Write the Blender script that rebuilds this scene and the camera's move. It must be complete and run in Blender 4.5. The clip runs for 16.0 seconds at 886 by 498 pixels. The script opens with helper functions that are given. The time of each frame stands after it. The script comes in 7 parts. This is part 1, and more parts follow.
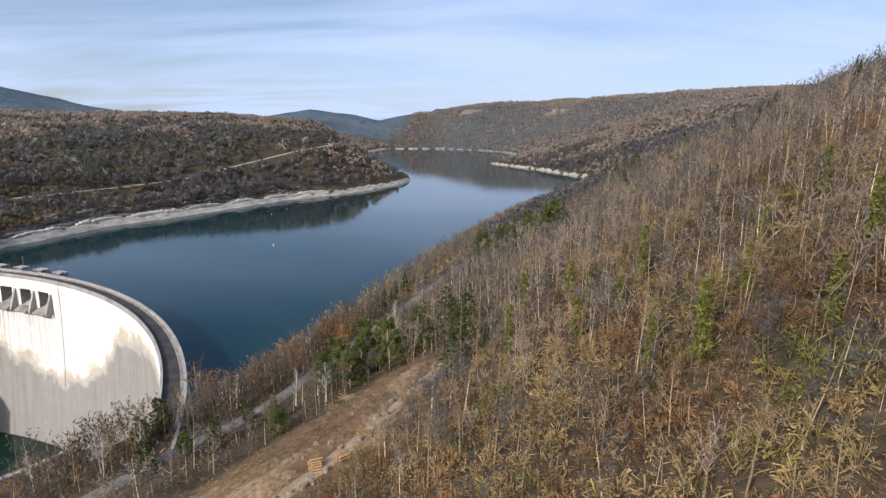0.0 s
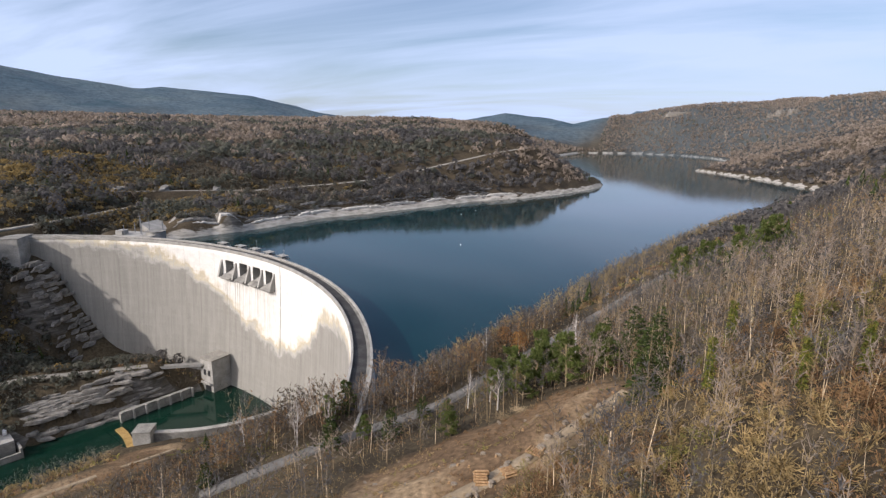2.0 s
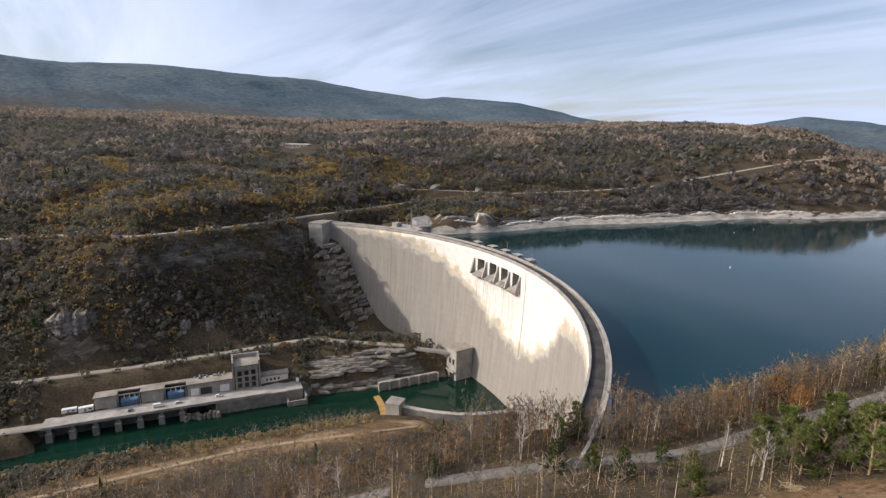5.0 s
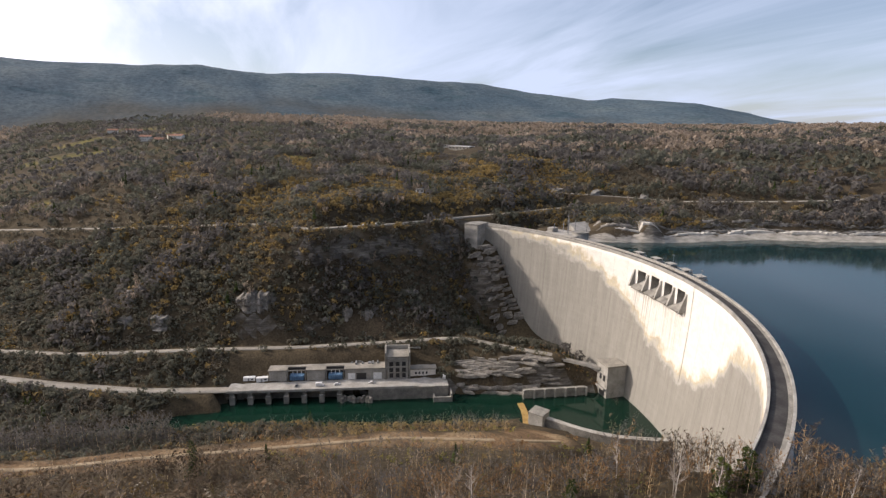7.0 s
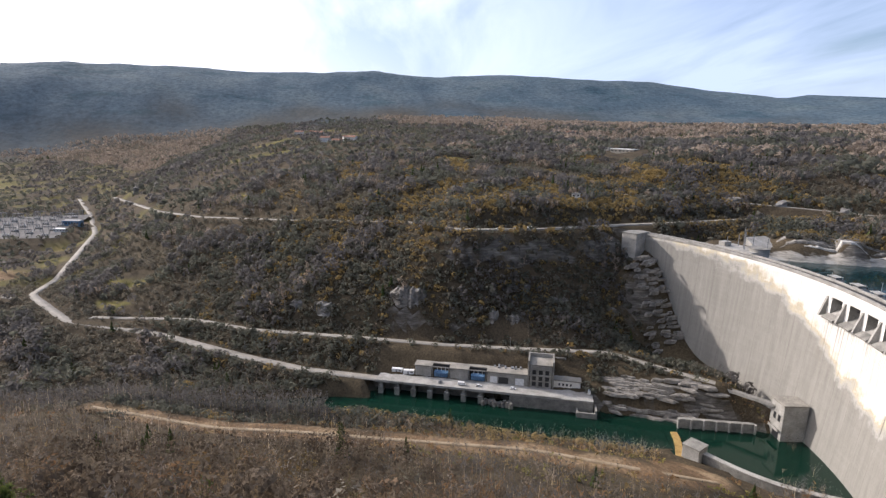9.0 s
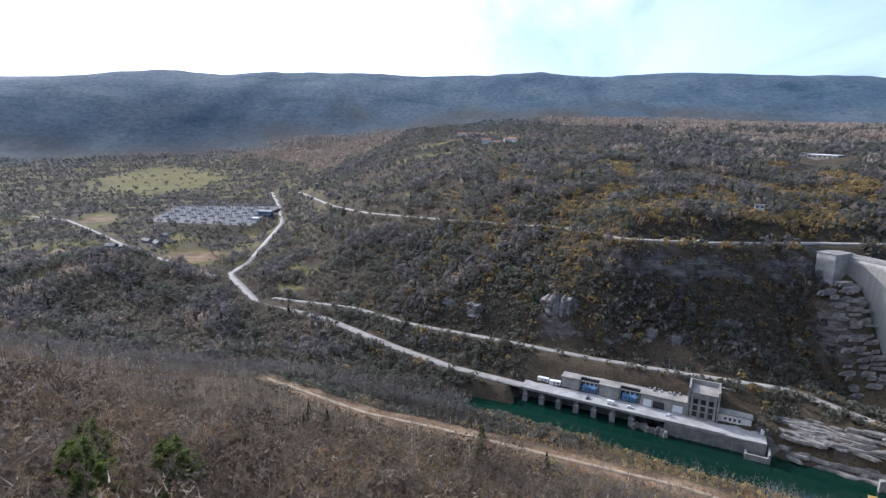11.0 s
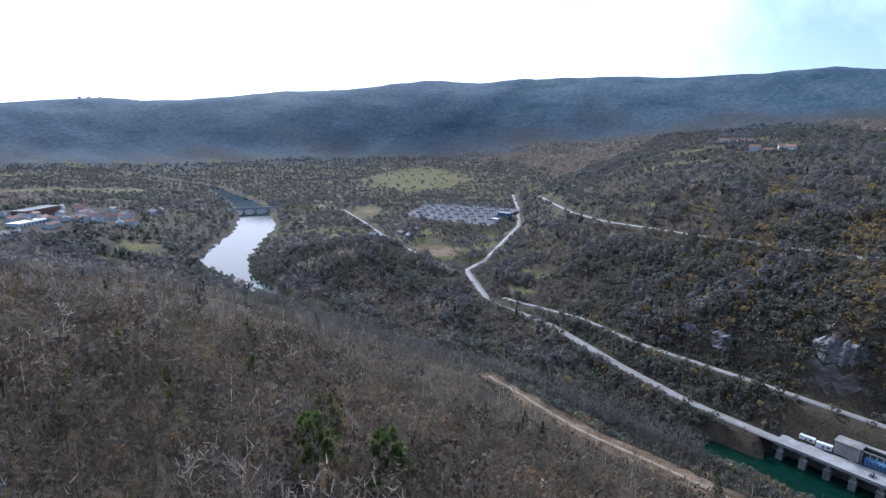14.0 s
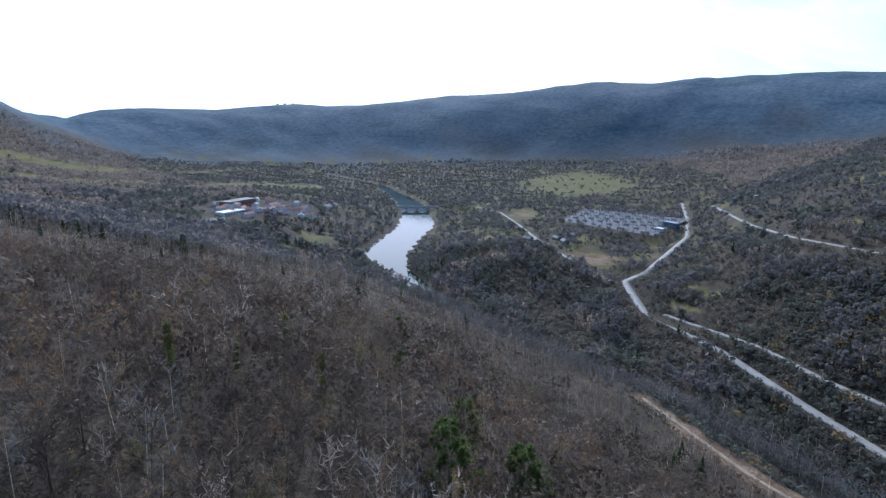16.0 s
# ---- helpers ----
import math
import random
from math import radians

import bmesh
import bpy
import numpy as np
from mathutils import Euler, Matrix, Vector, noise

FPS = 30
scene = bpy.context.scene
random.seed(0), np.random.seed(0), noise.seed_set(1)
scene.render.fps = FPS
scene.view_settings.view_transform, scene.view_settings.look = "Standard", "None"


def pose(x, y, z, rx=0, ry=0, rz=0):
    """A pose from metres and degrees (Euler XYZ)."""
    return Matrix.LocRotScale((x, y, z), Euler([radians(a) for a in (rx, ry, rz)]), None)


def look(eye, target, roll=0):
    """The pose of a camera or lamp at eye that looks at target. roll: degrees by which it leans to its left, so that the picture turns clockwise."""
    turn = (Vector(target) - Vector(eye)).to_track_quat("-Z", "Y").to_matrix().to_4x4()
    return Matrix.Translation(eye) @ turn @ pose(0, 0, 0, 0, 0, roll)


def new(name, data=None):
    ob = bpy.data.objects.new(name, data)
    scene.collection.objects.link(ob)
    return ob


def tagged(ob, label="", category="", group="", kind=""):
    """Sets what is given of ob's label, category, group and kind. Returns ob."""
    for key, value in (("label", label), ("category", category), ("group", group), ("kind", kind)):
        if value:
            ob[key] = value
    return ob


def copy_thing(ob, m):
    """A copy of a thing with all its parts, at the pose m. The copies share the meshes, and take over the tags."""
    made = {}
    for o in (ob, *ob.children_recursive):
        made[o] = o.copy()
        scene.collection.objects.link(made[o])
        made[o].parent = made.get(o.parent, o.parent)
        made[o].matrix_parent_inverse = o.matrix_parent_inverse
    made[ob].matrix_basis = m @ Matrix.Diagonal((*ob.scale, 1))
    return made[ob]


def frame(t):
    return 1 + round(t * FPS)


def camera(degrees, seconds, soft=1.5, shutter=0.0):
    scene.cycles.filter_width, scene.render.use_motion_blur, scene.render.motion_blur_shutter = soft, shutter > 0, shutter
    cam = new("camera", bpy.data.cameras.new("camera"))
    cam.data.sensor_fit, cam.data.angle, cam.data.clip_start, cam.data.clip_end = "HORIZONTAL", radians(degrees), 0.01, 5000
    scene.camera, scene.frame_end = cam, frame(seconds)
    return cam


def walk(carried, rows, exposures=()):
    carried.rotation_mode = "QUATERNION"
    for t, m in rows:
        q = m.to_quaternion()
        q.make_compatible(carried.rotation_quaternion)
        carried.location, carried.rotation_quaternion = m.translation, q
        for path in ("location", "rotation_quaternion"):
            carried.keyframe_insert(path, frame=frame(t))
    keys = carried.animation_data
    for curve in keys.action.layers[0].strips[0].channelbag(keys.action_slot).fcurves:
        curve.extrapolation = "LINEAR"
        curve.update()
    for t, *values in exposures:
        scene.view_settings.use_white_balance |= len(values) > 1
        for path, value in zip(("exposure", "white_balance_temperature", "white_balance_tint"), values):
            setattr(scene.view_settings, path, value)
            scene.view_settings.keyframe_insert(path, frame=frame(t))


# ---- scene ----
cam = camera(78.03, 16.0, soft=1.35)
PATH = [
    (0.0, pose(-0.04, -0.13, 185.53, 77.49, -0.82, 1.39)),
    (1.0, pose(-0.35, 2.82, 185.45, 77.51, -0.82, 11.61)),
    (2.0, pose(-0.88, 5.61, 185.41, 77.56, -0.82, 21.00)),
    (3.0, pose(-1.73, 8.28, 185.45, 77.62, -0.82, 29.85)),
    (4.0, pose(-2.86, 10.86, 185.36, 77.70, -0.82, 38.68)),
    (5.0, pose(-4.24, 13.38, 184.99, 77.76, -0.83, 47.44)),
    (6.0, pose(-5.98, 15.86, 184.64, 77.80, -0.83, 55.27)),
    (7.0, pose(-8.11, 18.30, 184.61, 77.80, -0.82, 64.02)),
    (8.0, pose(-10.31, 20.51, 185.00, 77.76, -0.81, 72.21)),
    (9.0, pose(-12.29, 22.28, 185.79, 77.68, -0.80, 80.35)),
    (10.0, pose(-14.39, 23.41, 186.61, 77.60, -0.79, 88.57)),
    (11.0, pose(-16.99, 23.76, 187.09, 77.59, -0.79, 96.84)),
    (12.0, pose(-19.91, 23.50, 187.17, 77.62, -0.80, 105.12)),
    (13.0, pose(-22.88, 22.85, 186.90, 77.69, -0.81, 113.39)),
    (14.0, pose(-25.58, 21.96, 186.51, 77.76, -0.82, 121.60)),
    (15.0, pose(-27.81, 20.94, 186.28, 77.80, -0.84, 129.80)),
    (16.0, pose(-29.71, 19.73, 186.32, 77.82, -0.86, 138.00)),
]
walk(cam, PATH, [(0.0, 0.10, 5750, 16), (7.0, 0.12, 6350, 17), (11.0, 0.48, 5150, 17), (13.5, 0.30, 4750, 15), (16.0, -0.02, 4550, 13)])

# ---- light ----
SUN_AZ, SUN_EL = 143.0, 31.0          # degrees, azimuth counted from +y to the left
sun_dir = Vector((-math.sin(radians(SUN_AZ)) * math.cos(radians(SUN_EL)),
                  math.cos(radians(SUN_AZ)) * math.cos(radians(SUN_EL)), math.sin(radians(SUN_EL))))
sun = new("sun", bpy.data.lights.new("sun", "SUN"))
sun.data.energy, sun.data.angle, sun.data.color = 4.2, radians(0.6), (1.0, 0.90, 0.75)
sun.matrix_world = look(sun_dir * 900, (0, 0, 0))

world = bpy.data.worlds.new("sky")
scene.world = world
world.use_nodes = True


def sky_nodes():
    nt = world.node_tree
    nt.nodes.clear()
    N, L = nt.nodes.new, nt.links.new
    out, bg = N("ShaderNodeOutputWorld"), N("ShaderNodeBackground")
    sky = N("ShaderNodeTexSky")
    sky.sky_type, sky.sun_disc = "NISHITA", False
    sky.sun_elevation, sky.sun_rotation = radians(SUN_EL), radians(-SUN_AZ)
    sky.dust_density, sky.air_density = 1.0, 1.0
    co = N("ShaderNodeTexCoord")
    sep = N("ShaderNodeSeparateXYZ")
    L(co.outputs["Generated"], sep.inputs[0])
    # high thin cloud: the direction laid on a flat layer overhead
    zz = N("ShaderNodeMath"); zz.operation = "MAXIMUM"; zz.inputs[1].default_value = 0.0
    L(sep.outputs["Z"], zz.inputs[0])
    za = N("ShaderNodeMath"); za.operation = "ADD"; za.inputs[1].default_value = 0.16
    L(zz.outputs[0], za.inputs[0])
    dx = N("ShaderNodeMath"); dx.operation = "DIVIDE"
    dy = N("ShaderNodeMath"); dy.operation = "DIVIDE"
    L(sep.outputs["X"], dx.inputs[0]); L(za.outputs[0], dx.inputs[1])
    L(sep.outputs["Y"], dy.inputs[0]); L(za.outputs[0], dy.inputs[1])
    com = N("ShaderNodeCombineXYZ")
    L(dx.outputs[0], com.inputs[0]); L(dy.outputs[0], com.inputs[1])
    mp = N("ShaderNodeMapping")
    mp.inputs["Rotation"].default_value = (0, 0, radians(28))
    mp.inputs["Scale"].default_value = (0.30, 0.85, 1)
    L(com.outputs[0], mp.inputs[0])
    n1 = N("ShaderNodeTexNoise")
    n1.inputs["Scale"].default_value, n1.inputs["Detail"].default_value = 1.3, 7
    n1.inputs["Roughness"].default_value, n1.inputs["Distortion"].default_value = 0.55, 0.5
    L(mp.outputs[0], n1.inputs[0])
    rp = N("ShaderNodeValToRGB")
    rp.color_ramp.elements[0].position, rp.color_ramp.elements[1].position = 0.36, 0.62
    L(n1.outputs[0], rp.inputs[0])
    # cloud is brighter toward the sun
    dot = N("ShaderNodeVectorMath"); dot.operation = "DOT_PRODUCT"
    L(co.outputs["Generated"], dot.inputs[0]); dot.inputs[1].default_value = sun_dir
    gl = N("ShaderNodeMapRange")
    gl.inputs["From Min"].default_value, gl.inputs["From Max"].default_value = 0.1, 0.95
    gl.inputs["To Min"].default_value, gl.inputs["To Max"].default_value = 0.0, 1.0
    L(dot.outputs["Value"], gl.inputs[0])
    pw = N("ShaderNodeMath"); pw.operation = "POWER"; pw.inputs[1].default_value = 2.0
    L(gl.outputs[0], pw.inputs[0])
    cb = N("ShaderNodeMath"); cb.operation = "MULTIPLY_ADD"
    cb.inputs[1].default_value, cb.inputs[2].default_value = 12.0, 8.0
    L(pw.outputs[0], cb.inputs[0])
    def cloud_tint(fac):
        # thin cloud is bluish away from the sun and neutral close to it
        k = N("ShaderNodeMix"); k.data_type = "RGBA"
        k.inputs["A"].default_value, k.inputs["B"].default_value = (0.78, 0.91, 1.12, 1), (1.12, 0.98, 0.84, 1)
        L(fac, k.inputs["Factor"])
        return k.outputs["Result"]
    cc = N("ShaderNodeVectorMath"); cc.operation = "SCALE"
    L(cloud_tint(pw.outputs[0]), cc.inputs[0])
    L(cb.outputs[0], cc.inputs["Scale"])
    # cover: streaks everywhere, almost closed near the sun
    cv = N("ShaderNodeMath"); cv.operation = "MULTIPLY_ADD"; cv.use_clamp = True
    cv.inputs[1].default_value = 0.78
    L(rp.outputs[0], cv.inputs[0]); 
    cv2 = N("ShaderNodeMath"); cv2.operation = "MULTIPLY"; cv2.inputs[1].default_value = 0.65
    L(pw.outputs[0], cv2.inputs[0]); 
    veil = N("ShaderNodeMapRange")
    veil.inputs["From Min"].default_value, veil.inputs["From Max"].default_value = 0.0, 0.2
    veil.inputs["To Min"].default_value, veil.inputs["To Max"].default_value = 0.42, 0.0
    L(sep.outputs["Z"], veil.inputs[0])
    cv3 = N("ShaderNodeMath"); cv3.operation = "ADD"
    L(cv2.outputs[0], cv3.inputs[0]); L(veil.outputs[0], cv3.inputs[1]); L(cv3.outputs[0], cv.inputs[2])
    mix = N("ShaderNodeMix"); mix.data_type = "RGBA"
    L(cv.outputs[0], mix.inputs["Factor"]); L(sky.outputs[0], mix.inputs["A"]); L(cc.outputs[0], mix.inputs["B"])
    L(mix.outputs["Result"], bg.inputs["Color"])
    bg.inputs["Strength"].default_value = 0.1
    L(bg.outputs[0], out.inputs[0])


sky_nodes()


# ---- materials ----
def mat(name):
    m = bpy.data.materials.new(name)
    m.use_nodes = True
    nt = m.node_tree
    return m, nt, nt.nodes["Principled BSDF"], nt.nodes.new, nt.links.new


def ramp(N, L, src, stops):
    r = N("ShaderNodeValToRGB")
    e = r.color_ramp.elements
    while len(e) < len(stops):
        e.new(0.5)
    for k, (p, c) in zip(e, stops):
        k.position, k.color = p, (*c, 1)
    L(src, r.inputs[0])
    return r.outputs[0]


def noise_tex(N, L, scale, detail=5, rough=0.55, stretch=None, coord="Object"):
    co = N("ShaderNodeTexCoord")
    src = co.outputs[coord]
    if stretch:
        mp = N("ShaderNodeMapping")
        mp.inputs["Scale"].default_value = stretch
        L(src, mp.inputs[0])
        src = mp.outputs[0]
    n = N("ShaderNodeTexNoise")
    n.inputs["Scale"].default_value, n.inputs["Detail"].default_value, n.inputs["Roughness"].default_value = scale, detail, rough
    L(src, n.inputs["Vector"])
    return n.outputs[0]


def mixc(N, L, fac, a, b, mode="MIX"):
    m = N("ShaderNodeMix"); m.data_type = "RGBA"; m.blend_type = mode
    for v, k in ((fac, "Factor"), (a, "A"), (b, "B")):
        if isinstance(v, bpy.types.NodeSocket):
            L(v, m.inputs[k])
        elif k == "Factor":
            m.inputs[k].default_value = v
        else:
            m.inputs[k].default_value = (*v, 1)
    return m.outputs["Result"]


def bump(N, L, bsdf, height, strength=0.4, dist=0.2):
    b = N("ShaderNodeBump")
    b.inputs["Strength"].default_value, b.inputs["Distance"].default_value = strength, dist
    L(height, b.inputs["Height"]); L(b.outputs[0], bsdf.inputs["Normal"])


def plain(name, c1, c2, scale=0.5, rough=0.8, metal=0.0, bumps=0.3, dist=0.05):
    """Two-scale mottled surface between two colours."""
    m, nt, b, N, L = mat(name)
    big, small = noise_tex(N, L, scale, 4), noise_tex(N, L, scale * 9, 6, 0.65)
    base = ramp(N, L, big, [(0.3, c1), (0.7, c2)])
    dark = ramp(N, L, small, [(0.3, (0.72, 0.72, 0.72)), (0.65, (1.1, 1.1, 1.1))])
    L(mixc(N, L, 1.0, base, dark, "MULTIPLY"), b.inputs["Base Color"])
    b.inputs["Roughness"].default_value, b.inputs["Metallic"].default_value = rough, metal
    if rough > 0.7:
        b.inputs["Specular IOR Level"].default_value = 0.15
    bump(N, L, b, small, bumps, dist)
    return m


def islands(name, stops, rough=0.85, objects=False, through_light=0.0, warm=True, tint=(1.12, 1.0, 0.74), trees=False):
    """A colour for each loose piece, for each object or for each tree, with fine mottling."""
    m, nt, b, N, L = mat(name)
    if trees:
        tone = N("ShaderNodeAttribute"); tone.attribute_name = "tone"
        src = tone.outputs["Fac"]
    elif objects:
        src = N("ShaderNodeObjectInfo").outputs["Random"]
    else:
        src = N("ShaderNodeNewGeometry").outputs["Random Per Island"]
    base = ramp(N, L, src, [(p, (tint[0] * r, tint[1] * g, tint[2] * b_)) for p, (r, g, b_) in stops] if warm else stops)
    small = noise_tex(N, L, 1.7, 4)
    dark = ramp(N, L, small, [(0.3, (0.7, 0.7, 0.7)), (0.7, (1.2, 1.2, 1.2))])
    if trees:
        each = ramp(N, L, N("ShaderNodeNewGeometry").outputs["Random Per Island"], [(0.0, (0.84, 0.84, 0.84)), (1.0, (1.14, 1.14, 1.14))])
        base = mixc(N, L, 1.0, base, each, "MULTIPLY")
    L(mixc(N, L, 1.0, base, dark, "MULTIPLY"), b.inputs["Base Color"])
    b.inputs["Roughness"].default_value = rough
    b.inputs["Specular IOR Level"].default_value = 0.15
    if through_light:
        tr, mx = N("ShaderNodeBsdfTranslucent"), N("ShaderNodeMixShader")
        L(b.inputs["Base Color"].links[0].from_socket, tr.inputs["Color"])
        mx.inputs[0].default_value = through_light
        L(b.outputs[0], mx.inputs[1]); L(tr.outputs[0], mx.inputs[2])
        L(mx.outputs[0], nt.nodes["Material Output"].inputs["Surface"])
    return m


def ground_material():
    m, nt, b, N, L = mat("ground")
    at = N("ShaderNodeVertexColor"); at.layer_name = "cover"
    sep = N("ShaderNodeSeparateColor"); L(at.outputs["Color"], sep.inputs[0])
    big, mid, fine = noise_tex(N, L, 0.006, 5), noise_tex(N, L, 0.05, 6, 0.6), noise_tex(N, L, 0.7, 5, 0.7)
    floor = mixc(N, L, big, ramp(N, L, mid, [(0.3, (0.045, 0.034, 0.024)), (0.7, (0.10, 0.075, 0.050))]),
                 ramp(N, L, mid, [(0.3, (0.045, 0.039, 0.024)), (0.7, (0.10, 0.080, 0.046))]))
    speck = ramp(N, L, fine, [(0.3, (0.4, 0.4, 0.4)), (0.7, (1.3, 1.3, 1.3))])
    floor = mixc(N, L, 1.0, floor, speck, "MULTIPLY")
    grass = ramp(N, L, mid, [(0.3, (0.072, 0.066, 0.020)), (0.55, (0.118, 0.104, 0.032)), (0.75, (0.20, 0.150, 0.058))])
    layers = noise_tex(N, L, 0.16, 6, 0.65, (0.5, 0.5, 3.2))
    rock = ramp(N, L, layers, [(0.3, (0.04, 0.036, 0.030)), (0.5, (0.11, 0.10, 0.085)), (0.72, (0.24, 0.225, 0.195))])
    rim = ramp(N, L, layers, [(0.28, (0.12, 0.11, 0.092)), (0.5, (0.31, 0.29, 0.25)), (0.72, (0.47, 0.44, 0.385))])
    dirt = ramp(N, L, mid, [(0.3, (0.085, 0.055, 0.032)), (0.52, (0.18, 0.12, 0.068)), (0.74, (0.34, 0.255, 0.155))])
    dirt = mixc(N, L, 1.0, dirt, speck, "MULTIPLY")
    # bare rock on steep ground, broken up by growth
    geo = N("ShaderNodeNewGeometry"); sn = N("ShaderNodeSeparateXYZ"); L(geo.outputs["True Normal"], sn.inputs[0])
    st = N("ShaderNodeMath"); st.operation = "MULTIPLY_ADD"; st.inputs[1].default_value = 0.62
    L(mid, st.inputs[0]); L(sn.outputs["Z"], st.inputs[2])
    steep = ramp(N, L, st.outputs[0], [(0.63, (1, 1, 1)), (0.72, (0, 0, 0))])
    col = mixc(N, L, steep, floor, rock)
    col = mixc(N, L, sep.outputs["Red"], col, grass)
    rg = N("ShaderNodeMath"); rg.operation = "MULTIPLY_ADD"; rg.inputs[1].default_value = 1.1
    L(layers, rg.inputs[0]); L(sep.outputs["Green"], rg.inputs[2])
    sm = N("ShaderNodeMapRange"); sm.inputs["From Min"].default_value, sm.inputs["From Max"].default_value = 1.0, 1.22
    L(rg.outputs[0], sm.inputs[0])
    col = mixc(N, L, sm.outputs[0], col, rim)
    col = mixc(N, L, sep.outputs["Blue"], col, dirt)
    # distant woods with blue haze painted into their colour: broad stands, single crowns, darker evergreen belts along
    # the slope
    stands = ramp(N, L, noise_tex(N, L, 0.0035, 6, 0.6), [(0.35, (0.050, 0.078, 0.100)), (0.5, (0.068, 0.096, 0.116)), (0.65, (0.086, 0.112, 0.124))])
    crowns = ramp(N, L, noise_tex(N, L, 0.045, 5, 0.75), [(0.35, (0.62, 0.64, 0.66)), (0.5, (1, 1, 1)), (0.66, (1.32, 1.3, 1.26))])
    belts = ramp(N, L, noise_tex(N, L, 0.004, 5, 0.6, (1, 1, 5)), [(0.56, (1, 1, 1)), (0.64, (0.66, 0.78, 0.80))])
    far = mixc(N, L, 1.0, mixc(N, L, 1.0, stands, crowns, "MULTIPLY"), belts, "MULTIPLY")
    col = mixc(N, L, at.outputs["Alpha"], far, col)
    L(col, b.inputs["Base Color"])
    b.inputs["Roughness"].default_value = 0.95
    b.inputs["Specular IOR Level"].default_value = 0.1
    bump(N, L, b, mixc(N, L, 0.5, layers, fine), 0.6, 1.2)
    return m


def water_material(name, colour, rough, size):
    m, nt, b, N, L = mat(name)
    big = noise_tex(N, L, 0.006, 4, 0.5)
    L(ramp(N, L, big, [(0.3, tuple(0.8 * c for c in colour)), (0.7, tuple(1.25 * c for c in colour))]), b.inputs["Base Color"])
    b.inputs["Roughness"].default_value, b.inputs["IOR"].default_value = rough, 1.33
    bump(N, L, b, noise_tex(N, L, size, 6, 0.65, (1, 1.8, 1)), 0.25, 0.06)
    return m


def dam_material():
    """Concrete with lift joints, run-off streaks and the grey weathering of the lower face. UV: degrees along the arch, height."""
    m, nt, b, N, L = mat("dam_concrete")
    uv = N("ShaderNodeUVMap"); uv.uv_map = "face"
    sep = N("ShaderNodeSeparateXYZ"); L(uv.outputs[0], sep.inputs[0])

    def tex(sx, sy, detail, rough):
        mp = N("ShaderNodeMapping"); mp.inputs["Scale"].default_value = (sx, sy, 1)
        L(uv.outputs[0], mp.inputs[0])
        n = N("ShaderNodeTexNoise"); n.inputs["Scale"].default_value, n.inputs["Detail"].default_value = 1.0, detail
        n.inputs["Roughness"].default_value = rough
        L(mp.outputs[0], n.inputs["Vector"])
        return n.outputs[0]

    def math1(op, a, b2, c=None):
        k = N("ShaderNodeMath"); k.operation = op
        for i, v in enumerate((a, b2, c)):
            if v is None:
                continue
            if isinstance(v, bpy.types.NodeSocket):
                L(v, k.inputs[i])
            else:
                k.inputs[i].default_value = v
        return k.outputs[0]
    u, v = sep.outputs["X"], sep.outputs["Y"]
    streak = tex(1.1, 0.018, 8, 0.72)
    cloud = tex(0.35, 0.09, 6, 0.6)
    # height up to which the face has gone grey, along the arch: high on the far flank, low at the middle, a hump on the near flank
    pts = [(0.0, 0.6), (0.12, 0.80), (0.19, 0.86), (0.25, 0.86), (0.32, 0.78), (0.355, 0.60), (0.40, 0.49), (0.46, 0.40), (0.50, 0.44), (0.55, 0.50), (0.62, 0.67), (0.69, 0.80), (0.80, 0.91), (0.88, 0.95), (1.0, 0.98)]
    edge = ramp(N, L, math1("MULTIPLY_ADD", u, 1 / 100.0, -0.2), [(p, (h, h, h)) for p, h in pts])
    lim = math1("MULTIPLY_ADD", edge, 100.0, 0.0)
    lim = math1("ADD", lim, math1("MULTIPLY_ADD", cloud, 26.0, -13.0))
    lim = math1("ADD", lim, math1("MULTIPLY_ADD", streak, 14.0, -7.0))
    grey = ramp(N, L, math1("MULTIPLY_ADD", math1("SUBTRACT", lim, v), 0.06, 0.5), [(0.2, (0, 0, 0)), (0.75, (1, 1, 1))])
    pale = ramp(N, L, tex(0.8, 0.25, 6, 0.65), [(0.3, (0.60, 0.58, 0.535)), (0.7, (0.74, 0.72, 0.67))])
    old = ramp(N, L, streak, [(0.25, (0.195, 0.185, 0.163)), (0.55, (0.265, 0.252, 0.222)), (0.8, (0.335, 0.318, 0.28))])
    col = mixc(N, L, grey, pale, old)
    tan = ramp(N, L, math1("MULTIPLY_ADD", math1("SUBTRACT", lim, v), 0.06, 0.5), [(0.05, (1, 1, 1)), (0.32, (0.80, 0.72, 0.56)), (0.6, (1, 1, 1))])
    col = mixc(N, L, 1.0, col, tan, "MULTIPLY")
    # run-off below the spillway openings
    runs = ramp(N, L, tex(3.4, 0.012, 4, 0.6), [(0.50, (0, 0, 0)), (0.62, (1, 1, 1))])
    side = ramp(N, L, math1("MULTIPLY_ADD", u, 1 / 100.0, 0.0), [(0.655, (0, 0, 0)), (0.675, (1, 1, 1)), (0.80, (1, 1, 1)), (0.82, (0, 0, 0))])
    down = ramp(N, L, math1("MULTIPLY_ADD", v, 0.01, 0.0), [(0.45, (0, 0, 0)), (0.72, (0.7, 0.7, 0.7)), (0.80, (0.8, 0.8, 0.8)), (0.805, (0, 0, 0))])
    runs = mixc(N, L, 1.0, mixc(N, L, 1.0, runs, side, "MULTIPLY"), down, "MULTIPLY")
    col = mixc(N, L, runs, col, (0.23, 0.205, 0.16))
    # pour lifts and block joints
    lift = N("ShaderNodeTexBrick")
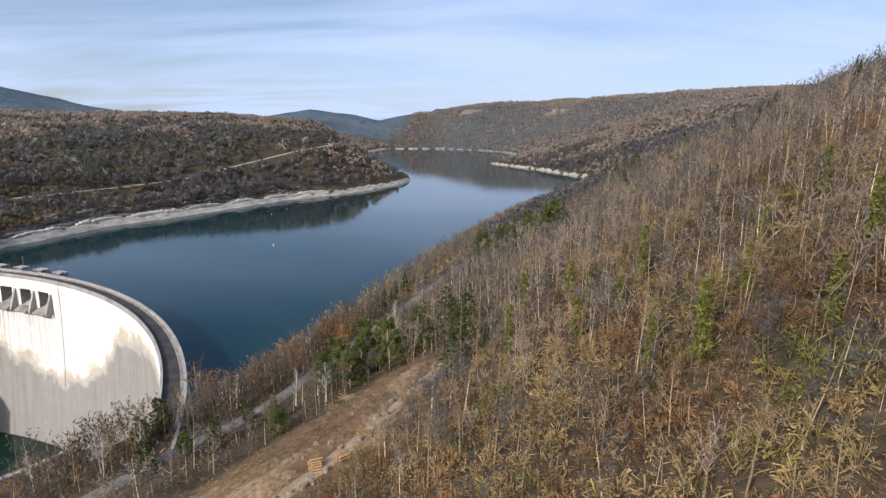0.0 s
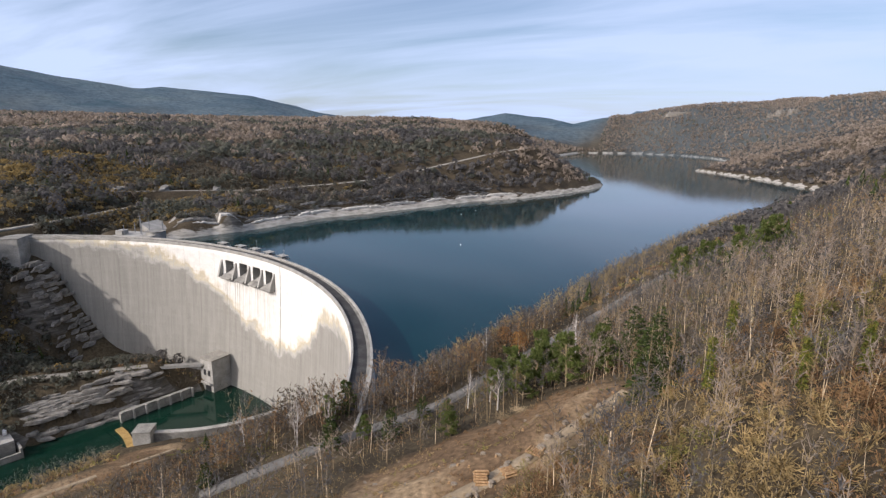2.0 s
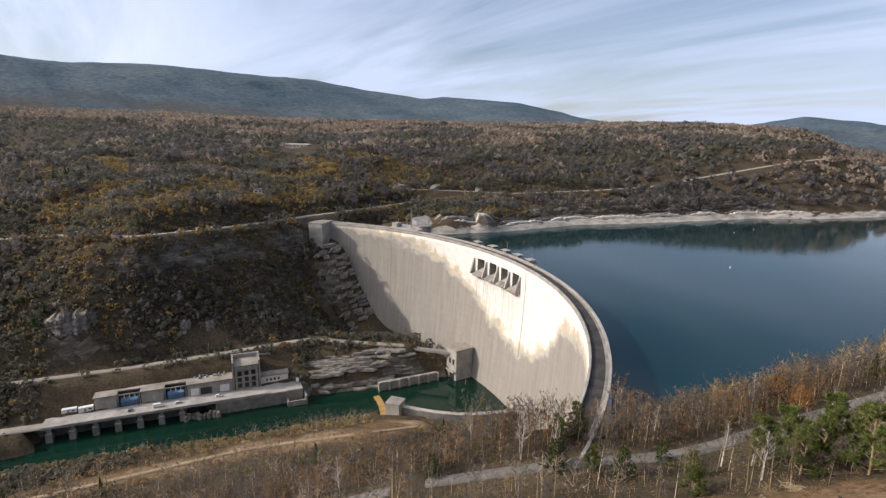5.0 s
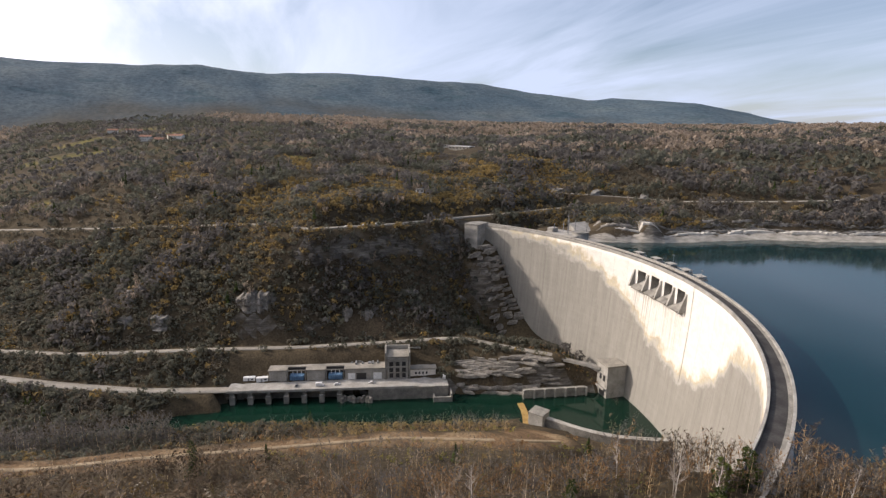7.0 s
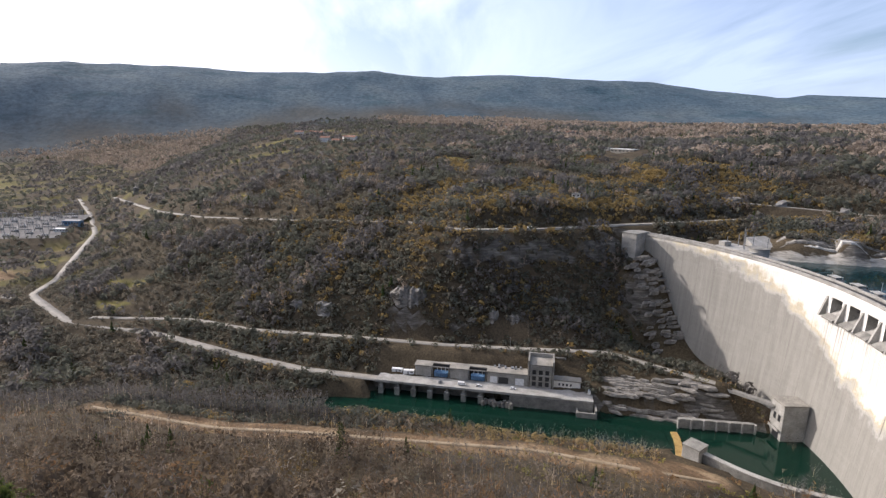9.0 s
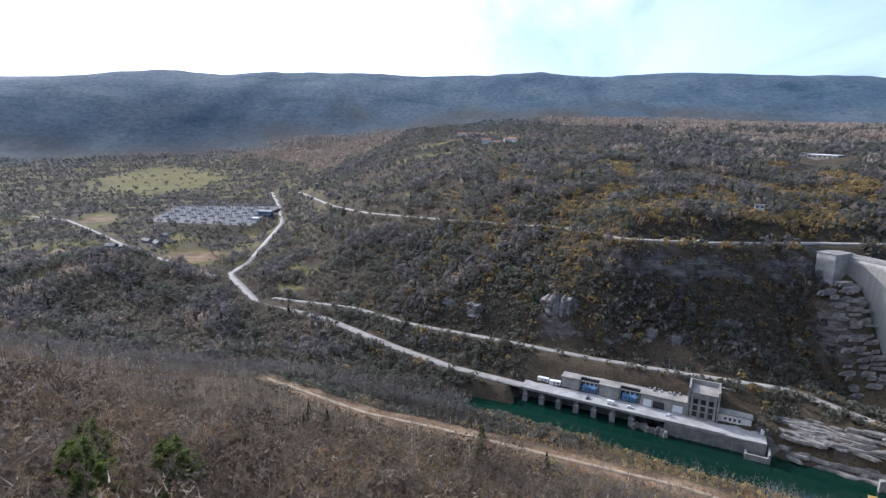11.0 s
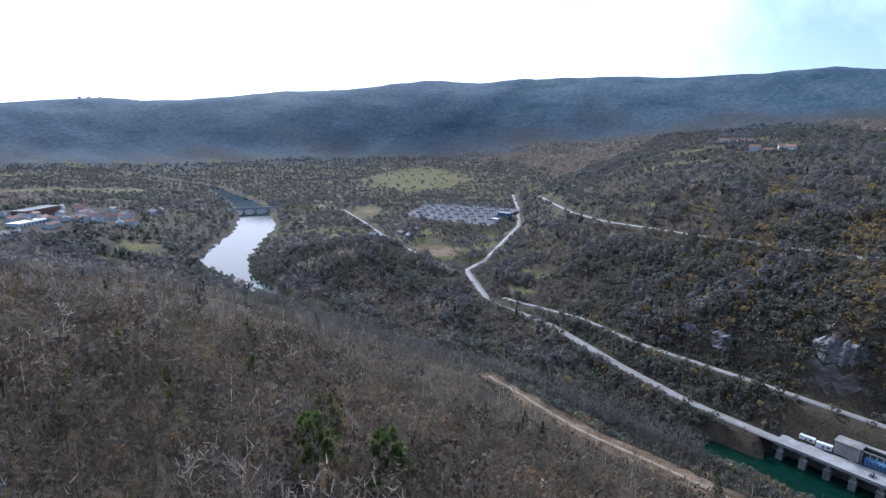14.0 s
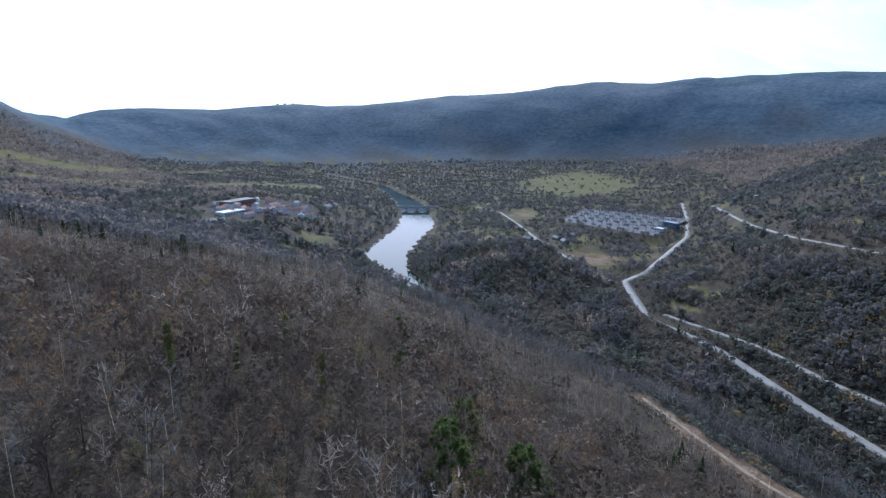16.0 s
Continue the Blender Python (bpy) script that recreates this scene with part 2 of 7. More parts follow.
    mp = N("ShaderNodeMapping"); mp.inputs["Scale"].default_value = (0.29, 0.5, 1); L(uv.outputs[0], mp.inputs[0]); L(mp.outputs[0], lift.inputs["Vector"])
    lift.offset = 0.0
    lift.inputs["Scale"].default_value, lift.inputs["Mortar Size"].default_value = 1.0, 0.012
    lift.inputs["Brick Width"].default_value, lift.inputs["Row Height"].default_value = 1.0, 1.0
    lift.inputs["Color1"].default_value, lift.inputs["Color2"].default_value = (1, 1, 1, 1), (0.94, 0.94, 0.93, 1)
    lift.inputs["Mortar"].default_value = (0.72, 0.71, 0.69, 1)
    col = mixc(N, L, 0.8, col, lift.outputs["Color"], "MULTIPLY")
    fine = noise_tex(N, L, 1.3, 6, 0.7)
    col = mixc(N, L, 1.0, col, ramp(N, L, fine, [(0.3, (0.86, 0.86, 0.86)), (0.7, (1.06, 1.06, 1.06))]), "MULTIPLY")
    L(col, b.inputs["Base Color"])
    b.inputs["Roughness"].default_value = 0.9
    bump(N, L, b, fine, 0.3, 0.1)
    return m


M_GROUND = ground_material()
M_LAKE = water_material("lake_water", (0.003, 0.021, 0.024), 0.06, 0.25)
M_RIVER = water_material("river_water", (0.004, 0.019, 0.012), 0.07, 0.3)
M_DAM = dam_material()
M_CONCRETE = plain("concrete", (0.235, 0.225, 0.20), (0.385, 0.37, 0.335), 0.15)
M_DARKCON = plain("weathered_concrete", (0.14, 0.135, 0.12), (0.30, 0.285, 0.25), 0.2)
M_ASPHALT = plain("asphalt", (0.028, 0.026, 0.025), (0.065, 0.062, 0.058), 0.2)
M_ROAD = plain("pale_road", (0.22, 0.205, 0.175), (0.33, 0.305, 0.26), 0.12)
M_YARD = plain("yard_gravel", (0.085, 0.08, 0.075), (0.15, 0.145, 0.135), 0.08)
M_GREYTRACK = plain("grey_gravel", (0.11, 0.105, 0.095), (0.20, 0.19, 0.172), 0.3)
M_GRAVEL = plain("gravel_track", (0.20, 0.15, 0.09), (0.32, 0.255, 0.17), 0.15)
M_STONE = plain("limestone", (0.36, 0.34, 0.30), (0.58, 0.55, 0.49), 0.3, bumps=0.7, dist=0.3)
M_RUBBLE = plain("tan_rubble", (0.17, 0.135, 0.095), (0.36, 0.305, 0.235), 0.5, bumps=0.7, dist=0.3)
M_WHITE = plain("white_paint", (0.62, 0.62, 0.60), (0.78, 0.78, 0.76), 0.6, 0.5)
M_STEEL = plain("grey_steel", (0.17, 0.175, 0.18), (0.28, 0.285, 0.29), 0.6, 0.45, 0.2)
M_BLUE = plain("blue_steel", (0.07, 0.15, 0.26), (0.14, 0.25, 0.38), 0.6, 0.5)
M_RUST = plain("rusty_mesh", (0.24, 0.15, 0.05), (0.40, 0.27, 0.10), 0.4)
M_ROOF = plain("tile_roof", (0.20, 0.11, 0.075), (0.33, 0.19, 0.13), 0.3)
M_FLATROOF = plain("felt_roof", (0.18, 0.17, 0.145), (0.33, 0.305, 0.26), 0.12)
M_RENDER = plain("rendered_wall", (0.60, 0.57, 0.51), (0.74, 0.71, 0.65), 0.2)
# near-black for window glass, and painted shade inside openings and recesses
M_DARK = plain("glass_and_recess_shade", (0.015, 0.016, 0.018), (0.03, 0.03, 0.032), 0.5, 0.3)
M_RUBBER = plain("black_rubber", (0.012, 0.012, 0.012), (0.03, 0.03, 0.03), 2.0, 0.85)
M_LOG = plain("cut_logs", (0.26, 0.15, 0.07), (0.48, 0.32, 0.17), 1.5)
M_BARK = islands("grey_bark", [(0.0, (0.154, 0.127, 0.099)), (0.6, (0.297, 0.259, 0.209)), (1.0, (0.44, 0.396, 0.341))], objects=True)
M_TWIG = islands("bare_twigs", [(0.0, (0.156, 0.12, 0.0864)), (0.5, (0.252, 0.198, 0.144)), (1.0, (0.336, 0.264, 0.18))], objects=True, through_light=0.3)
M_BIRCH = islands("birch_bark", [(0.0, (0.46, 0.43, 0.39)), (1.0, (0.66, 0.62, 0.57))], objects=True, warm=False)
M_PINE = islands("pine_needles", [(0.0, (0.0605, 0.0927, 0.0331)), (0.5, (0.107, 0.151, 0.0537)), (1.0, (0.17, 0.215, 0.0829))], through_light=0.4)
M_IVY = islands("ivy_leaves", [(0.0, (0.07, 0.105, 0.03)), (0.6, (0.15, 0.18, 0.05)), (1.0, (0.26, 0.25, 0.07))], through_light=0.3)
M_RUSSET = islands("russet_leaves", [(0.0, (0.17, 0.085, 0.03)), (1.0, (0.34, 0.19, 0.07))], through_light=0.3)
# M_WOODS and M_OLIVE are cooled toward blue: slope haze put into the colour
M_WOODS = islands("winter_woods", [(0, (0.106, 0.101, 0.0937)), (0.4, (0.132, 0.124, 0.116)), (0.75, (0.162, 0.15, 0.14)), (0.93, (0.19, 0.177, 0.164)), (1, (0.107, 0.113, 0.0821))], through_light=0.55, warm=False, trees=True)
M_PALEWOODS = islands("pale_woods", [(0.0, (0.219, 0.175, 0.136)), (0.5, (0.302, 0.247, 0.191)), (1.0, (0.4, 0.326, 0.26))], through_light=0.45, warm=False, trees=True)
# own red-brown, also the darker tone painted on the backlit south slope
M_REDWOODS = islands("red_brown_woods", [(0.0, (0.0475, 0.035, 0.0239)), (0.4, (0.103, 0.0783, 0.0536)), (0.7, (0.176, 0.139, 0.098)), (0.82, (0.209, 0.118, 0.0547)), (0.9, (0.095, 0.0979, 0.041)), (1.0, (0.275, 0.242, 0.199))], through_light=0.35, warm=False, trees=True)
M_OLIVE = islands("olive_woods", [(0, (0.0979, 0.102, 0.0783)), (0.5, (0.129, 0.131, 0.102)), (0.85, (0.158, 0.157, 0.122)), (1, (0.188, 0.177, 0.133))], through_light=0.55, warm=False, trees=True)
M_OCHRE = islands("ochre_scrub", [(0, (0.213, 0.161, 0.073)), (0.5, (0.281, 0.206, 0.0863)), (1, (0.356, 0.256, 0.0996))], through_light=0.55, warm=False, trees=True)
M_BIRCHTWIG = islands("birch_twigs", [(0.0, (0.272, 0.222, 0.181)), (1.0, (0.423, 0.363, 0.312))], objects=True, through_light=0.3, warm=False)
M_STEMS = islands("pale_stems", [(0.0, (0.118, 0.0952, 0.0714)), (0.6, (0.251, 0.212, 0.166)), (0.85, (0.423, 0.37, 0.31)), (1.0, (0.688, 0.621, 0.555))])
M_SCRUB = islands("winter_scrub", [(0.0, (0.18, 0.138, 0.075)), (0.4, (0.28, 0.212, 0.115)), (0.8, (0.42, 0.315, 0.17)), (1.0, (0.22, 0.19, 0.075))], through_light=0.35, tint=(1.03, 1.0, 0.84), trees=True)
M_RUSSETSCRUB = islands("russet_scrub", [(0.0, (0.15, 0.095, 0.056)), (0.5, (0.26, 0.16, 0.092)), (1.0, (0.38, 0.245, 0.14))], through_light=0.35, tint=(1.03, 1.0, 0.84), trees=True)
M_GREENSCRUB = islands("green_scrub", [(0.0, (0.11, 0.12, 0.036)), (0.5, (0.20, 0.195, 0.064)), (1.0, (0.31, 0.28, 0.095))], through_light=0.35, tint=(1.03, 1.0, 0.84), trees=True)
M_BANK = islands("bank_scrub", [(0, (0.116, 0.111, 0.0893)), (0.5, (0.157, 0.144, 0.113)), (0.85, (0.2, 0.178, 0.133)), (1, (0.141, 0.142, 0.0922))], through_light=0.55, warm=False, trees=True)
M_CLIFF = plain("weathered_cliff", (0.075, 0.068, 0.058), (0.34, 0.32, 0.285), 0.12, bumps=0.8, dist=0.5)
M_LEDGE = plain("bedded_rock", (0.09, 0.083, 0.072), (0.29, 0.27, 0.235), 0.25, bumps=0.8, dist=0.3)
M_SPRUCE = islands("spruce_needles", [(0.0, (0.022, 0.04, 0.016)), (1.0, (0.06, 0.085, 0.03))], through_light=0.25)

# ---- the lie of the land ----
LAKE_Z, RIVER_Z, CREST_Z = 88.0, 0.0, 100.0
ARCH = Vector((-322.7, 55.8, 0.0))     # centre of the dam's arch
R_DOWN, R_UP = 251.0, 258.5            # downstream and upstream edge of the crest


def polar(az, d, z):
    return (-math.sin(radians(az)) * d, math.cos(radians(az)) * d, z)


def on_arch(deg, r, z=0.0):
    return (ARCH.x + r * math.cos(radians(deg)), ARCH.y + r * math.sin(radians(deg)), z)


# courses: x, y, height of the middle line
RIVER = [(-292, 262), (-292, 236), (-302, 196), (-322, 140), (-345, 90), (-362, 40), (-368, -10), (-376, -70), (-385, -150), (-393, -250),
         (-410, -360), (-430, -440), (-470, -567), (-522, -656), (-612, -733), (-705, -806), (-851, -981), (-944, -1139), (-1120, -1500), (-1200, -2000)]
RIVER_W = [10, 14, 20, 22, 19, 16, 8, 4, 4, 4, 5, 8, 19, 33, 33, 34, 31, 26, 12, 8]      # half widths
QUAY_ROAD = [(-332, 172, 9), (-350, 130, 9), (-368, 80, 9), (-382, 40, 9), (-402, -13, 10), (-429, -62, 12), (-480, -137, 14), (-523, -228, 15), (-575, -272, 16),
             (-606, -298, 16), (-664, -302, 16), (-779, -332, 17), (-943, -375, 18), (-1133, -461, 20), (-1361, -578, 22)]
SERVICE_ROAD = [(-316, 262, 22), (-335, 239, 24), (-366, 210, 26), (-382, 144, 26), (-400, 90, 25), (-425, 29, 24), (-462, -59, 21), (-501, -116, 19), (-527, -210, 16)]
MAIN_ROAD = [(-1188, -437, 45), (-844, -247, 66), (-710, -158, 78), (-602, -35, 90), (-521, 77, 100), (-460, 116, 103), (-452, 177, 104), (-458, 225, 104), (-466, 262, 104), (-464, 305, 105),
             (-467, 420, 108), (-424, 493, 114), (-370, 600, 116), (-345, 690, 117), (-310, 790, 129), (-255, 900, 146), (-210, 985, 155)]
UPPER_ROAD = [(-425, 493, 115), (-459, 453, 117), (-508, 383, 120), (-530, 287, 124.5)]
NEAR_TRACK = [(-226, 200, 16), (-226, 164, 26), (-254, 113, 25), (-278, 29, 25), (-289, -14, 26), (-299, -52, 25), (-324, -103, 24), (-336, -130, 24)]
BANK_PATH = [(-165, 40, 62), (-135, 62, 78), (-104, 94, 93), (-76, 128, 99), (-56, 148, 102), (-46, 172, 104), (-22, 230, 107), (5, 296, 111), (25, 340, 113), (60, 430, 114)]
LOG_TRACK = [(-45, 77, 113), (-31, 91, 117), (-18, 105, 121), (-8, 122, 124), (-2, 133, 125)]
VILLAGE_LANE = [(-596, -310, 16), (-640, -400, 20), (-720, -520, 20), (-800, -620, 18), (-900, -760, 18), (-930, -860, 16)]

SHORE_L = [(-384, 361), (-352, 426), (-331, 515), (-292, 582), (-259, 657), (-219, 732), (-169, 791), (-110, 919), (-83, 1024), (-140, 1180), (-260, 1500), (-360, 2000), (-320, 2480)]
SHORE_R = [(-78, 172), (-62, 215), (-48, 270), (-30, 340), (10, 460), (70, 620), (150, 840), (250, 1040), (277, 1112), (209, 1337), (98, 1566), (190, 1850), (230, 2150), (196, 2332)]
SHORE_FAR = [(-300, 2510), (-72, 2600), (100, 2500), (196, 2332)]

HILL_NEAR = [(-150, 100, 58), (-175, 20, 60), (-190, -60, 64), (-208, -169, 84), (-205, -240, 94), (-215, -340, 86), (-250, -460, 60), (-300, -560, 40)]
HILL_NEAR_UP = [(-240, 220, 5.5), (-222, 234, 5.5), (-204, 256, 5), (-195, 280, 5), (-256, 208, 5), (-95, 60, 102), (-110, 0, 108), (-30, 60, 118), (-30, 20, 122), (-81, -34, 122), (-97, -60, 122), (-60, -130, 136), (-122, -318, 106), (-60, -280, 126), (-150, -450, 95),
             (0, 60, 134), (0, 0, 140), (23, 59, 148), (60, 60, 171), (88, 122, 186), (45, 0, 164), (40, -100, 168), (20, -290, 152), (0, -600, 140), (-115, 150, 68), (-140, 192, 24), (-168, 222, 2), (-120, 190, 52), (-100, 172, 84), (-190, 190, 10), (-150, 140, 42), (-130, 210, 14)]
ABUTMENT = [(119, 95), (117, 89), (115.9, 78), (113.6, 62), (111, 43), (109.5, 31), (107.4, 22), (104, 11), (97, 7), (90, 4), (66, -5), (60, -4), (55, 0), (50, 6), (45, 16), (40, 30), (35, 46), (30, 64), (25, 82), (20, 98)]
HILL_EAST = [(-2, 160, 126), (20, 130, 142), (40, 220, 140), (150, 260, 196), (60, 320, 134), (130, 450, 150), (250, 400, 208), (180, 650, 128), (330, 700, 190), (300, 900, 130), (450, 1050, 190), (340, 1200, 120), (650, 1300, 245), (330, 1500, 125),
             (600, 1700, 225), (350, 2100, 120), (700, 2300, 240), (200, 300, 210), (400, 200, 290), (300, -200, 280), (900, 600, 300), (1100, 1500, 300), (800, -800, 330)]
LEFT_BANK = [(-436, 266, 76), (-432, 252, 68), (-394, 270, 12), (-404, 264, 24), (-416, 252, 44), (-400, 226, 32), (-425, 170, 60), (-428, 120, 60), (-448, 60, 60), (-480, 0, 56), (-530, -60, 50), (-590, -160, 40), (-640, -230, 32), (-760, -290, 38), (-900, -340, 34)]
LEFT_SLOPE = [(-520, 230, 122), (-560, 150, 124), (-600, 80, 124), (-640, 260, 138), (-700, 100, 138), (-720, -40, 118), (-860, -120, 120), (-1000, -220, 110), (-1150, -330, 80), (-1400, -480, 50)]
PLATEAU = [(-560, 420, 142), (-480, 560, 140), (-430, 720, 138), (-350, 870, 152), (-240, 1080, 160), (-330, 1250, 165), (-600, 1000, 172), (-900, 500, 166), (-800, 800, 178), (-1000, 150, 166), (-1050, 600, 164)]
UPLAND = [(-1250, 50, 180), (-1300, -150, 166), (-1550, 150, 204), (-1500, -300, 130), (-1700, -500, 80), (-1450, 500, 196), (-1250, 900, 196), (-1500, 1100, 204), (-1000, 1400, 198), (-600, 1600, 192), (-450, 1900, 186), (-700, 2300, 200), (-1300, 1800, 208)]
VALLEY = [(-600, -420, 34), (-560, -520, 24), (-700, -620, 26), (-760, -480, 20), (-900, -480, 20), (-1000, -560, 21), (-1100, -640, 22), (-900, -900, 18), (-1300, -900, 20), (-1500, -1200, 22), (-1800, -1000, 26), (-1500, -760, 22), (-1900, -1300, 28),
          (-330, -700, 44), (-420, -850, 44), (-500, -1000, 44), (-650, -1100, 36), (-300, -900, 46), (-200, -1000, 48), (-400, -1300, 40), (-700, -1600, 30), (-300, -1800, 40), (-900, -2000, 26), (-1500, -1900, 26), (-100, -1400, 70), (-500, -2300, 44), (-1100, -2400, 40)]
RIDGES = [polar(*p) for p in ((13.5, 3900, 297), (6.8, 3600, 225), (18, 4000, 250), (24, 3600, 220), (32, 4300, 285), (36, 4400, 345), (42, 4400, 378), (49, 4300, 405), (55, 4300, 430), (63, 4200, 520), (72, 4100, 560), (80, 4100, 535), (87, 4000, 520), (95, 4000, 515), (104, 4000, 498), (113, 3900, 488), (121, 3900, 482), (130, 3900, 425))]
RIDGES_SOUTH = [polar(*p) for p in ((139, 3900, 378), (148, 3900, 330), (157, 4000, 320), (166, 4100, 316), (172.5, 4300, 215), (175, 2900, 262), (178, 2700, 330), (184, 2500, 420), (195, 2300, 420), (1, 3300, 282), (-3, 3000, 305), (-8, 3000, 300), (-14, 2700, 310), (-22, 2500, 330))]
FOOTHILLS = [polar(*p) for p in ((75, 2900, 270), (88, 2800, 260), (60, 3000, 230), (45, 3000, 215), (30, 3000, 205), (100, 2700, 190), (110, 2650, 140), (120, 2600, 60), (130, 2650, 60), (140, 2800, 60), (150, 2900, 50), (160, 3000, 50), (170, 2900, 120), (115, 3200, 300), (128, 3200, 260), (142, 3300, 200), (155, 3400, 160), (174, 2300, 120), (186, 1700, 120),
          (180, 4700, 200), (-90, 1500, 350), (-60, 1200, 360), (-130, 1500, 380))]


def dense(line, step):
    """Points every few metres along a course."""
    out = []
    for a, b in zip(line, line[1:]):
        a, b = np.array(a, float), np.array(b, float)
        n = max(1, int(np.hypot(*(b - a)[:2]) / step))
        out += [a + (b - a) * i / n for i in range(n)]
    out.append(np.array(line[-1], float))
    return np.array(out)


def near_line(x, y, line):
    """Distance to a course, and the values that its points carry there."""
    best, val = np.full(x.shape, 1e9), np.zeros(x.shape)
    for a, b in zip(line, line[1:]):
        ax, ay, bx, by = a[0], a[1], b[0], b[1]
        l2 = (bx - ax) ** 2 + (by - ay) ** 2 + 1e-9
        k = np.clip(((x - ax) * (bx - ax) + (y - ay) * (by - ay)) / l2, 0, 1)
        d = np.hypot(x - ax - k * (bx - ax), y - ay - k * (by - ay))
        hit = d < best
        best = np.where(hit, d, best)
        if len(a) > 2:
            val = np.where(hit, a[2] + k * (b[2] - a[2]), val)
    return best, val


def smooth(a, b, v):
    k = np.clip((v - a) / (b - a), 0, 1)
    return k * k * (3 - 2 * k)


def lumps(x, y, size, seed):
    """Cheap smooth noise, about -1 to 1."""
    r = np.random.RandomState(seed)
    out = np.zeros(np.shape(x))
    for k in range(7):
        a, p = r.uniform(0, 6.283, 2)
        f = 6.283 / size * r.uniform(0.6, 1.7)
        out = out + np.sin((x * np.cos(a) + y * np.sin(a)) * f + p + 1.3 * np.sin((y * np.cos(a) - x * np.sin(a)) * f * 0.6 + p))
    return out / 4.0


ROADS = [QUAY_ROAD, SERVICE_ROAD, MAIN_ROAD, UPPER_ROAD, NEAR_TRACK, BANK_PATH, LOG_TRACK, VILLAGE_LANE]
RIVER3 = [(x, y, w) for (x, y), w in zip(RIVER, RIVER_W)]


def land_fit():
    pts = [*HILL_NEAR, *HILL_NEAR_UP, *HILL_EAST, *LEFT_BANK, *LEFT_SLOPE, *PLATEAU, *UPLAND, *VALLEY, *RIDGES, *RIDGES_SOUTH, *FOOTHILLS]
    for line in ROADS:
        pts += [tuple(p) for p in dense(line, 45)]
    for line, w in ((SHORE_L, 12), (SHORE_R, 12), (SHORE_FAR, 20)):
        pts += [(p[0], p[1], LAKE_Z + 0.5) for p in dense(line, 60)]
    for k, (x, y, w) in enumerate(dense(RIVER3, 60)):
        if k:
            pts.append((x, y, -2.0))
    pts += [on_arch(d, 244, z) for d, z in ABUTMENT] + [on_arch(d, 262, z) for d, z in ABUTMENT]
    pts += [on_arch(d + 0.5, 228, z + 4) for d, z in ABUTMENT if d >= 107]
    pts = np.array(pts, float)
    keep = []
    for i, p in enumerate(pts):
        if all(np.hypot(*(pts[j] - p)[:2]) > 9 for j in keep):
            keep.append(i)
    pts = pts[keep]
    d = np.hypot(pts[:, None, 0] - pts[None, :, 0], pts[:, None, 1] - pts[None, :, 1])
    n = len(pts)
    A = np.zeros((n + 3, n + 3))
    A[:n, :n] = np.sqrt(d * d + 14.0 ** 2) - 0.4 * np.eye(n)
    A[:n, n:] = np.c_[np.ones(n), pts[:, :2] / 1000]
    A[n:, :n] = A[:n, n:].T
    w = np.linalg.solve(A, np.r_[pts[:, 2], 0, 0, 0])
    return pts[:, :2], w


LAND_P, LAND_W = land_fit()


YARD_PAD = [(-865, -600), (-862, -385), (-1115, -432), (-1075, -665)]


def inside(x, y, poly):
    c = np.zeros(np.shape(x), bool)
    for (ax, ay), (bx, by) in zip(poly, poly[1:] + poly[:1]):
        hit = ((ay > y) != (by > y)) & (x < (bx - ax) * (y - ay) / (by - ay + 1e-12) + ax)
        c ^= hit
    return c


LAKE_POLY = SHORE_L + SHORE_FAR[1:-1] + SHORE_R[::-1] + [on_arch(d, R_UP + 1)[:2] for d in range(26, 118, 4)]


POOL = [(-306, 218), (-300, 238), (-291, 272), (-284, 298), (-203, 296), (-207, 276), (-218, 256), (-236, 236), (-258, 221), (-272, 208)]


def quay_frame(x, y):
    """Place along the quay and in from its edge."""
    c, s_ = math.cos(radians(69.5)), math.sin(radians(69.5))
    return (x + 379) * c + (y - 40) * s_, -(x + 379) * s_ + (y - 40) * c


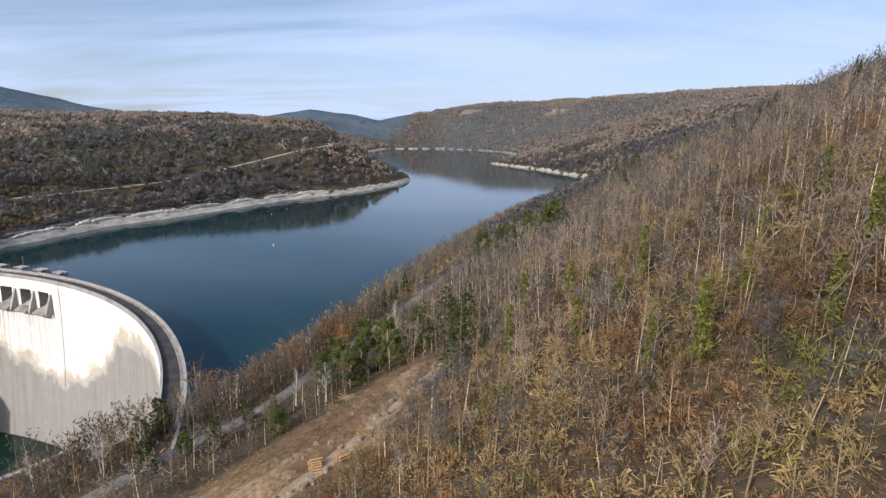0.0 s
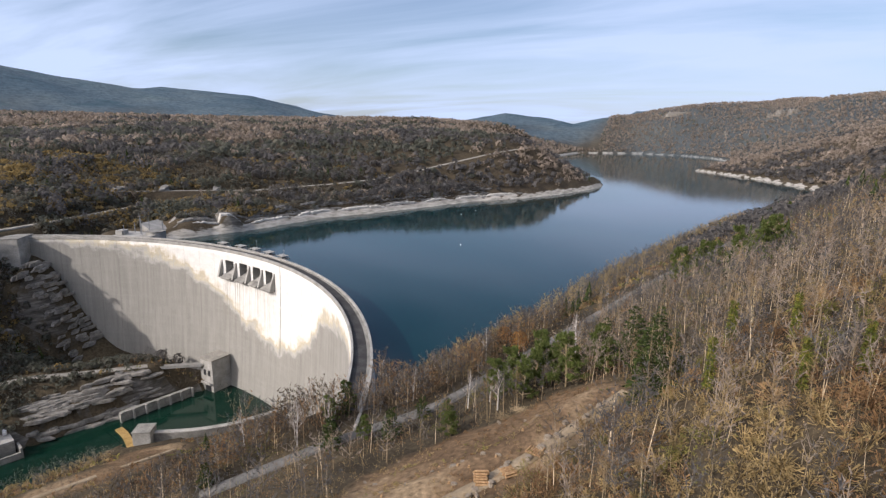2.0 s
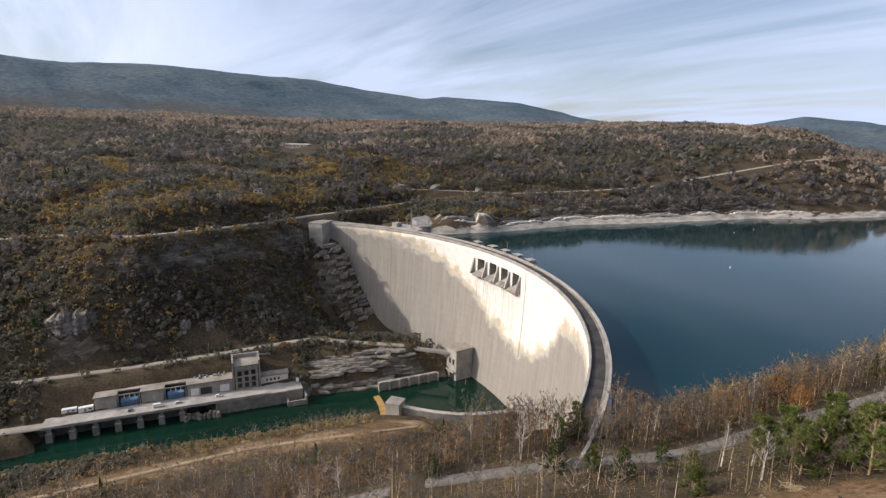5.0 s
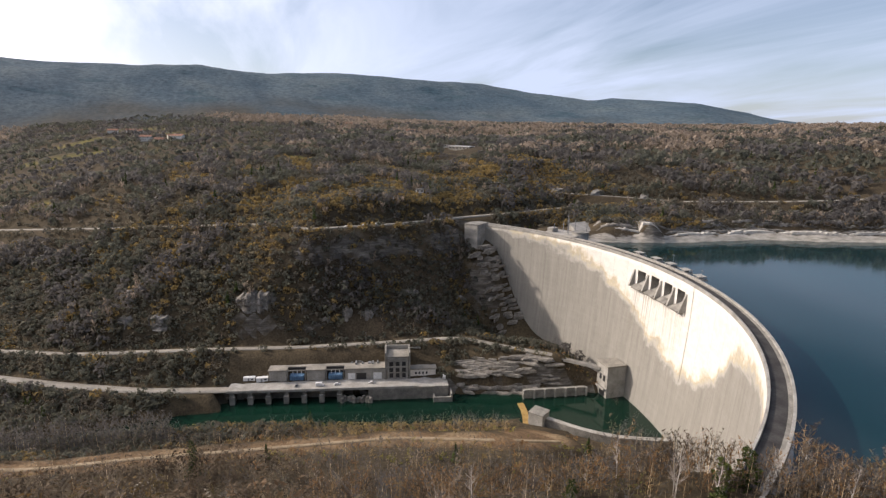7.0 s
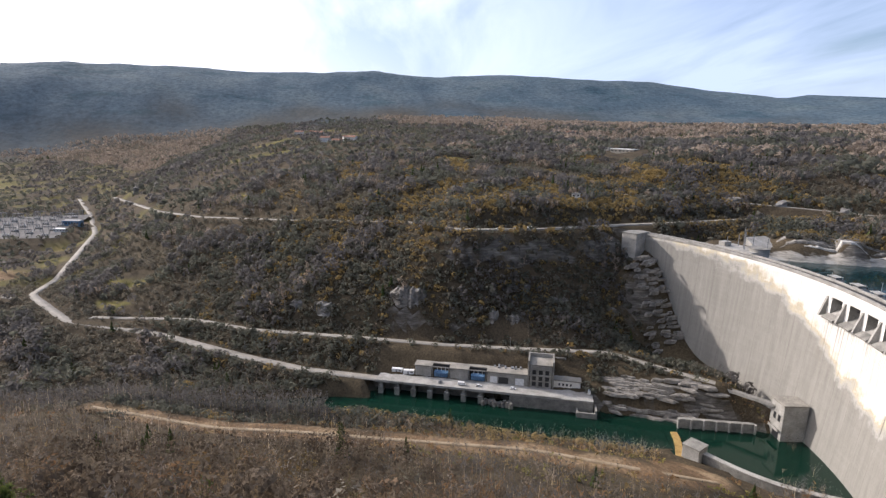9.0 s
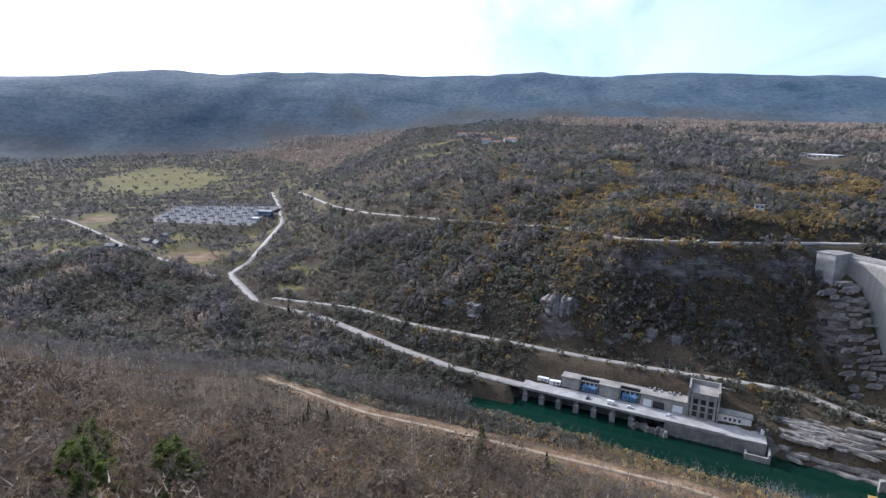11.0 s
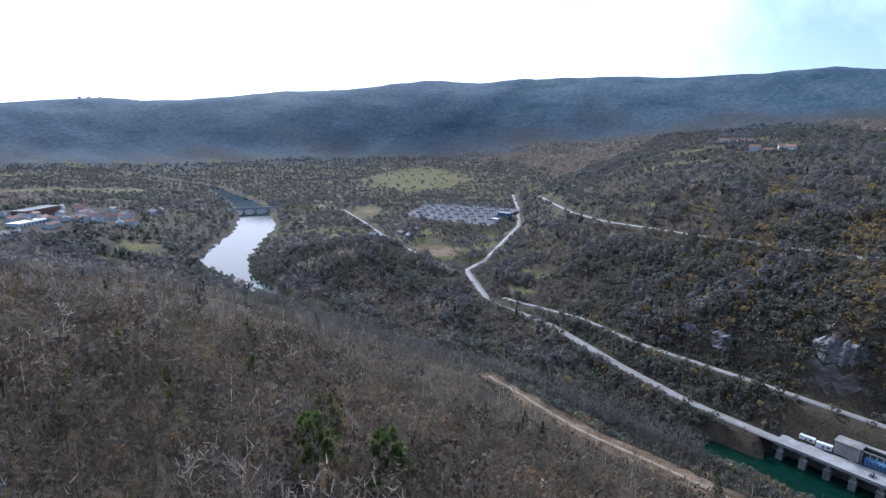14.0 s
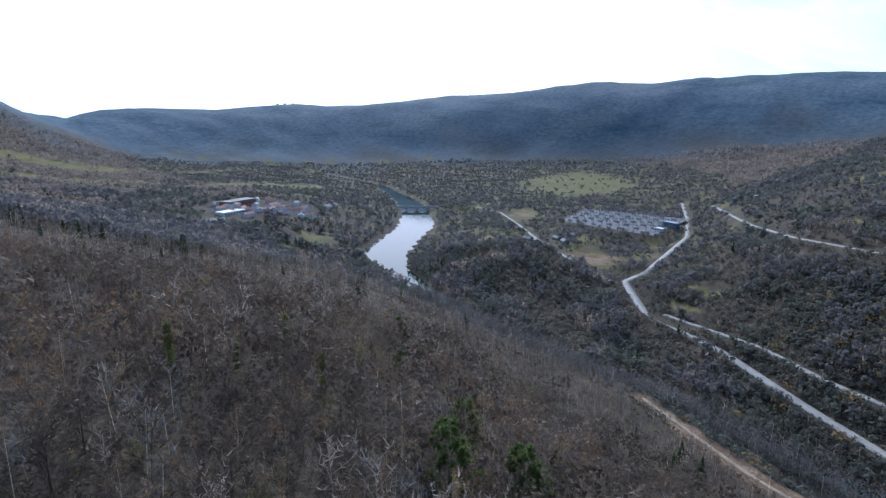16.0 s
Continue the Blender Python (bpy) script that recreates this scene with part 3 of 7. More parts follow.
def height(x, y):
    """Ground height at arrays of places."""
    x, y = np.asarray(x, float), np.asarray(y, float)
    n = len(LAND_P)
    h = np.zeros(x.shape)
    for s in range(0, x.size, 20000):
        xs, ys = x.ravel()[s:s + 20000], y.ravel()[s:s + 20000]
        d2 = (xs[:, None] - LAND_P[:, 0]) ** 2 + (ys[:, None] - LAND_P[:, 1]) ** 2
        h.ravel()[s:s + 20000] = np.sqrt(d2 + 14.0 ** 2) @ LAND_W[:n] + LAND_W[n] + LAND_W[n + 1] * xs / 1000 + LAND_W[n + 2] * ys / 1000
    far = np.hypot(x, y)
    h = h + lumps(x, y, 90, 3) * np.clip(far / 500, 0.3, 1.5) * 2.0 + lumps(x, y, 420, 5) * smooth(900, 3000, far) * 7 + lumps(x, y, 25, 8) * 0.8
    h = far_ridges(x, y, h)
    # lake bed and river bed
    ds = np.minimum(near_line(x, y, SHORE_L)[0], np.minimum(near_line(x, y, SHORE_R)[0], near_line(x, y, SHORE_FAR)[0]))
    lake = inside(x, y, LAKE_POLY)
    ra, th = np.hypot(x - ARCH.x, y - ARCH.y), np.degrees(np.arctan2(y - ARCH.y, x - ARCH.x))
    below = (ra < R_UP + 2) & (th > 18) & (th < 124)      # downstream of the dam
    h = np.where(lake, np.minimum(h, LAKE_Z - 0.25 * ds - 0.3), np.where((ds < 60) & ~below, np.maximum(h, LAKE_Z + 0.4 + np.minimum(0.6 * ds, 6)), h))
    dl = near_line(x, y, SHORE_L[1:9])[0]
    step = LAKE_Z + 4 + 11 * smooth(9, 24, dl + 1.5 * lumps(x, y, 90, 51))
    h = np.where((dl > 8) & (dl < 34) & ~lake & ~below, np.maximum(h, step), h)
    dr, w = near_line(x, y, RIVER3)
    h = np.where(dr < w, np.minimum(h, -0.3 - 0.2 * (w - dr)), np.where(dr < w + 40, np.maximum(h, 0.3 + np.minimum(0.6 * (dr - w), 3)), h))
    h = np.where(dr < w + 6, np.minimum(h, np.maximum(-0.3 + 1.0 * (dr - w), -5)), h)
    h = np.where(inside(x, y, YARD_PAD), 23.6, h)
    # roads are cut level into the slope
    for line, half in ((QUAY_ROAD, 4.6), (SERVICE_ROAD, 3.8), (MAIN_ROAD, 4.8), (UPPER_ROAD, 3.2), (NEAR_TRACK, 3), (BANK_PATH, 3), (LOG_TRACK, 2), (VILLAGE_LANE, 3)):
        d, z = near_line(x, y, line)
        k = 1 - smooth(half + 2.5, half + 15, d)
        h = h * (1 - k) + (z - 0.15) * k
    h = np.where(inside(x, y, POOL), np.minimum(h, -3.0), h)
    # the river runs under the quay deck
    u, v = quay_frame(x, y)
    return np.where((u > -6) & (u < 156) & (v < 9) & (v > -12), np.minimum(h, -2.5), h)


SKYLINE = [(2.5, 1.25), (6, 0.7), (8, 0.5), (10.1, 1.1), (14.8, 1.5), (17, 1.25), (20, 0.6), (30, 0.6), (33.6, 1.35), (37.4, 2.3), (39.7, 2.8), (47.5, 3.28), (49.5, 2.95), (51.4, 3.3), (55.2, 3.72), (60.3, 4.45), (65.5, 4.72), (74.4, 5.15), (81, 4.95), (87, 5.2), (96, 4.85), (104, 5.1),
           (109.8, 4.95), (117.4, 4.45), (121.2, 4.68), (125.7, 4.35), (128, 3.95), (132, 3.7), (137, 3.42), (141, 2.9), (145.4, 2.4), (149.3, 2.25), (152, 2.42), (156, 2.1), (159.4, 1.7), (165.3, 1.7), (168.8, 1.42), (171.3, 0.6), (174, 0.9), (178, 2.4)]


def far_ridges(x, y, h):
    """The long ridge that closes the view, its height shaped to fit the skyline angles seen from the camera."""
    d, az = np.hypot(x, y), np.degrees(np.arctan2(-x, y))
    el = np.interp(az, [a for a, _ in SKYLINE], [e for _, e in SKYLINE])
    fold = lumps(az * 60, d, 900, 91) * 24 + lumps(az * 60, d, 320, 92) * 11
    top = 178 + 4000 * np.tan(np.radians(el)) - 0.3 * np.maximum(0, d - 4000) + fold * (1 - smooth(3300, 3900, d))
    k = smooth(2500, 3950, d) * smooth(2, 5, az) * (1 - smooth(172, 176, az))
    return h * (1 - k) + top * k


def ground_at(x, y):
    return float(height(np.array([x]), np.array([y]))[0])


def axis(lo, hi, c0, c1, fine):
    """Grid lines: close together between c0 and c1, wider and wider outside."""
    v = list(np.arange(c0, c1 + 0.1, fine))
    s = fine
    while v[-1] < hi:
        s = min(s * 1.06, 24 if abs(v[-1]) < 2700 else 80)
        v.append(v[-1] + s)
    s = fine
    while v[0] > lo:
        s = min(s * 1.06, 26 if abs(v[0]) < 1500 else 80)
        v.insert(0, v[0] - s)
    return np.array(v)


MEADOWS = [((-1560, -1000), 330, 170, 20), ((-1700, -1150), 300, 130, 20), ((-230, -880), 130, 55, 0), ((-500, -1500), 260, 60, 10), ((-300, -1700), 300, 70, -5), ((-800, -1500), 150, 60, 0), ((-200, -2000), 300, 70, 5), ((-600, -2100), 350, 60, -8), ((-690, -390), 60, 45, 60)]
FIELDS = [((-430, -720), 60, 40, 30), ((-365, -636), 36, 26, 40), ((-1303, -45), 70, 30, 80), ((-1191, -122), 80, 26, 75), ((-1152, 35), 70, 28, 80), ((-1011, -80), 64, 20, 75), ((-925, 94), 60, 16, 70), ((-742, 172), 36, 12, 65), ((-1044, -181), 56, 18, 75), ((-743, -122), 26, 11, 70), ((-1190, 402), 60, 22, 70),
          ((-640, -470), 24, 30, 0), ((-560, -470), 20, 26, 20), ((-905, -700), 90, 30, 40), ((-640, -560), 40, 16, 30), ((-600, -205), 30, 16, 60), ((-545, -195), 45, 9, 60)]
CLEARING = [(-60, 94), (-44, 80), (-30, 88), (-18, 102), (-9, 118), (-1, 132), (-6, 140), (-16, 144), (-23, 140), (-31, 131), (-42, 124), (-54, 112)]
YARD = [(-880, -590), (-875, -400), (-1105, -445), (-1060, -650)]


def blobs(x, y, spots):
    out = np.zeros(np.shape(x))
    wob = lumps(x, y, 60, 21) * 0.25
    for (cx, cy), a, b, turn in spots:
        c, s = math.cos(radians(turn)), math.sin(radians(turn))
        u, v = ((x - cx) * c + (y - cy) * s) / a, (-(x - cx) * s + (y - cy) * c) / b
        out = np.maximum(out, 1 - smooth(0.8, 1.05, np.hypot(u, v) + wob))
    return out


def mesh_object(name, verts, faces, material, smooth_shade=False):
    me = bpy.data.meshes.new(name)
    verts = np.asarray(verts, np.float32)
    faces = np.asarray(faces, np.int32)
    n, k = faces.shape
    me.vertices.add(len(verts)); me.vertices.foreach_set("co", verts.ravel())
    me.loops.add(n * k); me.loops.foreach_set("vertex_index", faces.ravel())
    me.polygons.add(n); me.polygons.foreach_set("loop_start", np.arange(n, dtype=np.int32) * k)
    me.update(calc_edges=True)
    if smooth_shade:
        me.polygons.foreach_set("use_smooth", np.ones(n, bool))
    me.materials.append(material)
    return new(name, me)


def build_ground():
    gx, gy = axis(-4800, 1800, -560, 120, 5.0), axis(-4700, 4700, -220, 460, 5.0)
    X, Y = np.meshgrid(gx, gy)
    H = height(X, Y)
    nx, ny = len(gx), len(gy)
    i = np.arange(nx * ny).reshape(ny, nx)
    F = np.stack([i[:-1, :-1], i[:-1, 1:], i[1:, 1:], i[1:, :-1]], -1).reshape(-1, 4)
    ob = mesh_object("ground", np.stack([X, Y, H], -1).reshape(-1, 3), F, M_GROUND, True)
    ds = np.minimum(near_line(X, Y, SHORE_L)[0], np.minimum(near_line(X, Y, SHORE_R)[0], near_line(X, Y, SHORE_FAR)[0]))
    rim = np.where((X > -125) & (Y < 720), 0.0, 1 - smooth(6, 11, ds + 3 * lumps(X, Y, 40, 30))) * (1 - smooth(92.5, 96, H)) * smooth(60, 80, H)
    dirt = np.where(inside(X, Y, CLEARING), 1.0, 0.0)
    dirt = np.maximum(dirt, np.where(inside(X, Y, YARD), 0.85, 0.0))
    for line, wd in ((NEAR_TRACK, 9), (LOG_TRACK, 5)):
        dirt = np.maximum(dirt, 1 - smooth(wd * 0.4, wd, near_line(X, Y, line)[0] + 3 * lumps(X, Y, 30, 31)))
    for cx, cy, r in ((-243, 196, 16), (-235, 178, 14), (-292, -30, 15), (-322, -95, 12), (-690, -390, 50), (-905, -700, 40), (-640, -560, 30), (-560, -470, 22)):
        dirt = np.maximum(dirt, 1 - smooth(r * 0.6, r, np.hypot(X - cx, Y - cy) + 3 * lumps(X, Y, 20, 32)))
    # alpha fades to the haze-blue ridge colour with distance, partly on eastern hills
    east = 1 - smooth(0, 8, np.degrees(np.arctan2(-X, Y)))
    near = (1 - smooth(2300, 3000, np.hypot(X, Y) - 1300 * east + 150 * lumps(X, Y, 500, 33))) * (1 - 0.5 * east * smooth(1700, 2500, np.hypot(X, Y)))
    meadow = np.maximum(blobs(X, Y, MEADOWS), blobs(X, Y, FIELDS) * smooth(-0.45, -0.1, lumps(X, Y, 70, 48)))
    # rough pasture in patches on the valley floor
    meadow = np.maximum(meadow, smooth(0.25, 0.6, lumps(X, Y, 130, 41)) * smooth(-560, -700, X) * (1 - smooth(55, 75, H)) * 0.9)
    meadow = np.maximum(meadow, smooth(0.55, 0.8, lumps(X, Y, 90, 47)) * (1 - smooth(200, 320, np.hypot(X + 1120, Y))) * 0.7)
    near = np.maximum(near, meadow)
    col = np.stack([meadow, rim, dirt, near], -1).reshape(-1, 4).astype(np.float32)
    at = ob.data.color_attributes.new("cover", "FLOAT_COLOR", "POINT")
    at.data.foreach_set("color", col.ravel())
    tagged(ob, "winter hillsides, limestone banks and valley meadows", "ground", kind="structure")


def sheet(name, outline, z, material, label):
    bm = bmesh.new()
    f = bm.faces.new([bm.verts.new((x, y, z)) for x, y in outline])
    if f.normal.z < 0:
        f.normal_flip()
    bmesh.ops.triangulate(bm, faces=bm.faces[:])
    me = bpy.data.meshes.new(name)
    bm.to_mesh(me); bm.free()
    me.materials.append(material)
    return tagged(new(name, me), label, "water", kind="structure")


def ribbon(name, line, half, material, label, lift=0.12, thick=0.5, category="road", step=6):
    """A paved strip with a real edge, along a course."""
    p = dense(line, step)
    for _ in range(3):
        p[1:-1] = 0.25 * p[:-2] + 0.5 * p[1:-1] + 0.25 * p[2:]
    t = np.gradient(p[:, :2], axis=0)
    t /= np.linalg.norm(t, axis=1)[:, None] + 1e-9
    nrm = np.stack([-t[:, 1], t[:, 0]], 1)
    V, F = [], []
    for q, m in zip(p, nrm):
        for s, dz in ((-1, -thick), (-1, 0), (1, 0), (1, -thick)):
            V.append((q[0] + s * half * m[0], q[1] + s * half * m[1], q[2] + lift + dz))
    for i in range(len(p) - 1):
        for k in range(3):
            a = i * 4 + k
            F.append((a, a + 1, a + 5, a + 4))
    return tagged(mesh_object(name, V, F, material), label, category, kind="structure")


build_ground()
sheet("lake", [on_arch(d, R_UP - 3)[:2] for d in range(122, 20, -4)] + [(20, 130), (260, 500), (600, 1000), (600, 1500), (700, 2300), (400, 2800), (-200, 3000), (-700, 2700), (-700, 2000), (-500, 1400), (-330, 1100), (-500, 700), (-560, 400)], LAKE_Z, M_LAKE, "calm blue reservoir water below its pale drawdown rim")


def river_outline():
    p = np.array(RIVER, float)
    t = np.gradient(p, axis=0)
    t /= np.linalg.norm(t, axis=1)[:, None]
    n = np.stack([-t[:, 1], t[:, 0]], 1)
    w = np.array(RIVER_W, float)[:, None] + 12
    return [tuple(q) for q in p + n * w] + [tuple(q) for q in (p - n * w)[::-1]]


sheet("river", river_outline(), RIVER_Z, M_RIVER, "still green river water below the dam")
sheet("pool", POOL, RIVER_Z + 0.3, M_RIVER, "still dark green pool at the foot of the dam")
ribbon("road_1", QUAY_ROAD, 4.0, M_ROAD, "pale concrete road along the river bank")
ribbon("road_2", SERVICE_ROAD, 3.0, M_ROAD, "narrow pale service road under the cliff")
ribbon("road_3", MAIN_ROAD, 4.2, M_ROAD, "pale two-lane road along the hillside to the crest")
ribbon("road_4", UPPER_ROAD, 2.6, M_ROAD, "pale side road climbing the cut slope")
ribbon("track_1", NEAR_TRACK, 1.4, M_GRAVEL, "tan gravel track on the wooded river bank")
ribbon("track_2", BANK_PATH, 2.0, M_GREYTRACK, "grey gravel road among birches")
ribbon("track_3", LOG_TRACK, 1.5, M_GRAVEL, "pale rubble track beside the felled clearing")
ribbon("road_5", VILLAGE_LANE, 2.6, M_ROAD, "pale lane to the hamlet in the valley")


# ---- the dam ----
def part(name, bm, material, parent, label=""):
    me = bpy.data.meshes.new(name)
    bm.normal_update()
    bm.to_mesh(me); bm.free()
    me.materials.append(material)
    ob = new(name, me)
    ob.parent = parent
    if label:
        ob["label"] = label
    return ob


def thing(name, label, category, at=(0, 0, 0), turn=0.0, group="", kind=""):
    ob = new(name)
    ob.matrix_world = pose(*at, 0, 0, turn)
    return tagged(ob, label, category, group, kind)


def box(bm, x0, x1, y0, y1, z0, z1, bevel=0.0):
    r = bmesh.ops.create_cube(bm, size=1, matrix=Matrix.Translation(((x0 + x1) / 2, (y0 + y1) / 2, (z0 + z1) / 2)) @ Matrix.Diagonal((abs(x1 - x0), abs(y1 - y0), abs(z1 - z0), 1)))
    if bevel:
        es = list({e for v in r["verts"] for e in v.link_edges})
        bmesh.ops.bevel(bm, geom=es, offset=bevel, segments=1, affect="EDGES")
    return bm


def boxes(*args, bevel=0.0):
    bm = bmesh.new()
    for a in args:
        box(bm, *a, bevel=bevel)
    return bm


def face_r(z):
    """Radius of the downstream face at a height: plumb at the top, stepping out to the foot."""
    return R_DOWN - 8.0 * max(0.0, (CREST_Z - 8 - z) / 100.0) ** 1.5


GATES = [68.6, 72.1, 75.6, 79.1]


def build_dam():
    dam = thing("arch_dam", "tall pale concrete arch dam with grey weathered lower face", "dam")
    degs = np.arange(17.0, 123.01, 0.5)
    zs = [-14, -4, 6, 16, 26, 36, 46, 56, 64, 72, 80, 82, 86, 92, 95, 98.4]
    me = bpy.data.meshes.new("wall")
    bm = bmesh.new()
    uvl = bm.loops.layers.uv.new("face")

    def hole(d, z):
        return any(abs(d - g) < 1.05 for g in GATES) and 82 < z < 92

    grid = {}
    for i, d in enumerate(degs):
        for j, z in enumerate(zs):
            grid[i, j] = bm.verts.new(on_arch(d, face_r(z), z))
    for i in range(len(degs) - 1):
        for j in range(len(zs) - 1):
            if hole((degs[i] + degs[i + 1]) / 2, (zs[j] + zs[j + 1]) / 2):
                continue
            f = bm.faces.new((grid[i, j], grid[i, j + 1], grid[i + 1, j + 1], grid[i + 1, j]))
            f.smooth = True
            for lp, (a, b) in zip(f.loops, ((i, j), (i, j + 1), (i + 1, j + 1), (i + 1, j))):
                lp[uvl].uv = (degs[a], zs[b])
    # upstream face and top closing strip
    back = {}
    for i, d in enumerate(degs):
        back[i, 0] = bm.verts.new(on_arch(d, R_UP + 14, -14))
        back[i, 1] = bm.verts.new(on_arch(d, R_UP, 98.4))
    top = len(zs) - 1
    for i in range(len(degs) - 1):
        for quad in ((back[i, 0], back[i + 1, 0], back[i + 1, 1], back[i, 1]), (grid[i, top], back[i, 1], back[i + 1, 1], grid[i + 1, top])):
            f = bm.faces.new(quad)
            for lp in f.loops:
                lp[uvl].uv = (60, 99)
    wall = part("wall", bm, M_DAM, dam)

    def arc_strip(r0, r1, z0, z1, d0=17.0, d1=123.0, step=0.5):
        b2 = bmesh.new()
        ring = []
        for d in np.arange(d0, d1 + 0.01, step):
            ring.append([b2.verts.new(on_arch(d, r, z)) for r, z in ((r0, z0), (r1, z0), (r1, z1), (r0, z1))])
        for a, b in zip(ring, ring[1:]):
            for k in range(4):
                b2.faces.new((a[k], a[(k + 1) % 4], b[(k + 1) % 4], b[k]))
        b2.faces.new(ring[0]); b2.faces.new(ring[-1][::-1])
        bmesh.ops.recalc_face_normals(b2, faces=b2.faces[:])
        return b2
    part("crest_road", arc_strip(R_DOWN + 0.55, R_UP - 0.5, 98.4, 98.8), M_ASPHALT, dam, "worn dark asphalt roadway along the crest")
    part("kerb", arc_strip(R_UP - 1.7, R_UP - 0.5, 98.8, 99.0), M_DARKCON, dam)
    part("parapet", arc_strip(R_DOWN - 0.35, R_DOWN + 0.5, 98.0, 100.0), M_CONCRETE, dam, "pale concrete parapet")
    part("parapet", arc_strip(R_UP - 0.45, R_UP + 0.5, 97.6, 100.0), M_CONCRETE, dam, "pale concrete parapet")
    # spillway openings: each a funnel through the wall with sloped cheeks and a lip
    for g in GATES:
        b2 = bmesh.new()
        q = []
        for r, w, z0, z1 in ((face_r(86), 1.0, 82.0, 92.0), (R_UP - 0.5, 0.75, 86.0, 92.0)):
            q.append([b2.verts.new(on_arch(g + s * w, r, z)) for s, z in ((-1, z0), (1, z0), (1, z1), (-1, z1))])
        for k in range(4):
            b2.faces.new((q[0][k], q[0][(k + 1) % 4], q[1][(k + 1) % 4], q[1][k]))
        part("spillway_throat", b2, M_CONCRETE, wall)
        b2 = bmesh.new()
        b2.faces.new([b2.verts.new(on_arch(g + s * 0.75, R_UP - 0.7, z)) for s, z in ((-1, 86), (1, 86), (1, 92), (-1, 92))])
        bmesh.ops.solidify(b2, geom=b2.faces[:], thickness=0.2)
        # gate coloured near-black so the recess looks shaded
        part("spillway_gate", b2, M_DARK, wall, "spillway gate, near-black to stand for the shaded recess")
        # ski-jump lip below, leaning out
        b2 = bmesh.new()
        vs = []
        for s in (-1.15, 1.15):
            r = face_r(82)
            for dr, z in ((0.3, 82.3), (-4.2, 80.2), (-4.2, 79.4), (0.3, 78.2)):
                vs.append(b2.verts.new(on_arch(g + s, r + dr, z)))
        for k in range(4):
            b2.faces.new((vs[k], vs[(k + 1) % 4], vs[4 + (k + 1) % 4], vs[4 + k]))
        b2.faces.new(vs[:4][::-1]); b2.faces.new(vs[4:])
        part("spillway_lip", b2, M_DARKCON, wall)
    for g in (67.0, 70.35, 73.85, 77.35, 80.85):
        b2 = bmesh.new()
        vs = []
        for s in (-0.16, 0.16):
            r = face_r(86)
            for dr, z in ((0.3, 91.6), (-0.4, 91.6), (-4.4, 80.0), (0.3, 80.0)):
                vs.append(b2.verts.new(on_arch(g + s, r + dr, z)))
        for k in range(4):
            b2.faces.new((vs[k], vs[(k + 1) % 4], vs[4 + (k + 1) % 4], vs[4 + k]))
        b2.faces.new(vs[:4][::-1]); b2.faces.new(vs[4:])
        part("spillway_pier", b2, M_CONCRETE, wall)
    return dam


build_dam()


# ---- woods ----
rng = np.random.RandomState(7)
ROCK_SHELF = [(-340, 184), (-300, 226), (-290, 264), (-312, 260), (-344, 206)]
QUAY_AREA = [(-300, 238), (-332, 196), (-338, 172), (-362, 108), (-384, 34), (-396, 30), (-392, 84), (-374, 140), (-358, 196), (-318, 256)]


def open_ground(x, y, margin=2.0, trees=True):
    """True where something may grow."""
    h = height(x, y)
    ok = ~inside(x, y, LAKE_POLY)
    ds = np.minimum(near_line(x, y, SHORE_L)[0], np.minimum(near_line(x, y, SHORE_R)[0], near_line(x, y, SHORE_FAR)[0]))
    bank = np.where((x > -125) & (y < 700), 1.5, 15.0)
    ok &= ds > bank
    dr, w = near_line(x, y, RIVER3)
    ok &= dr > np.where(y < -600, w + 12, w + 3)
    for line, half in ((QUAY_ROAD, 5), (SERVICE_ROAD, 4), (MAIN_ROAD, 6), (UPPER_ROAD, 5), (NEAR_TRACK, 4), (BANK_PATH, 3.5), (LOG_TRACK, 2), (VILLAGE_LANE, 5)):
        ok &= near_line(x, y, line)[0] > half + margin
    ok &= (np.maximum(blobs(x, y, MEADOWS), blobs(x, y, FIELDS)) < 0.5) | (rng.rand(len(x)) < 0.07) | ((x < -850) & (y > -200) & (rng.rand(len(x)) < 0.2))
    for poly in (CLEARING, YARD):
        ok &= ~inside(x, y, poly)
    u, v = quay_frame(x, y)
    ok &= ~((u > -6) & (u < 144) & (v > -12) & (v < 31))
    ok &= ~inside(x, y, ROCK_SHELF)
    if trees:
        ok &= ~inside(x, y, QUAY_AREA) & ~((u > -6) & (u < 170) & (v > -12) & (v < 52))
    r, a = np.hypot(x - ARCH.x, y - ARCH.y), np.degrees(np.arctan2(y - ARCH.y, x - ARCH.x))
    ok &= ~((r > 236) & (r < 268) & (a > 15) & (a < 126)) & ~((r > 220) & (r < 250) & (a > 103) & (a < 119))
    ok &= ~((np.hypot(x + 270, y - 235) < 45) & (h < 12))
    ok &= np.hypot(x + 395, y - 335) > 42
    for cx, cy, rad in ((-450, -955, 112), (-420, 62, 15), (-413, 74, 10), (-401, 133, 8), (-397, 148, 8), (-851, -981, 55), (-800, -915, 30), (-350, -850, 60), (-243, 196, 17), (-292, -30, 12), (-322, -95, 9), (-560, -880, 30), (-735, 405, 34), (-700, 386, 34), (-670, 368, 26), (-511, 238, 10)):
        ok &= np.hypot(x - cx, y - cy) > rad
    return ok, h


def scatter(x0, x1, y0, y1, step, keep=1.0):
    gx, gy = np.meshgrid(np.arange(x0, x1, step), np.arange(y0, y1, step))
    x = gx.ravel() + rng.uniform(-0.5, 0.5, gx.size) * step * 1.3
    y = gy.ravel() + rng.uniform(-0.5, 0.5, gx.size) * step * 1.3
    k = rng.rand(x.size) < keep
    return x[k], y[k]


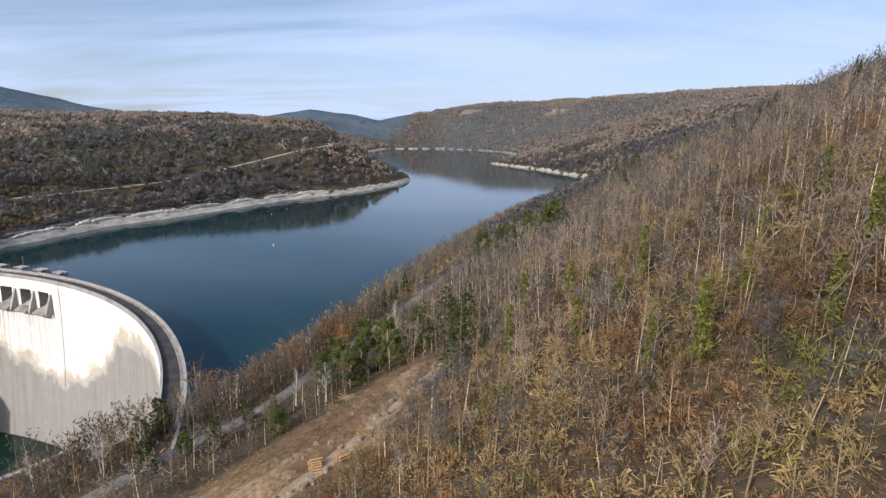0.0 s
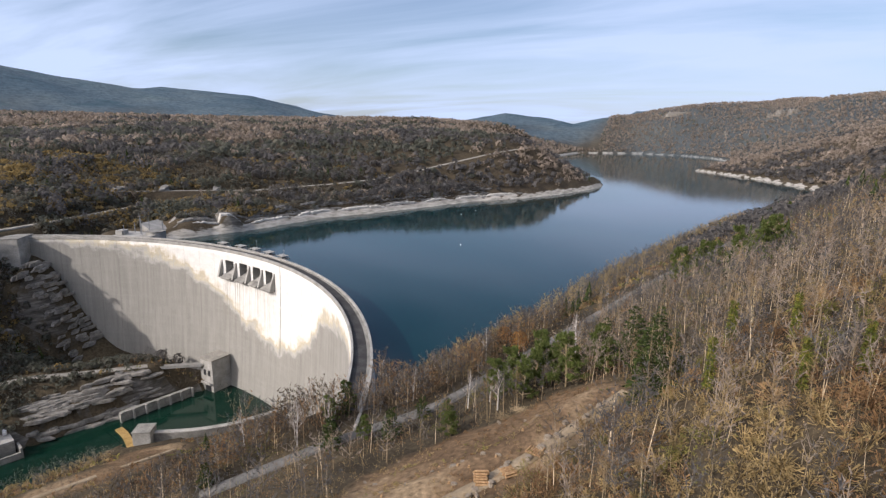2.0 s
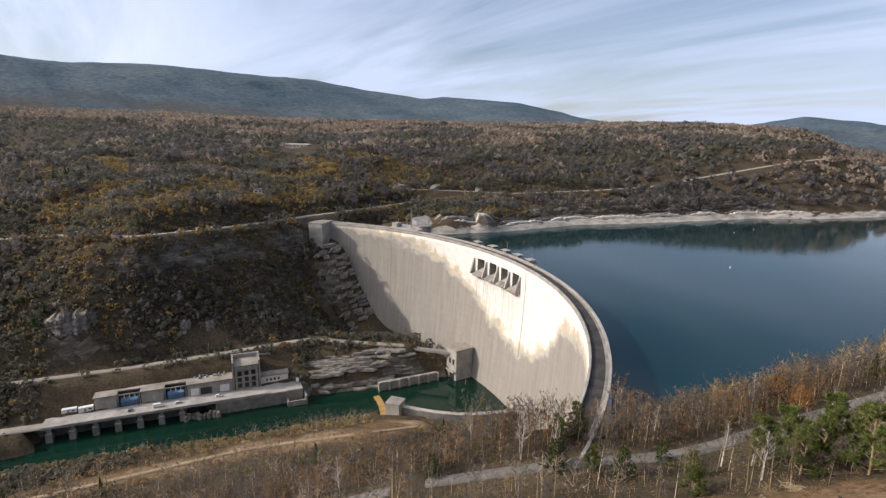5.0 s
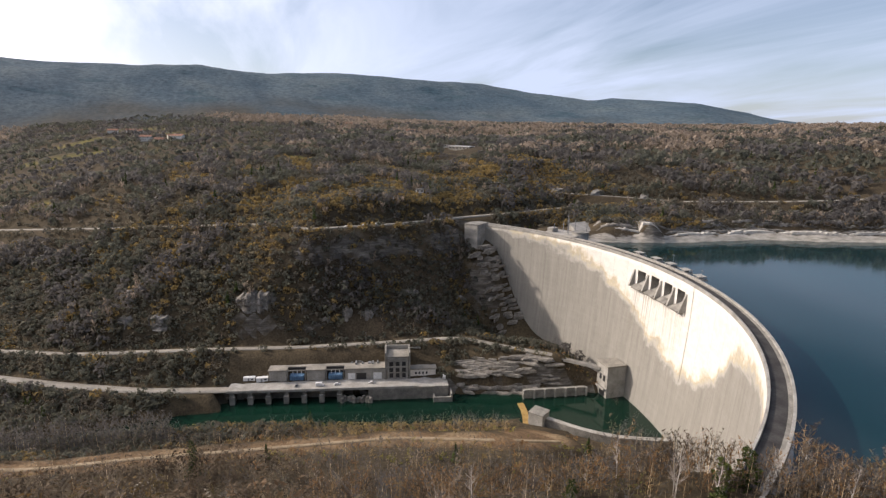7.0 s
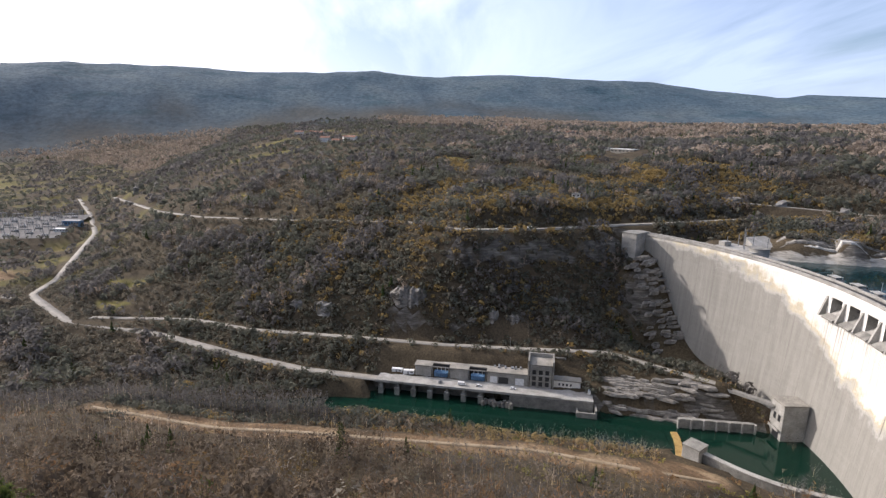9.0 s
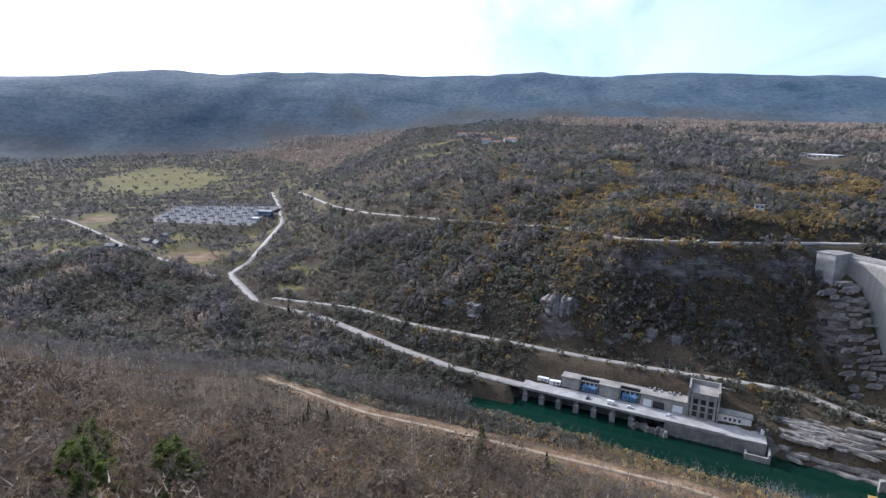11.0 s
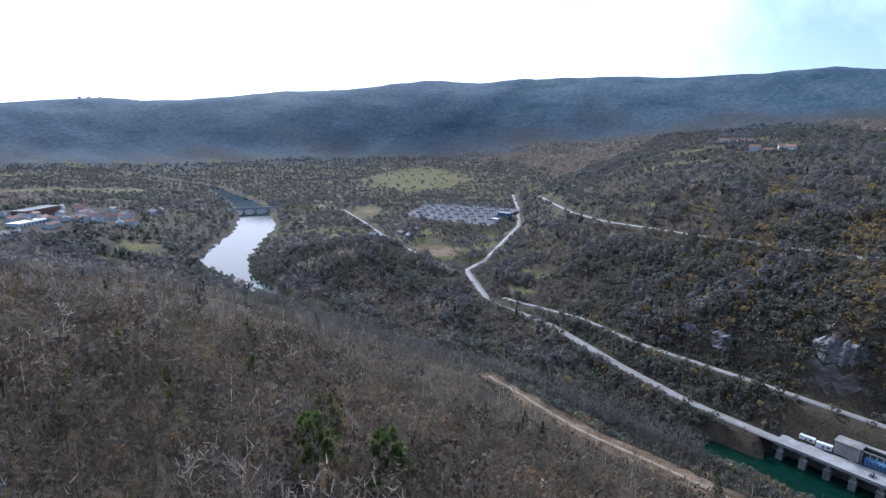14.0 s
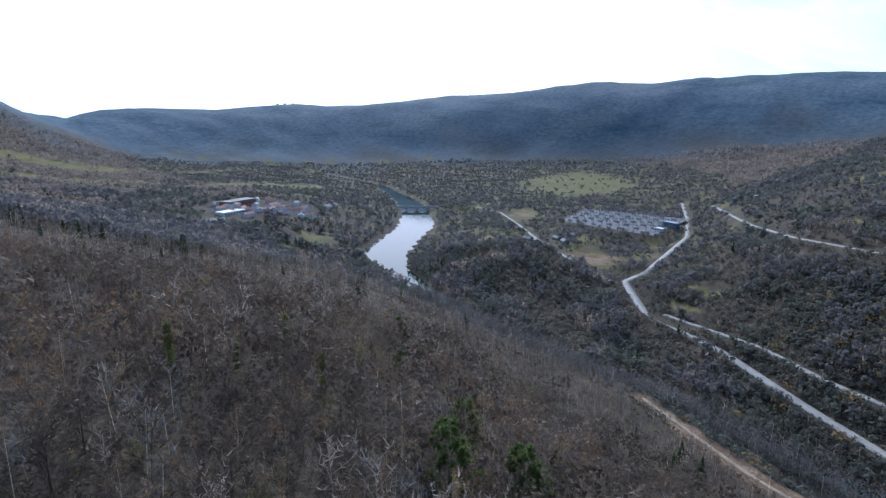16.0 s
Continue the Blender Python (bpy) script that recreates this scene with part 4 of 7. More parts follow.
def bare_crowns(x, y, z, h, k, spread=0.26, width=0.03, low=0.3, trunk=0.014):
    """Leafless trees: a trunk of two blades and k sprays of twigs each, all joined to the trunk."""
    n = len(x)
    base = np.stack([x, y, z - 0.4], 1)
    lean = rng.normal(0, 0.05, (n, 2))

    def up(f):
        return base + np.stack([lean[:, 0] * h * f, lean[:, 1] * h * f, h * f + 0.4], 1)
    a = rng.uniform(0, 6.283, n)
    side = np.stack([np.cos(a), np.sin(a), 0 * a], 1) * (h * trunk)[:, None]
    att = [up(low), up((low + 0.75) / 2), up(0.75)]
    verts = [base - side, base + side, att[0], att[1], att[2]]
    faces = [(0, 1, 2), (1, 2, 3), (2, 3, 4)]
    for i in range(k):
        b = rng.uniform(0, 6.283, n)
        r = h * spread * rng.uniform(0.25, 1.0, n) ** 0.7
        t = h * np.where(r > h * spread * 0.7, rng.uniform(low + 0.15, 0.85, n), rng.uniform(low + 0.3, 1.0, n))
        tip = base + np.stack([np.cos(b) * r + lean[:, 0] * t, np.sin(b) * r + lean[:, 1] * t, t + 0.4], 1)
        c = rng.uniform(0, 6.283, n)
        w = h * width * rng.uniform(0.5, 1.5, n)
        off = np.stack([np.cos(c) * w, np.sin(c) * w, rng.uniform(-1, 1, n) * w * 1.2], 1)
        m = len(verts)
        verts += [tip - off, tip + off]
        faces.append((2 + i % 3, m, m + 1))
    V = np.stack(verts, 1)
    m = V.shape[1]
    F = np.array(faces)[None] + (np.arange(n) * m)[:, None, None]
    return V.reshape(-1, 3), F.reshape(-1, 3), m


def round_crowns(x, y, z, h, k, spread=0.42, low=0.12, size=0.5):
    """Trees farther off: a short stem under a full, ragged crown of k sprays that face outwards."""
    n = len(x)
    base = np.stack([x, y, z - 0.3], 1)
    wide = h * spread * rng.uniform(0.8, 1.2, n)
    half = h * (1 - low) / 2
    mid = base + np.stack([rng.normal(0, 0.05, n) * h, rng.normal(0, 0.05, n) * h, h * (1 + low) / 2], 1)
    verts = [base + (0.15, 0, 0), base - (0.15, 0, 0), mid]
    faces = [(0, 1, 2)]
    for i in range(k):
        u = np.stack([rng.normal(0, 1, n), rng.normal(0, 1, n), rng.normal(0.25, 0.8, n)], 1)
        u /= np.linalg.norm(u, axis=1)[:, None]
        r = rng.uniform(0.62, 1.06, n)
        c = mid + u * np.stack([wide * r, wide * r, half * r], 1)
        a = np.cross(u, rng.normal(0, 1, (n, 3)))
        a /= np.linalg.norm(a, axis=1)[:, None] + 1e-9
        b = np.cross(u, a)
        s = (wide * size * rng.uniform(0.6, 1.3, n))[:, None]
        lift = u * s * rng.uniform(-0.6, 0.3, (n, 1))
        m = len(verts)
        verts += [c + a * s, c - a * s * 0.6 + b * s * 0.8, c - a * s * 0.5 - b * s * 0.7 + lift]
        faces.append((m, m + 1, m + 2))
    V = np.stack(verts, 1)
    m = V.shape[1]
    F = np.array(faces)[None] + (np.arange(n) * m)[:, None, None]
    return V.reshape(-1, 3), F.reshape(-1, 3), m


def fine_crowns(x, y, z, h, limbs=12, twigs=8, spread=0.36, low=0.38, thin=0.0085):
    """Leafless trees for close by: stem, thin limbs, and twigs off each limb."""
    n = len(x)
    base = np.stack([x, y, z - 0.4], 1)
    lean = rng.normal(0, 0.06, (n, 2))

    def on(f, ox, oy):
        return base + np.stack([lean[:, 0] * h * f + ox, lean[:, 1] * h * f + oy, h * f + 0.4], 1)

    def rand_dir():
        v = rng.normal(0, 1, (n, 3))
        return v / np.linalg.norm(v, axis=1)[:, None]
    top = on(0.97, 0, 0)
    a = rng.uniform(0, 6.283, n)
    side = np.stack([np.cos(a), np.sin(a), 0 * a], 1) * (h * 0.0085)[:, None]
    side2 = np.stack([-np.sin(a), np.cos(a), 0 * a], 1) * (h * 0.0085)[:, None]
    verts = [base - side, base + side, top, base + side2]
    faces = [(0, 1, 2), (1, 3, 2), (3, 0, 2)]
    for i in range(limbs):
        f = low + (0.9 - low) * (i + rng.rand(n)) / limbs
        b = rng.uniform(0, 6.283, n)
        r = h * spread * np.sqrt(np.clip(1 - ((f - low - 0.1) / (1.12 - low)) ** 2, 0.05, 1)) * rng.uniform(0.45, 1.0, n)
        p = on(f * 0.85, 0, 0)
        q = on(np.minimum(f + rng.uniform(0.05, 0.22, n), 1.02), np.cos(b) * r, np.sin(b) * r)
        w = rand_dir() * (h * 0.006)[:, None]
        m = len(verts)
        verts += [p - w, p + w, q]
        faces.append((m, m + 1, m + 2))
        for j in range(twigs):
            g = rng.uniform(0.3, 1.0, n)[:, None]
            s = p + (q - p) * g
            e = s + (rand_dir() * 0.75 + (0, 0, 0.4)) * (h * rng.uniform(0.06, 0.15, n))[:, None]
            w = rand_dir() * (h * thin)[:, None]
            m = len(verts)
            verts += [s - w, s + w, e]
            faces.append((m, m + 1, m + 2))
    def pack(v, f):
        V = np.stack(v, 1)
        return V.reshape(-1, 3), (np.array(f)[None] + (np.arange(n) * V.shape[1])[:, None, None]).reshape(-1, 3), V.shape[1]
    return pack(verts[:4], faces[:3]), pack(verts[4:], [tuple(i - 4 for i in f) for f in faces[3:]])


def cone_crowns(x, y, z, h, tiers=5, k=6, spread=0.2):
    """Conifers: tiers of drooping boughs round a stem."""
    n = len(x)
    base = np.stack([x, y, z - 0.3], 1)
    verts = [base + (0.12, 0, 0), base - (0.12, 0, 0), base + np.stack([0 * h, 0 * h, h], 1)]
    faces = [(0, 1, 2)]
    for t in range(tiers):
        f = 0.15 + 0.8 * t / tiers
        for i in range(k):
            b = rng.uniform(0, 6.283, n)
            r = h * spread * (1.05 - f) * rng.uniform(0.75, 1.25, n)
            w = r * 0.55
            zt = h * (f - 0.05 * rng.uniform(0, 1, n))
            d, s = np.stack([np.cos(b), np.sin(b)], 1), np.stack([-np.sin(b), np.cos(b)], 1)
            p1 = base + np.concatenate([d * r[:, None] + s * w[:, None], zt[:, None]], 1)
            p2 = base + np.concatenate([d * r[:, None] - s * w[:, None], (zt + rng.normal(0, 0.02, n) * h)[:, None]], 1)
            top = base + np.stack([0 * h, 0 * h, h * (f + 0.24)], 1)
            m = len(verts)
            verts += [p1, p2, top]
            faces.append((m, m + 1, m + 2))
    V = np.stack(verts, 1)
    m = V.shape[1]
    F = np.array(faces)[None] + (np.arange(n) * m)[:, None, None]
    return V.reshape(-1, 3), F.reshape(-1, 3), m


tones = np.random.RandomState(23)


def stuff(name, pieces, material, label, category):
    """All trees or bushes of a kind; each one carries its own tone."""
    V, F, T, n = [], [], [], 0
    for v, f, m in pieces:
        V.append(v); F.append(f + n); n += len(v)
        foot = v.reshape(-1, m, 3)[:, 0]
        stand = 0.5 + 0.45 * lumps(foot[:, 0], foot[:, 1], 70, 95) + 0.25 * lumps(foot[:, 0], foot[:, 1], 19, 96)
        T.append(np.repeat(np.clip(0.4 * tones.rand(len(foot)) + 0.6 * stand, 0, 1), m))
    ob = mesh_object(name, np.concatenate(V), np.concatenate(F), material)
    at = ob.data.attributes.new("tone", "FLOAT", "POINT")
    at.data.foreach_set("value", np.concatenate(T).astype(np.float32))
    return tagged(ob, label, category, kind="stuff")


def seen_from_path(x, y):
    """The side of the land that the flight ever faces."""
    az = np.degrees(np.arctan2(-x, y))
    return ((az > -44) | (az < -172)) | (np.hypot(x, y) < 60)


def grow():
    woods, pale, stems, spruce, bank, olive, ochre, red = [], [], [], [], [], [], [], []
    scrub = {"tan": [], "russet": [], "green": []}

    def low_growth(make, x, y, z, h, near=False):
        p, q = lumps(x, y, 34, 61) + rng.normal(0, 0.25, len(x)), lumps(x, y, 48, 62) + rng.normal(0, 0.25, len(x))
        # undergrowth on the south slope takes the darker colour as painted shade
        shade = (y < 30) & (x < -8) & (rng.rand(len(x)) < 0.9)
        rus, grn = ~shade & (p > 0.12), ~shade & (p <= 0.12) & (q > 0.3)
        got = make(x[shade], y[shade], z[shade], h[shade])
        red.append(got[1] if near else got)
        for key, k in (("russet", rus), ("green", grn), ("tan", ~shade & ~rus & ~grn)):
            got = make(x[k], y[k], z[k], h[k])
            if near:
                stems.append(got[0]); got = got[1]
            scrub[key].append(got)
    # far woods
    x, y = scatter(-2700, 1500, -2600, 3500, 12.2)
    d = np.hypot(x, y)
    k = (d > 760) & ((d < 2600) | ((d < 3500) & (x > -250) & (y > 0))) & seen_from_path(x, y) & ((d < 1500) | (rng.rand(len(x)) < 0.72))
    x, y = x[k], y[k]
    ok, z = open_ground(x, y, 5.0)
    valley = ((z < 60) & (x < -600)) | (np.hypot(x + 1120, y) < 330)
    ok &= (rng.rand(len(x)) < np.where(valley, 0.98 - 0.5 * lumps(x, y, 130, 41), 0.97))
    x, y, z = x[ok], y[ok], z[ok]
    h = rng.uniform(8, 14, len(x)) * (0.9 + 0.2 * lumps(x, y, 150, 42))
    con = ((lumps(x, y, 260, 43) > 0.85) & (rng.rand(len(x)) < 0.6)) | (rng.rand(len(x)) < 0.012)
    farm = (np.hypot(x + 1120, y) < 330) | ((z < 60) & (x < -560))
    h = np.where(farm, h * 0.75, h)
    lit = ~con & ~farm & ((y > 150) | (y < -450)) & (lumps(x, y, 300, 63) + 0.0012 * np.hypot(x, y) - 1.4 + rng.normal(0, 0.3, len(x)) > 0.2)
    oli = ~con & ~lit & (x < -250) & (lumps(x, y, 180, 67) + rng.normal(0, 0.35, len(x)) > -0.1)
    dim = ~con & ~lit & ~oli
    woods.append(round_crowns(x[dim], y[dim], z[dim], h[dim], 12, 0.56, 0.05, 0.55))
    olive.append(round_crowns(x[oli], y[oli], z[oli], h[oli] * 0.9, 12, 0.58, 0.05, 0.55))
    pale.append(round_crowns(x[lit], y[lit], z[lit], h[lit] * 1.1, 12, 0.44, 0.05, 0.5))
    spruce.append(cone_crowns(x[con], y[con], z[con], h[con] * 1.1, 3, 4, 0.24))
    # middle woods
    x, y = scatter(-900, 420, -760, 800, 5.6)
    d = np.hypot(x, y)
    k = (d > 235) & (d <= 790) & seen_from_path(x, y)
    x, y = x[k], y[k]
    ok, z = open_ground(x, y, 3.0)
    ok &= near_line(x, y, NEAR_TRACK)[0] > 15
    x, y, z = x[ok], y[ok], z[ok]
    left = (x < -330)
    low = left & (lumps(x, y, 110, 44) > 0.0) & (y > -420)
    h = np.where(low, rng.uniform(2.2, 5.5, len(x)), rng.uniform(7, 12.5, len(x)))
    con = (rng.rand(len(x)) < np.where(lumps(x, y, 140, 45) > 0.7, 0.10, 0.012)) & ~low
    w = ~low & ~con
    oli = w & left & (lumps(x, y, 120, 68) + rng.normal(0, 0.35, len(x)) > 0.05)
    w &= ~oli
    olive.append(round_crowns(x[oli], y[oli], z[oli], h[oli] * 0.85, 21, 0.42, 0.08, 0.38))
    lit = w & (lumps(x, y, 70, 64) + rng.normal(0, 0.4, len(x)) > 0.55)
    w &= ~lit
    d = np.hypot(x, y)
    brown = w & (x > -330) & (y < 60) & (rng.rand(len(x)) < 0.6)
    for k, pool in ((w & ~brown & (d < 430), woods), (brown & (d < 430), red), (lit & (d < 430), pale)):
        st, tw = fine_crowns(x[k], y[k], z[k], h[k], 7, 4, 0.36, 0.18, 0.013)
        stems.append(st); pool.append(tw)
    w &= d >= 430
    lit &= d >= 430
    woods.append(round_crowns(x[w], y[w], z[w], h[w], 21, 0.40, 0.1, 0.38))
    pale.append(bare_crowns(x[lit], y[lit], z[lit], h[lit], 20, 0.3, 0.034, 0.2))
    gold = low & (lumps(x, y, 80, 69) + 0.012 * (z - 70) + rng.normal(0, 0.3, len(x)) > 1.15)
    low &= ~gold
    ochre.append(round_crowns(x[gold], y[gold], z[gold], h[gold], 20, 0.6, 0.0, 0.4))
    bank.append(round_crowns(x[low], y[low], z[low], h[low], 20, 0.6, 0.0, 0.4))
    spruce.append(cone_crowns(x[con], y[con], z[con], h[con] * 1.1, 5, 5, 0.22))
    # trees along the river's edge
    p = dense(RIVER3, 3.4)
    t = np.gradient(p[:, :2], axis=0)
    t /= np.linalg.norm(t, axis=1)[:, None]
    for row in range(6):
        off = p[:, 2] + 4 + 4 * row + rng.uniform(-1.5, 1.5, len(p))
        x, y = p[:, 0] - t[:, 1] * off + rng.uniform(-2, 2, len(p)), p[:, 1] + t[:, 0] * off
        k = (y < 5) & (y > -440) & (near_line(x, y, RIVER3)[0] > p[:, 2] + 2)
        x, y = x[k], y[k]
        st, tw = fine_crowns(x, y, height(x, y), rng.uniform(12, 18, len(x)), 10, 6, 0.34, 0.06, 0.02)
        stems.append(st); woods.append(tw)
    # bushes between the gravel track and the river
    for row in range(4):
        off = p[:, 2] + 3.5 + 2.6 * row + rng.uniform(-1, 1, len(p))
        x, y = p[:, 0] - t[:, 1] * off + rng.uniform(-1.5, 1.5, len(p)), p[:, 1] + t[:, 0] * off
        k = (y >= 5) & (y < 196) & (rng.rand(len(p)) < 0.85)
        x, y = x[k], y[k]
        scrub["tan"].append(round_crowns(x, y, height(x, y), rng.uniform(2.5, 5.0, len(x)), 26, 0.55, 0.0, 0.26))
    # thick scrub on the steep far bank
    x, y = scatter(-600, -316, -120, 470, 3.6)
    ok, z = open_ground(x, y, 1.5, False)
    x, y, z = x[ok], y[ok], z[ok]
    h = rng.uniform(2.0, 6.0, len(x))
    mixn = lumps(x, y, 55, 71) + 0.012 * (z - 75) + rng.normal(0, 0.35, len(x))
    for k, pool in ((mixn > 0.22, ochre), ((mixn <= 0.22) & (mixn > -0.15), bank), (mixn <= -0.1, olive)):
        pool.append(round_crowns(x[k], y[k], z[k], h[k], 16, 0.55, 0.0, 0.42))
    # trees between the gravel road and the lake
    p = dense([(x_, y_, 0) for x_, y_ in SHORE_R[:6]], 3.0)
    t = np.gradient(p[:, :2], axis=0)
    t /= np.linalg.norm(t, axis=1)[:, None]
    for off in (2.5, 6.0, 9.5, 13.0, 17.0):
        o = off + rng.uniform(-1.5, 1.5, len(p))
        x, y = p[:, 0] + t[:, 1] * o, p[:, 1] - t[:, 0] * o + rng.uniform(-1.5, 1.5, len(p))
        k = (near_line(x, y, BANK_PATH)[0] > 4) & (np.hypot(x - ARCH.x, y - ARCH.y) > 262)
        x, y = x[k], y[k]
        hh = rng.uniform(8.5, 16.0, len(x))
        pick = rng.rand(len(x)) < 0.55
        for m, pool in ((pick, woods), (~pick, scrub["tan"])):
            st, tw = fine_crowns(x[m], y[m], height(x[m], y[m]), hh[m], 10, 6, 0.36, 0.1, 0.013)
            stems.append(st); pool.append(tw)
    # brown belt below the gravel road, hiding the near end of the dam
    p = dense(BANK_PATH[:7], 2.6)
    t = np.gradient(p[:, :2], axis=0)
    t /= np.linalg.norm(t, axis=1)[:, None]
    for off in (5.5, 8.5, 11.5, 15.0, 19.0, 23.0, 28.0, 34.0):
        o = off + rng.uniform(-1.4, 1.4, len(p))
        x, y = p[:, 0] - t[:, 1] * o, p[:, 1] + t[:, 0] * o + rng.uniform(-1.4, 1.4, len(p))
        r, a = np.hypot(x - ARCH.x, y - ARCH.y), np.degrees(np.arctan2(y - ARCH.y, x - ARCH.x))
        k = (near_line(x, y, BANK_PATH)[0] > 4.5) & ~((r > 246) & (r < 261) & (a > 20)) & ~inside(x, y, LAKE_POLY)
        x, y = x[k], y[k]
        hh = rng.uniform(6.5, 11.5, len(x)) + 0.16 * off
        pick = rng.rand(len(x))
        for m, pool in ((pick < 0.5, red), ((pick >= 0.5) & (pick < 0.75), woods), (pick >= 0.75, scrub["russet"])):
            st, tw = fine_crowns(x[m], y[m], height(x[m], y[m]), hh[m], 11, 7, 0.34, 0.06, 0.012)
            stems.append(st); pool.append(tw)
    # undergrowth between the middle trees
    x, y = scatter(-640, 200, -420, 700, 6.0)
    d = np.hypot(x, y)
    k = (d > 235) & (d <= 700) & seen_from_path(x, y)
    x, y = x[k], y[k]
    ok, z = open_ground(x, y, -0.5, False)
    x, y, z = x[ok], y[ok], z[ok]
    left = x < -330
    h = rng.uniform(1.5, 4.0, len(x))
    bank.append(round_crowns(x[left], y[left], z[left], h[left], 9, 0.7, 0.0, 0.5))
    left = ~left
    low_growth(lambda *p: bare_crowns(*p, 9, 0.7, 0.10, 0.05), x[left], y[left], z[left], h[left])
    # near woods
    x, y = scatter(-260, 190, -260, 260, 5.2)
    d = np.hypot(x, y)
    k = (d <= 245) & (d > 34) & seen_from_path(x, y)
    x, y = x[k], y[k]
    ok, z = open_ground(x, y, 0.0)
    # the strip between the gravel road and the shore stays low
    low = near_line(x, y, BANK_PATH)[0] < 9
    low |= np.hypot(x + 30, y - 75) < 26
    low |= (np.hypot(x - 22, y - 48) < 40 + 8 * lumps(x, y, 25, 66)) & (rng.rand(len(x)) < 0.85)
    x, y, z, low = x[ok], y[ok], z[ok], low[ok]
    h = np.where(low, rng.uniform(2.5, 7.5, len(x)), rng.uniform(6.5, 14.5, len(x)))
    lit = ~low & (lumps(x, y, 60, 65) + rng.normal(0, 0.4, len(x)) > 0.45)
    # backlit south trees, stems included, get the darker tone in place of shade
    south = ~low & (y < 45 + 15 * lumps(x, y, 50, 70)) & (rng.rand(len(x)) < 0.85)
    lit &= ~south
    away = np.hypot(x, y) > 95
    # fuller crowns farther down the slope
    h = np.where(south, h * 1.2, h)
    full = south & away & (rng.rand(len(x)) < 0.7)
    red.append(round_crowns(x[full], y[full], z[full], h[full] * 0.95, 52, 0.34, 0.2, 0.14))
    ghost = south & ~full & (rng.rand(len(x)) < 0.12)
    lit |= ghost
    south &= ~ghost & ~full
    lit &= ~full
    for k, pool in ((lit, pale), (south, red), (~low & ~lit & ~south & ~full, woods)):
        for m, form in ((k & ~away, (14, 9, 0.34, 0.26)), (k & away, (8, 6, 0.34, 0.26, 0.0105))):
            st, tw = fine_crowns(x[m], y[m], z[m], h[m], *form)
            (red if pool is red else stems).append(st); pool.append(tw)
    low_growth(lambda *p: fine_crowns(*p, 9, 6, 0.45, 0.05, 0.017), x[low], y[low], z[low], h[low], True)
    # tall straw-coloured bushes and thin poles on the slope above the clearing
    x, y = scatter(-25, 150, 22, 215, 4.6)
    k = (np.hypot(x, y) > 34) & (x > -20 + 0.02 * y)
    x, y = x[k], y[k]
    ok, z = open_ground(x, y, 0.5)
    x, y, z = x[ok], y[ok], z[ok]
    d = np.hypot(x, y)
    low_growth(lambda *p: fine_crowns(*p, 7, 6, 0.6, 0.02, 0.02), x, y, z, rng.uniform(2.4, 5.2, len(x)), True)
    pole = (rng.rand(len(x)) < np.where(d < 75, 0.22, 0.5))
    st, tw = fine_crowns(x[pole] + 1.3, y[pole] - 0.9, z[pole], rng.uniform(8, 14, pole.sum()), 8, 5, 0.22, 0.5, 0.008)
    stems.append(st); pale.append(tw)
    x, y = scatter(-200, 160, -230, 230, 2.8)
    d = np.hypot(x, y)
    k = (d <= 220) & (d > 28) & seen_from_path(x, y)
    x, y = x[k], y[k]
    ok, z = open_ground(x, y, -0.6)
    x, y, z = x[ok], y[ok], z[ok]
    low_growth(lambda *p: fine_crowns(*p, 5, 5, 0.6, 0.02, 0.03), x, y, z, rng.uniform(1.2, 3.6, len(x)) * np.where(np.hypot(x, y) < 110, 1.35, 1.0), True)
    # thick bushes close under the flight
    for x0, x1, y0, y1, tall in ((-22, 110, 22, 90, 3.2), (-22, 120, 22, 140, 3.8), (-125, -12, -150, 22, 3.4)):
        x, y = scatter(x0, x1, y0, y1, 2.7)
        ok, z = open_ground(x, y, -0.3)
        ok &= rng.rand(len(x)) < np.clip(0.8 + 0.4 * lumps(x, y, 22, 72), 0.2, 1)
        x, y, z = x[ok], y[ok], z[ok]
        low_growth(lambda *p: bare_crowns(*p, 38, 0.66, 0.024, 0.03), x, y, z, rng.uniform(1.2, tall, len(x)))
    # dry grass and regrowth in the felled clearing
    x, y = scatter(-62, 2, 78, 146, 1.25)
    k = inside(x, y, CLEARING) & (lumps(x, y, 11, 97) + rng.normal(0, 0.4, len(x)) > 0.1)
    x, y = x[k], y[k]
    low_growth(lambda *p: bare_crowns(*p, 14, 0.8, 0.05, 0.0), x, y, height(x, y), rng.uniform(0.3, 1.0, len(x)))
    stuff("woods", woods, M_WOODS, "bare grey-brown winter woods covering the hillsides", "woods")
    stuff("pale_woods", pale, M_PALEWOODS, "pale grey stands of bare winter trees", "woods")
    stuff("tree_stems", stems, M_STEMS, "pale slender stems of the close woods", "stems")
    stuff("tan_scrub", scrub["tan"], M_SCRUB, "tan winter scrub under the trees", "scrub")
    stuff("russet_scrub", scrub["russet"], M_RUSSETSCRUB, "russet winter scrub under the trees", "scrub")
    stuff("green_scrub", scrub["green"], M_GREENSCRUB, "olive green scrub under the trees", "scrub")
    stuff("red_brown_woods", red, M_REDWOODS, "reddish-brown bare woods on the steep slope, coloured darker where backlit", "woods")
    stuff("olive_woods", olive, M_OLIVE, "olive-green mixed woods on the far slopes", "woods")
    stuff("ochre_scrub", ochre, M_OCHRE, "golden ochre scrub below the hillside road", "scrub")
    stuff("bank_scrub", bank, M_BANK, "dark olive and ochre scrub on the far bank", "scrub")
    stuff("conifers", spruce, M_SPRUCE, "scattered dark green conifers in the far woods", "conifers")


grow()


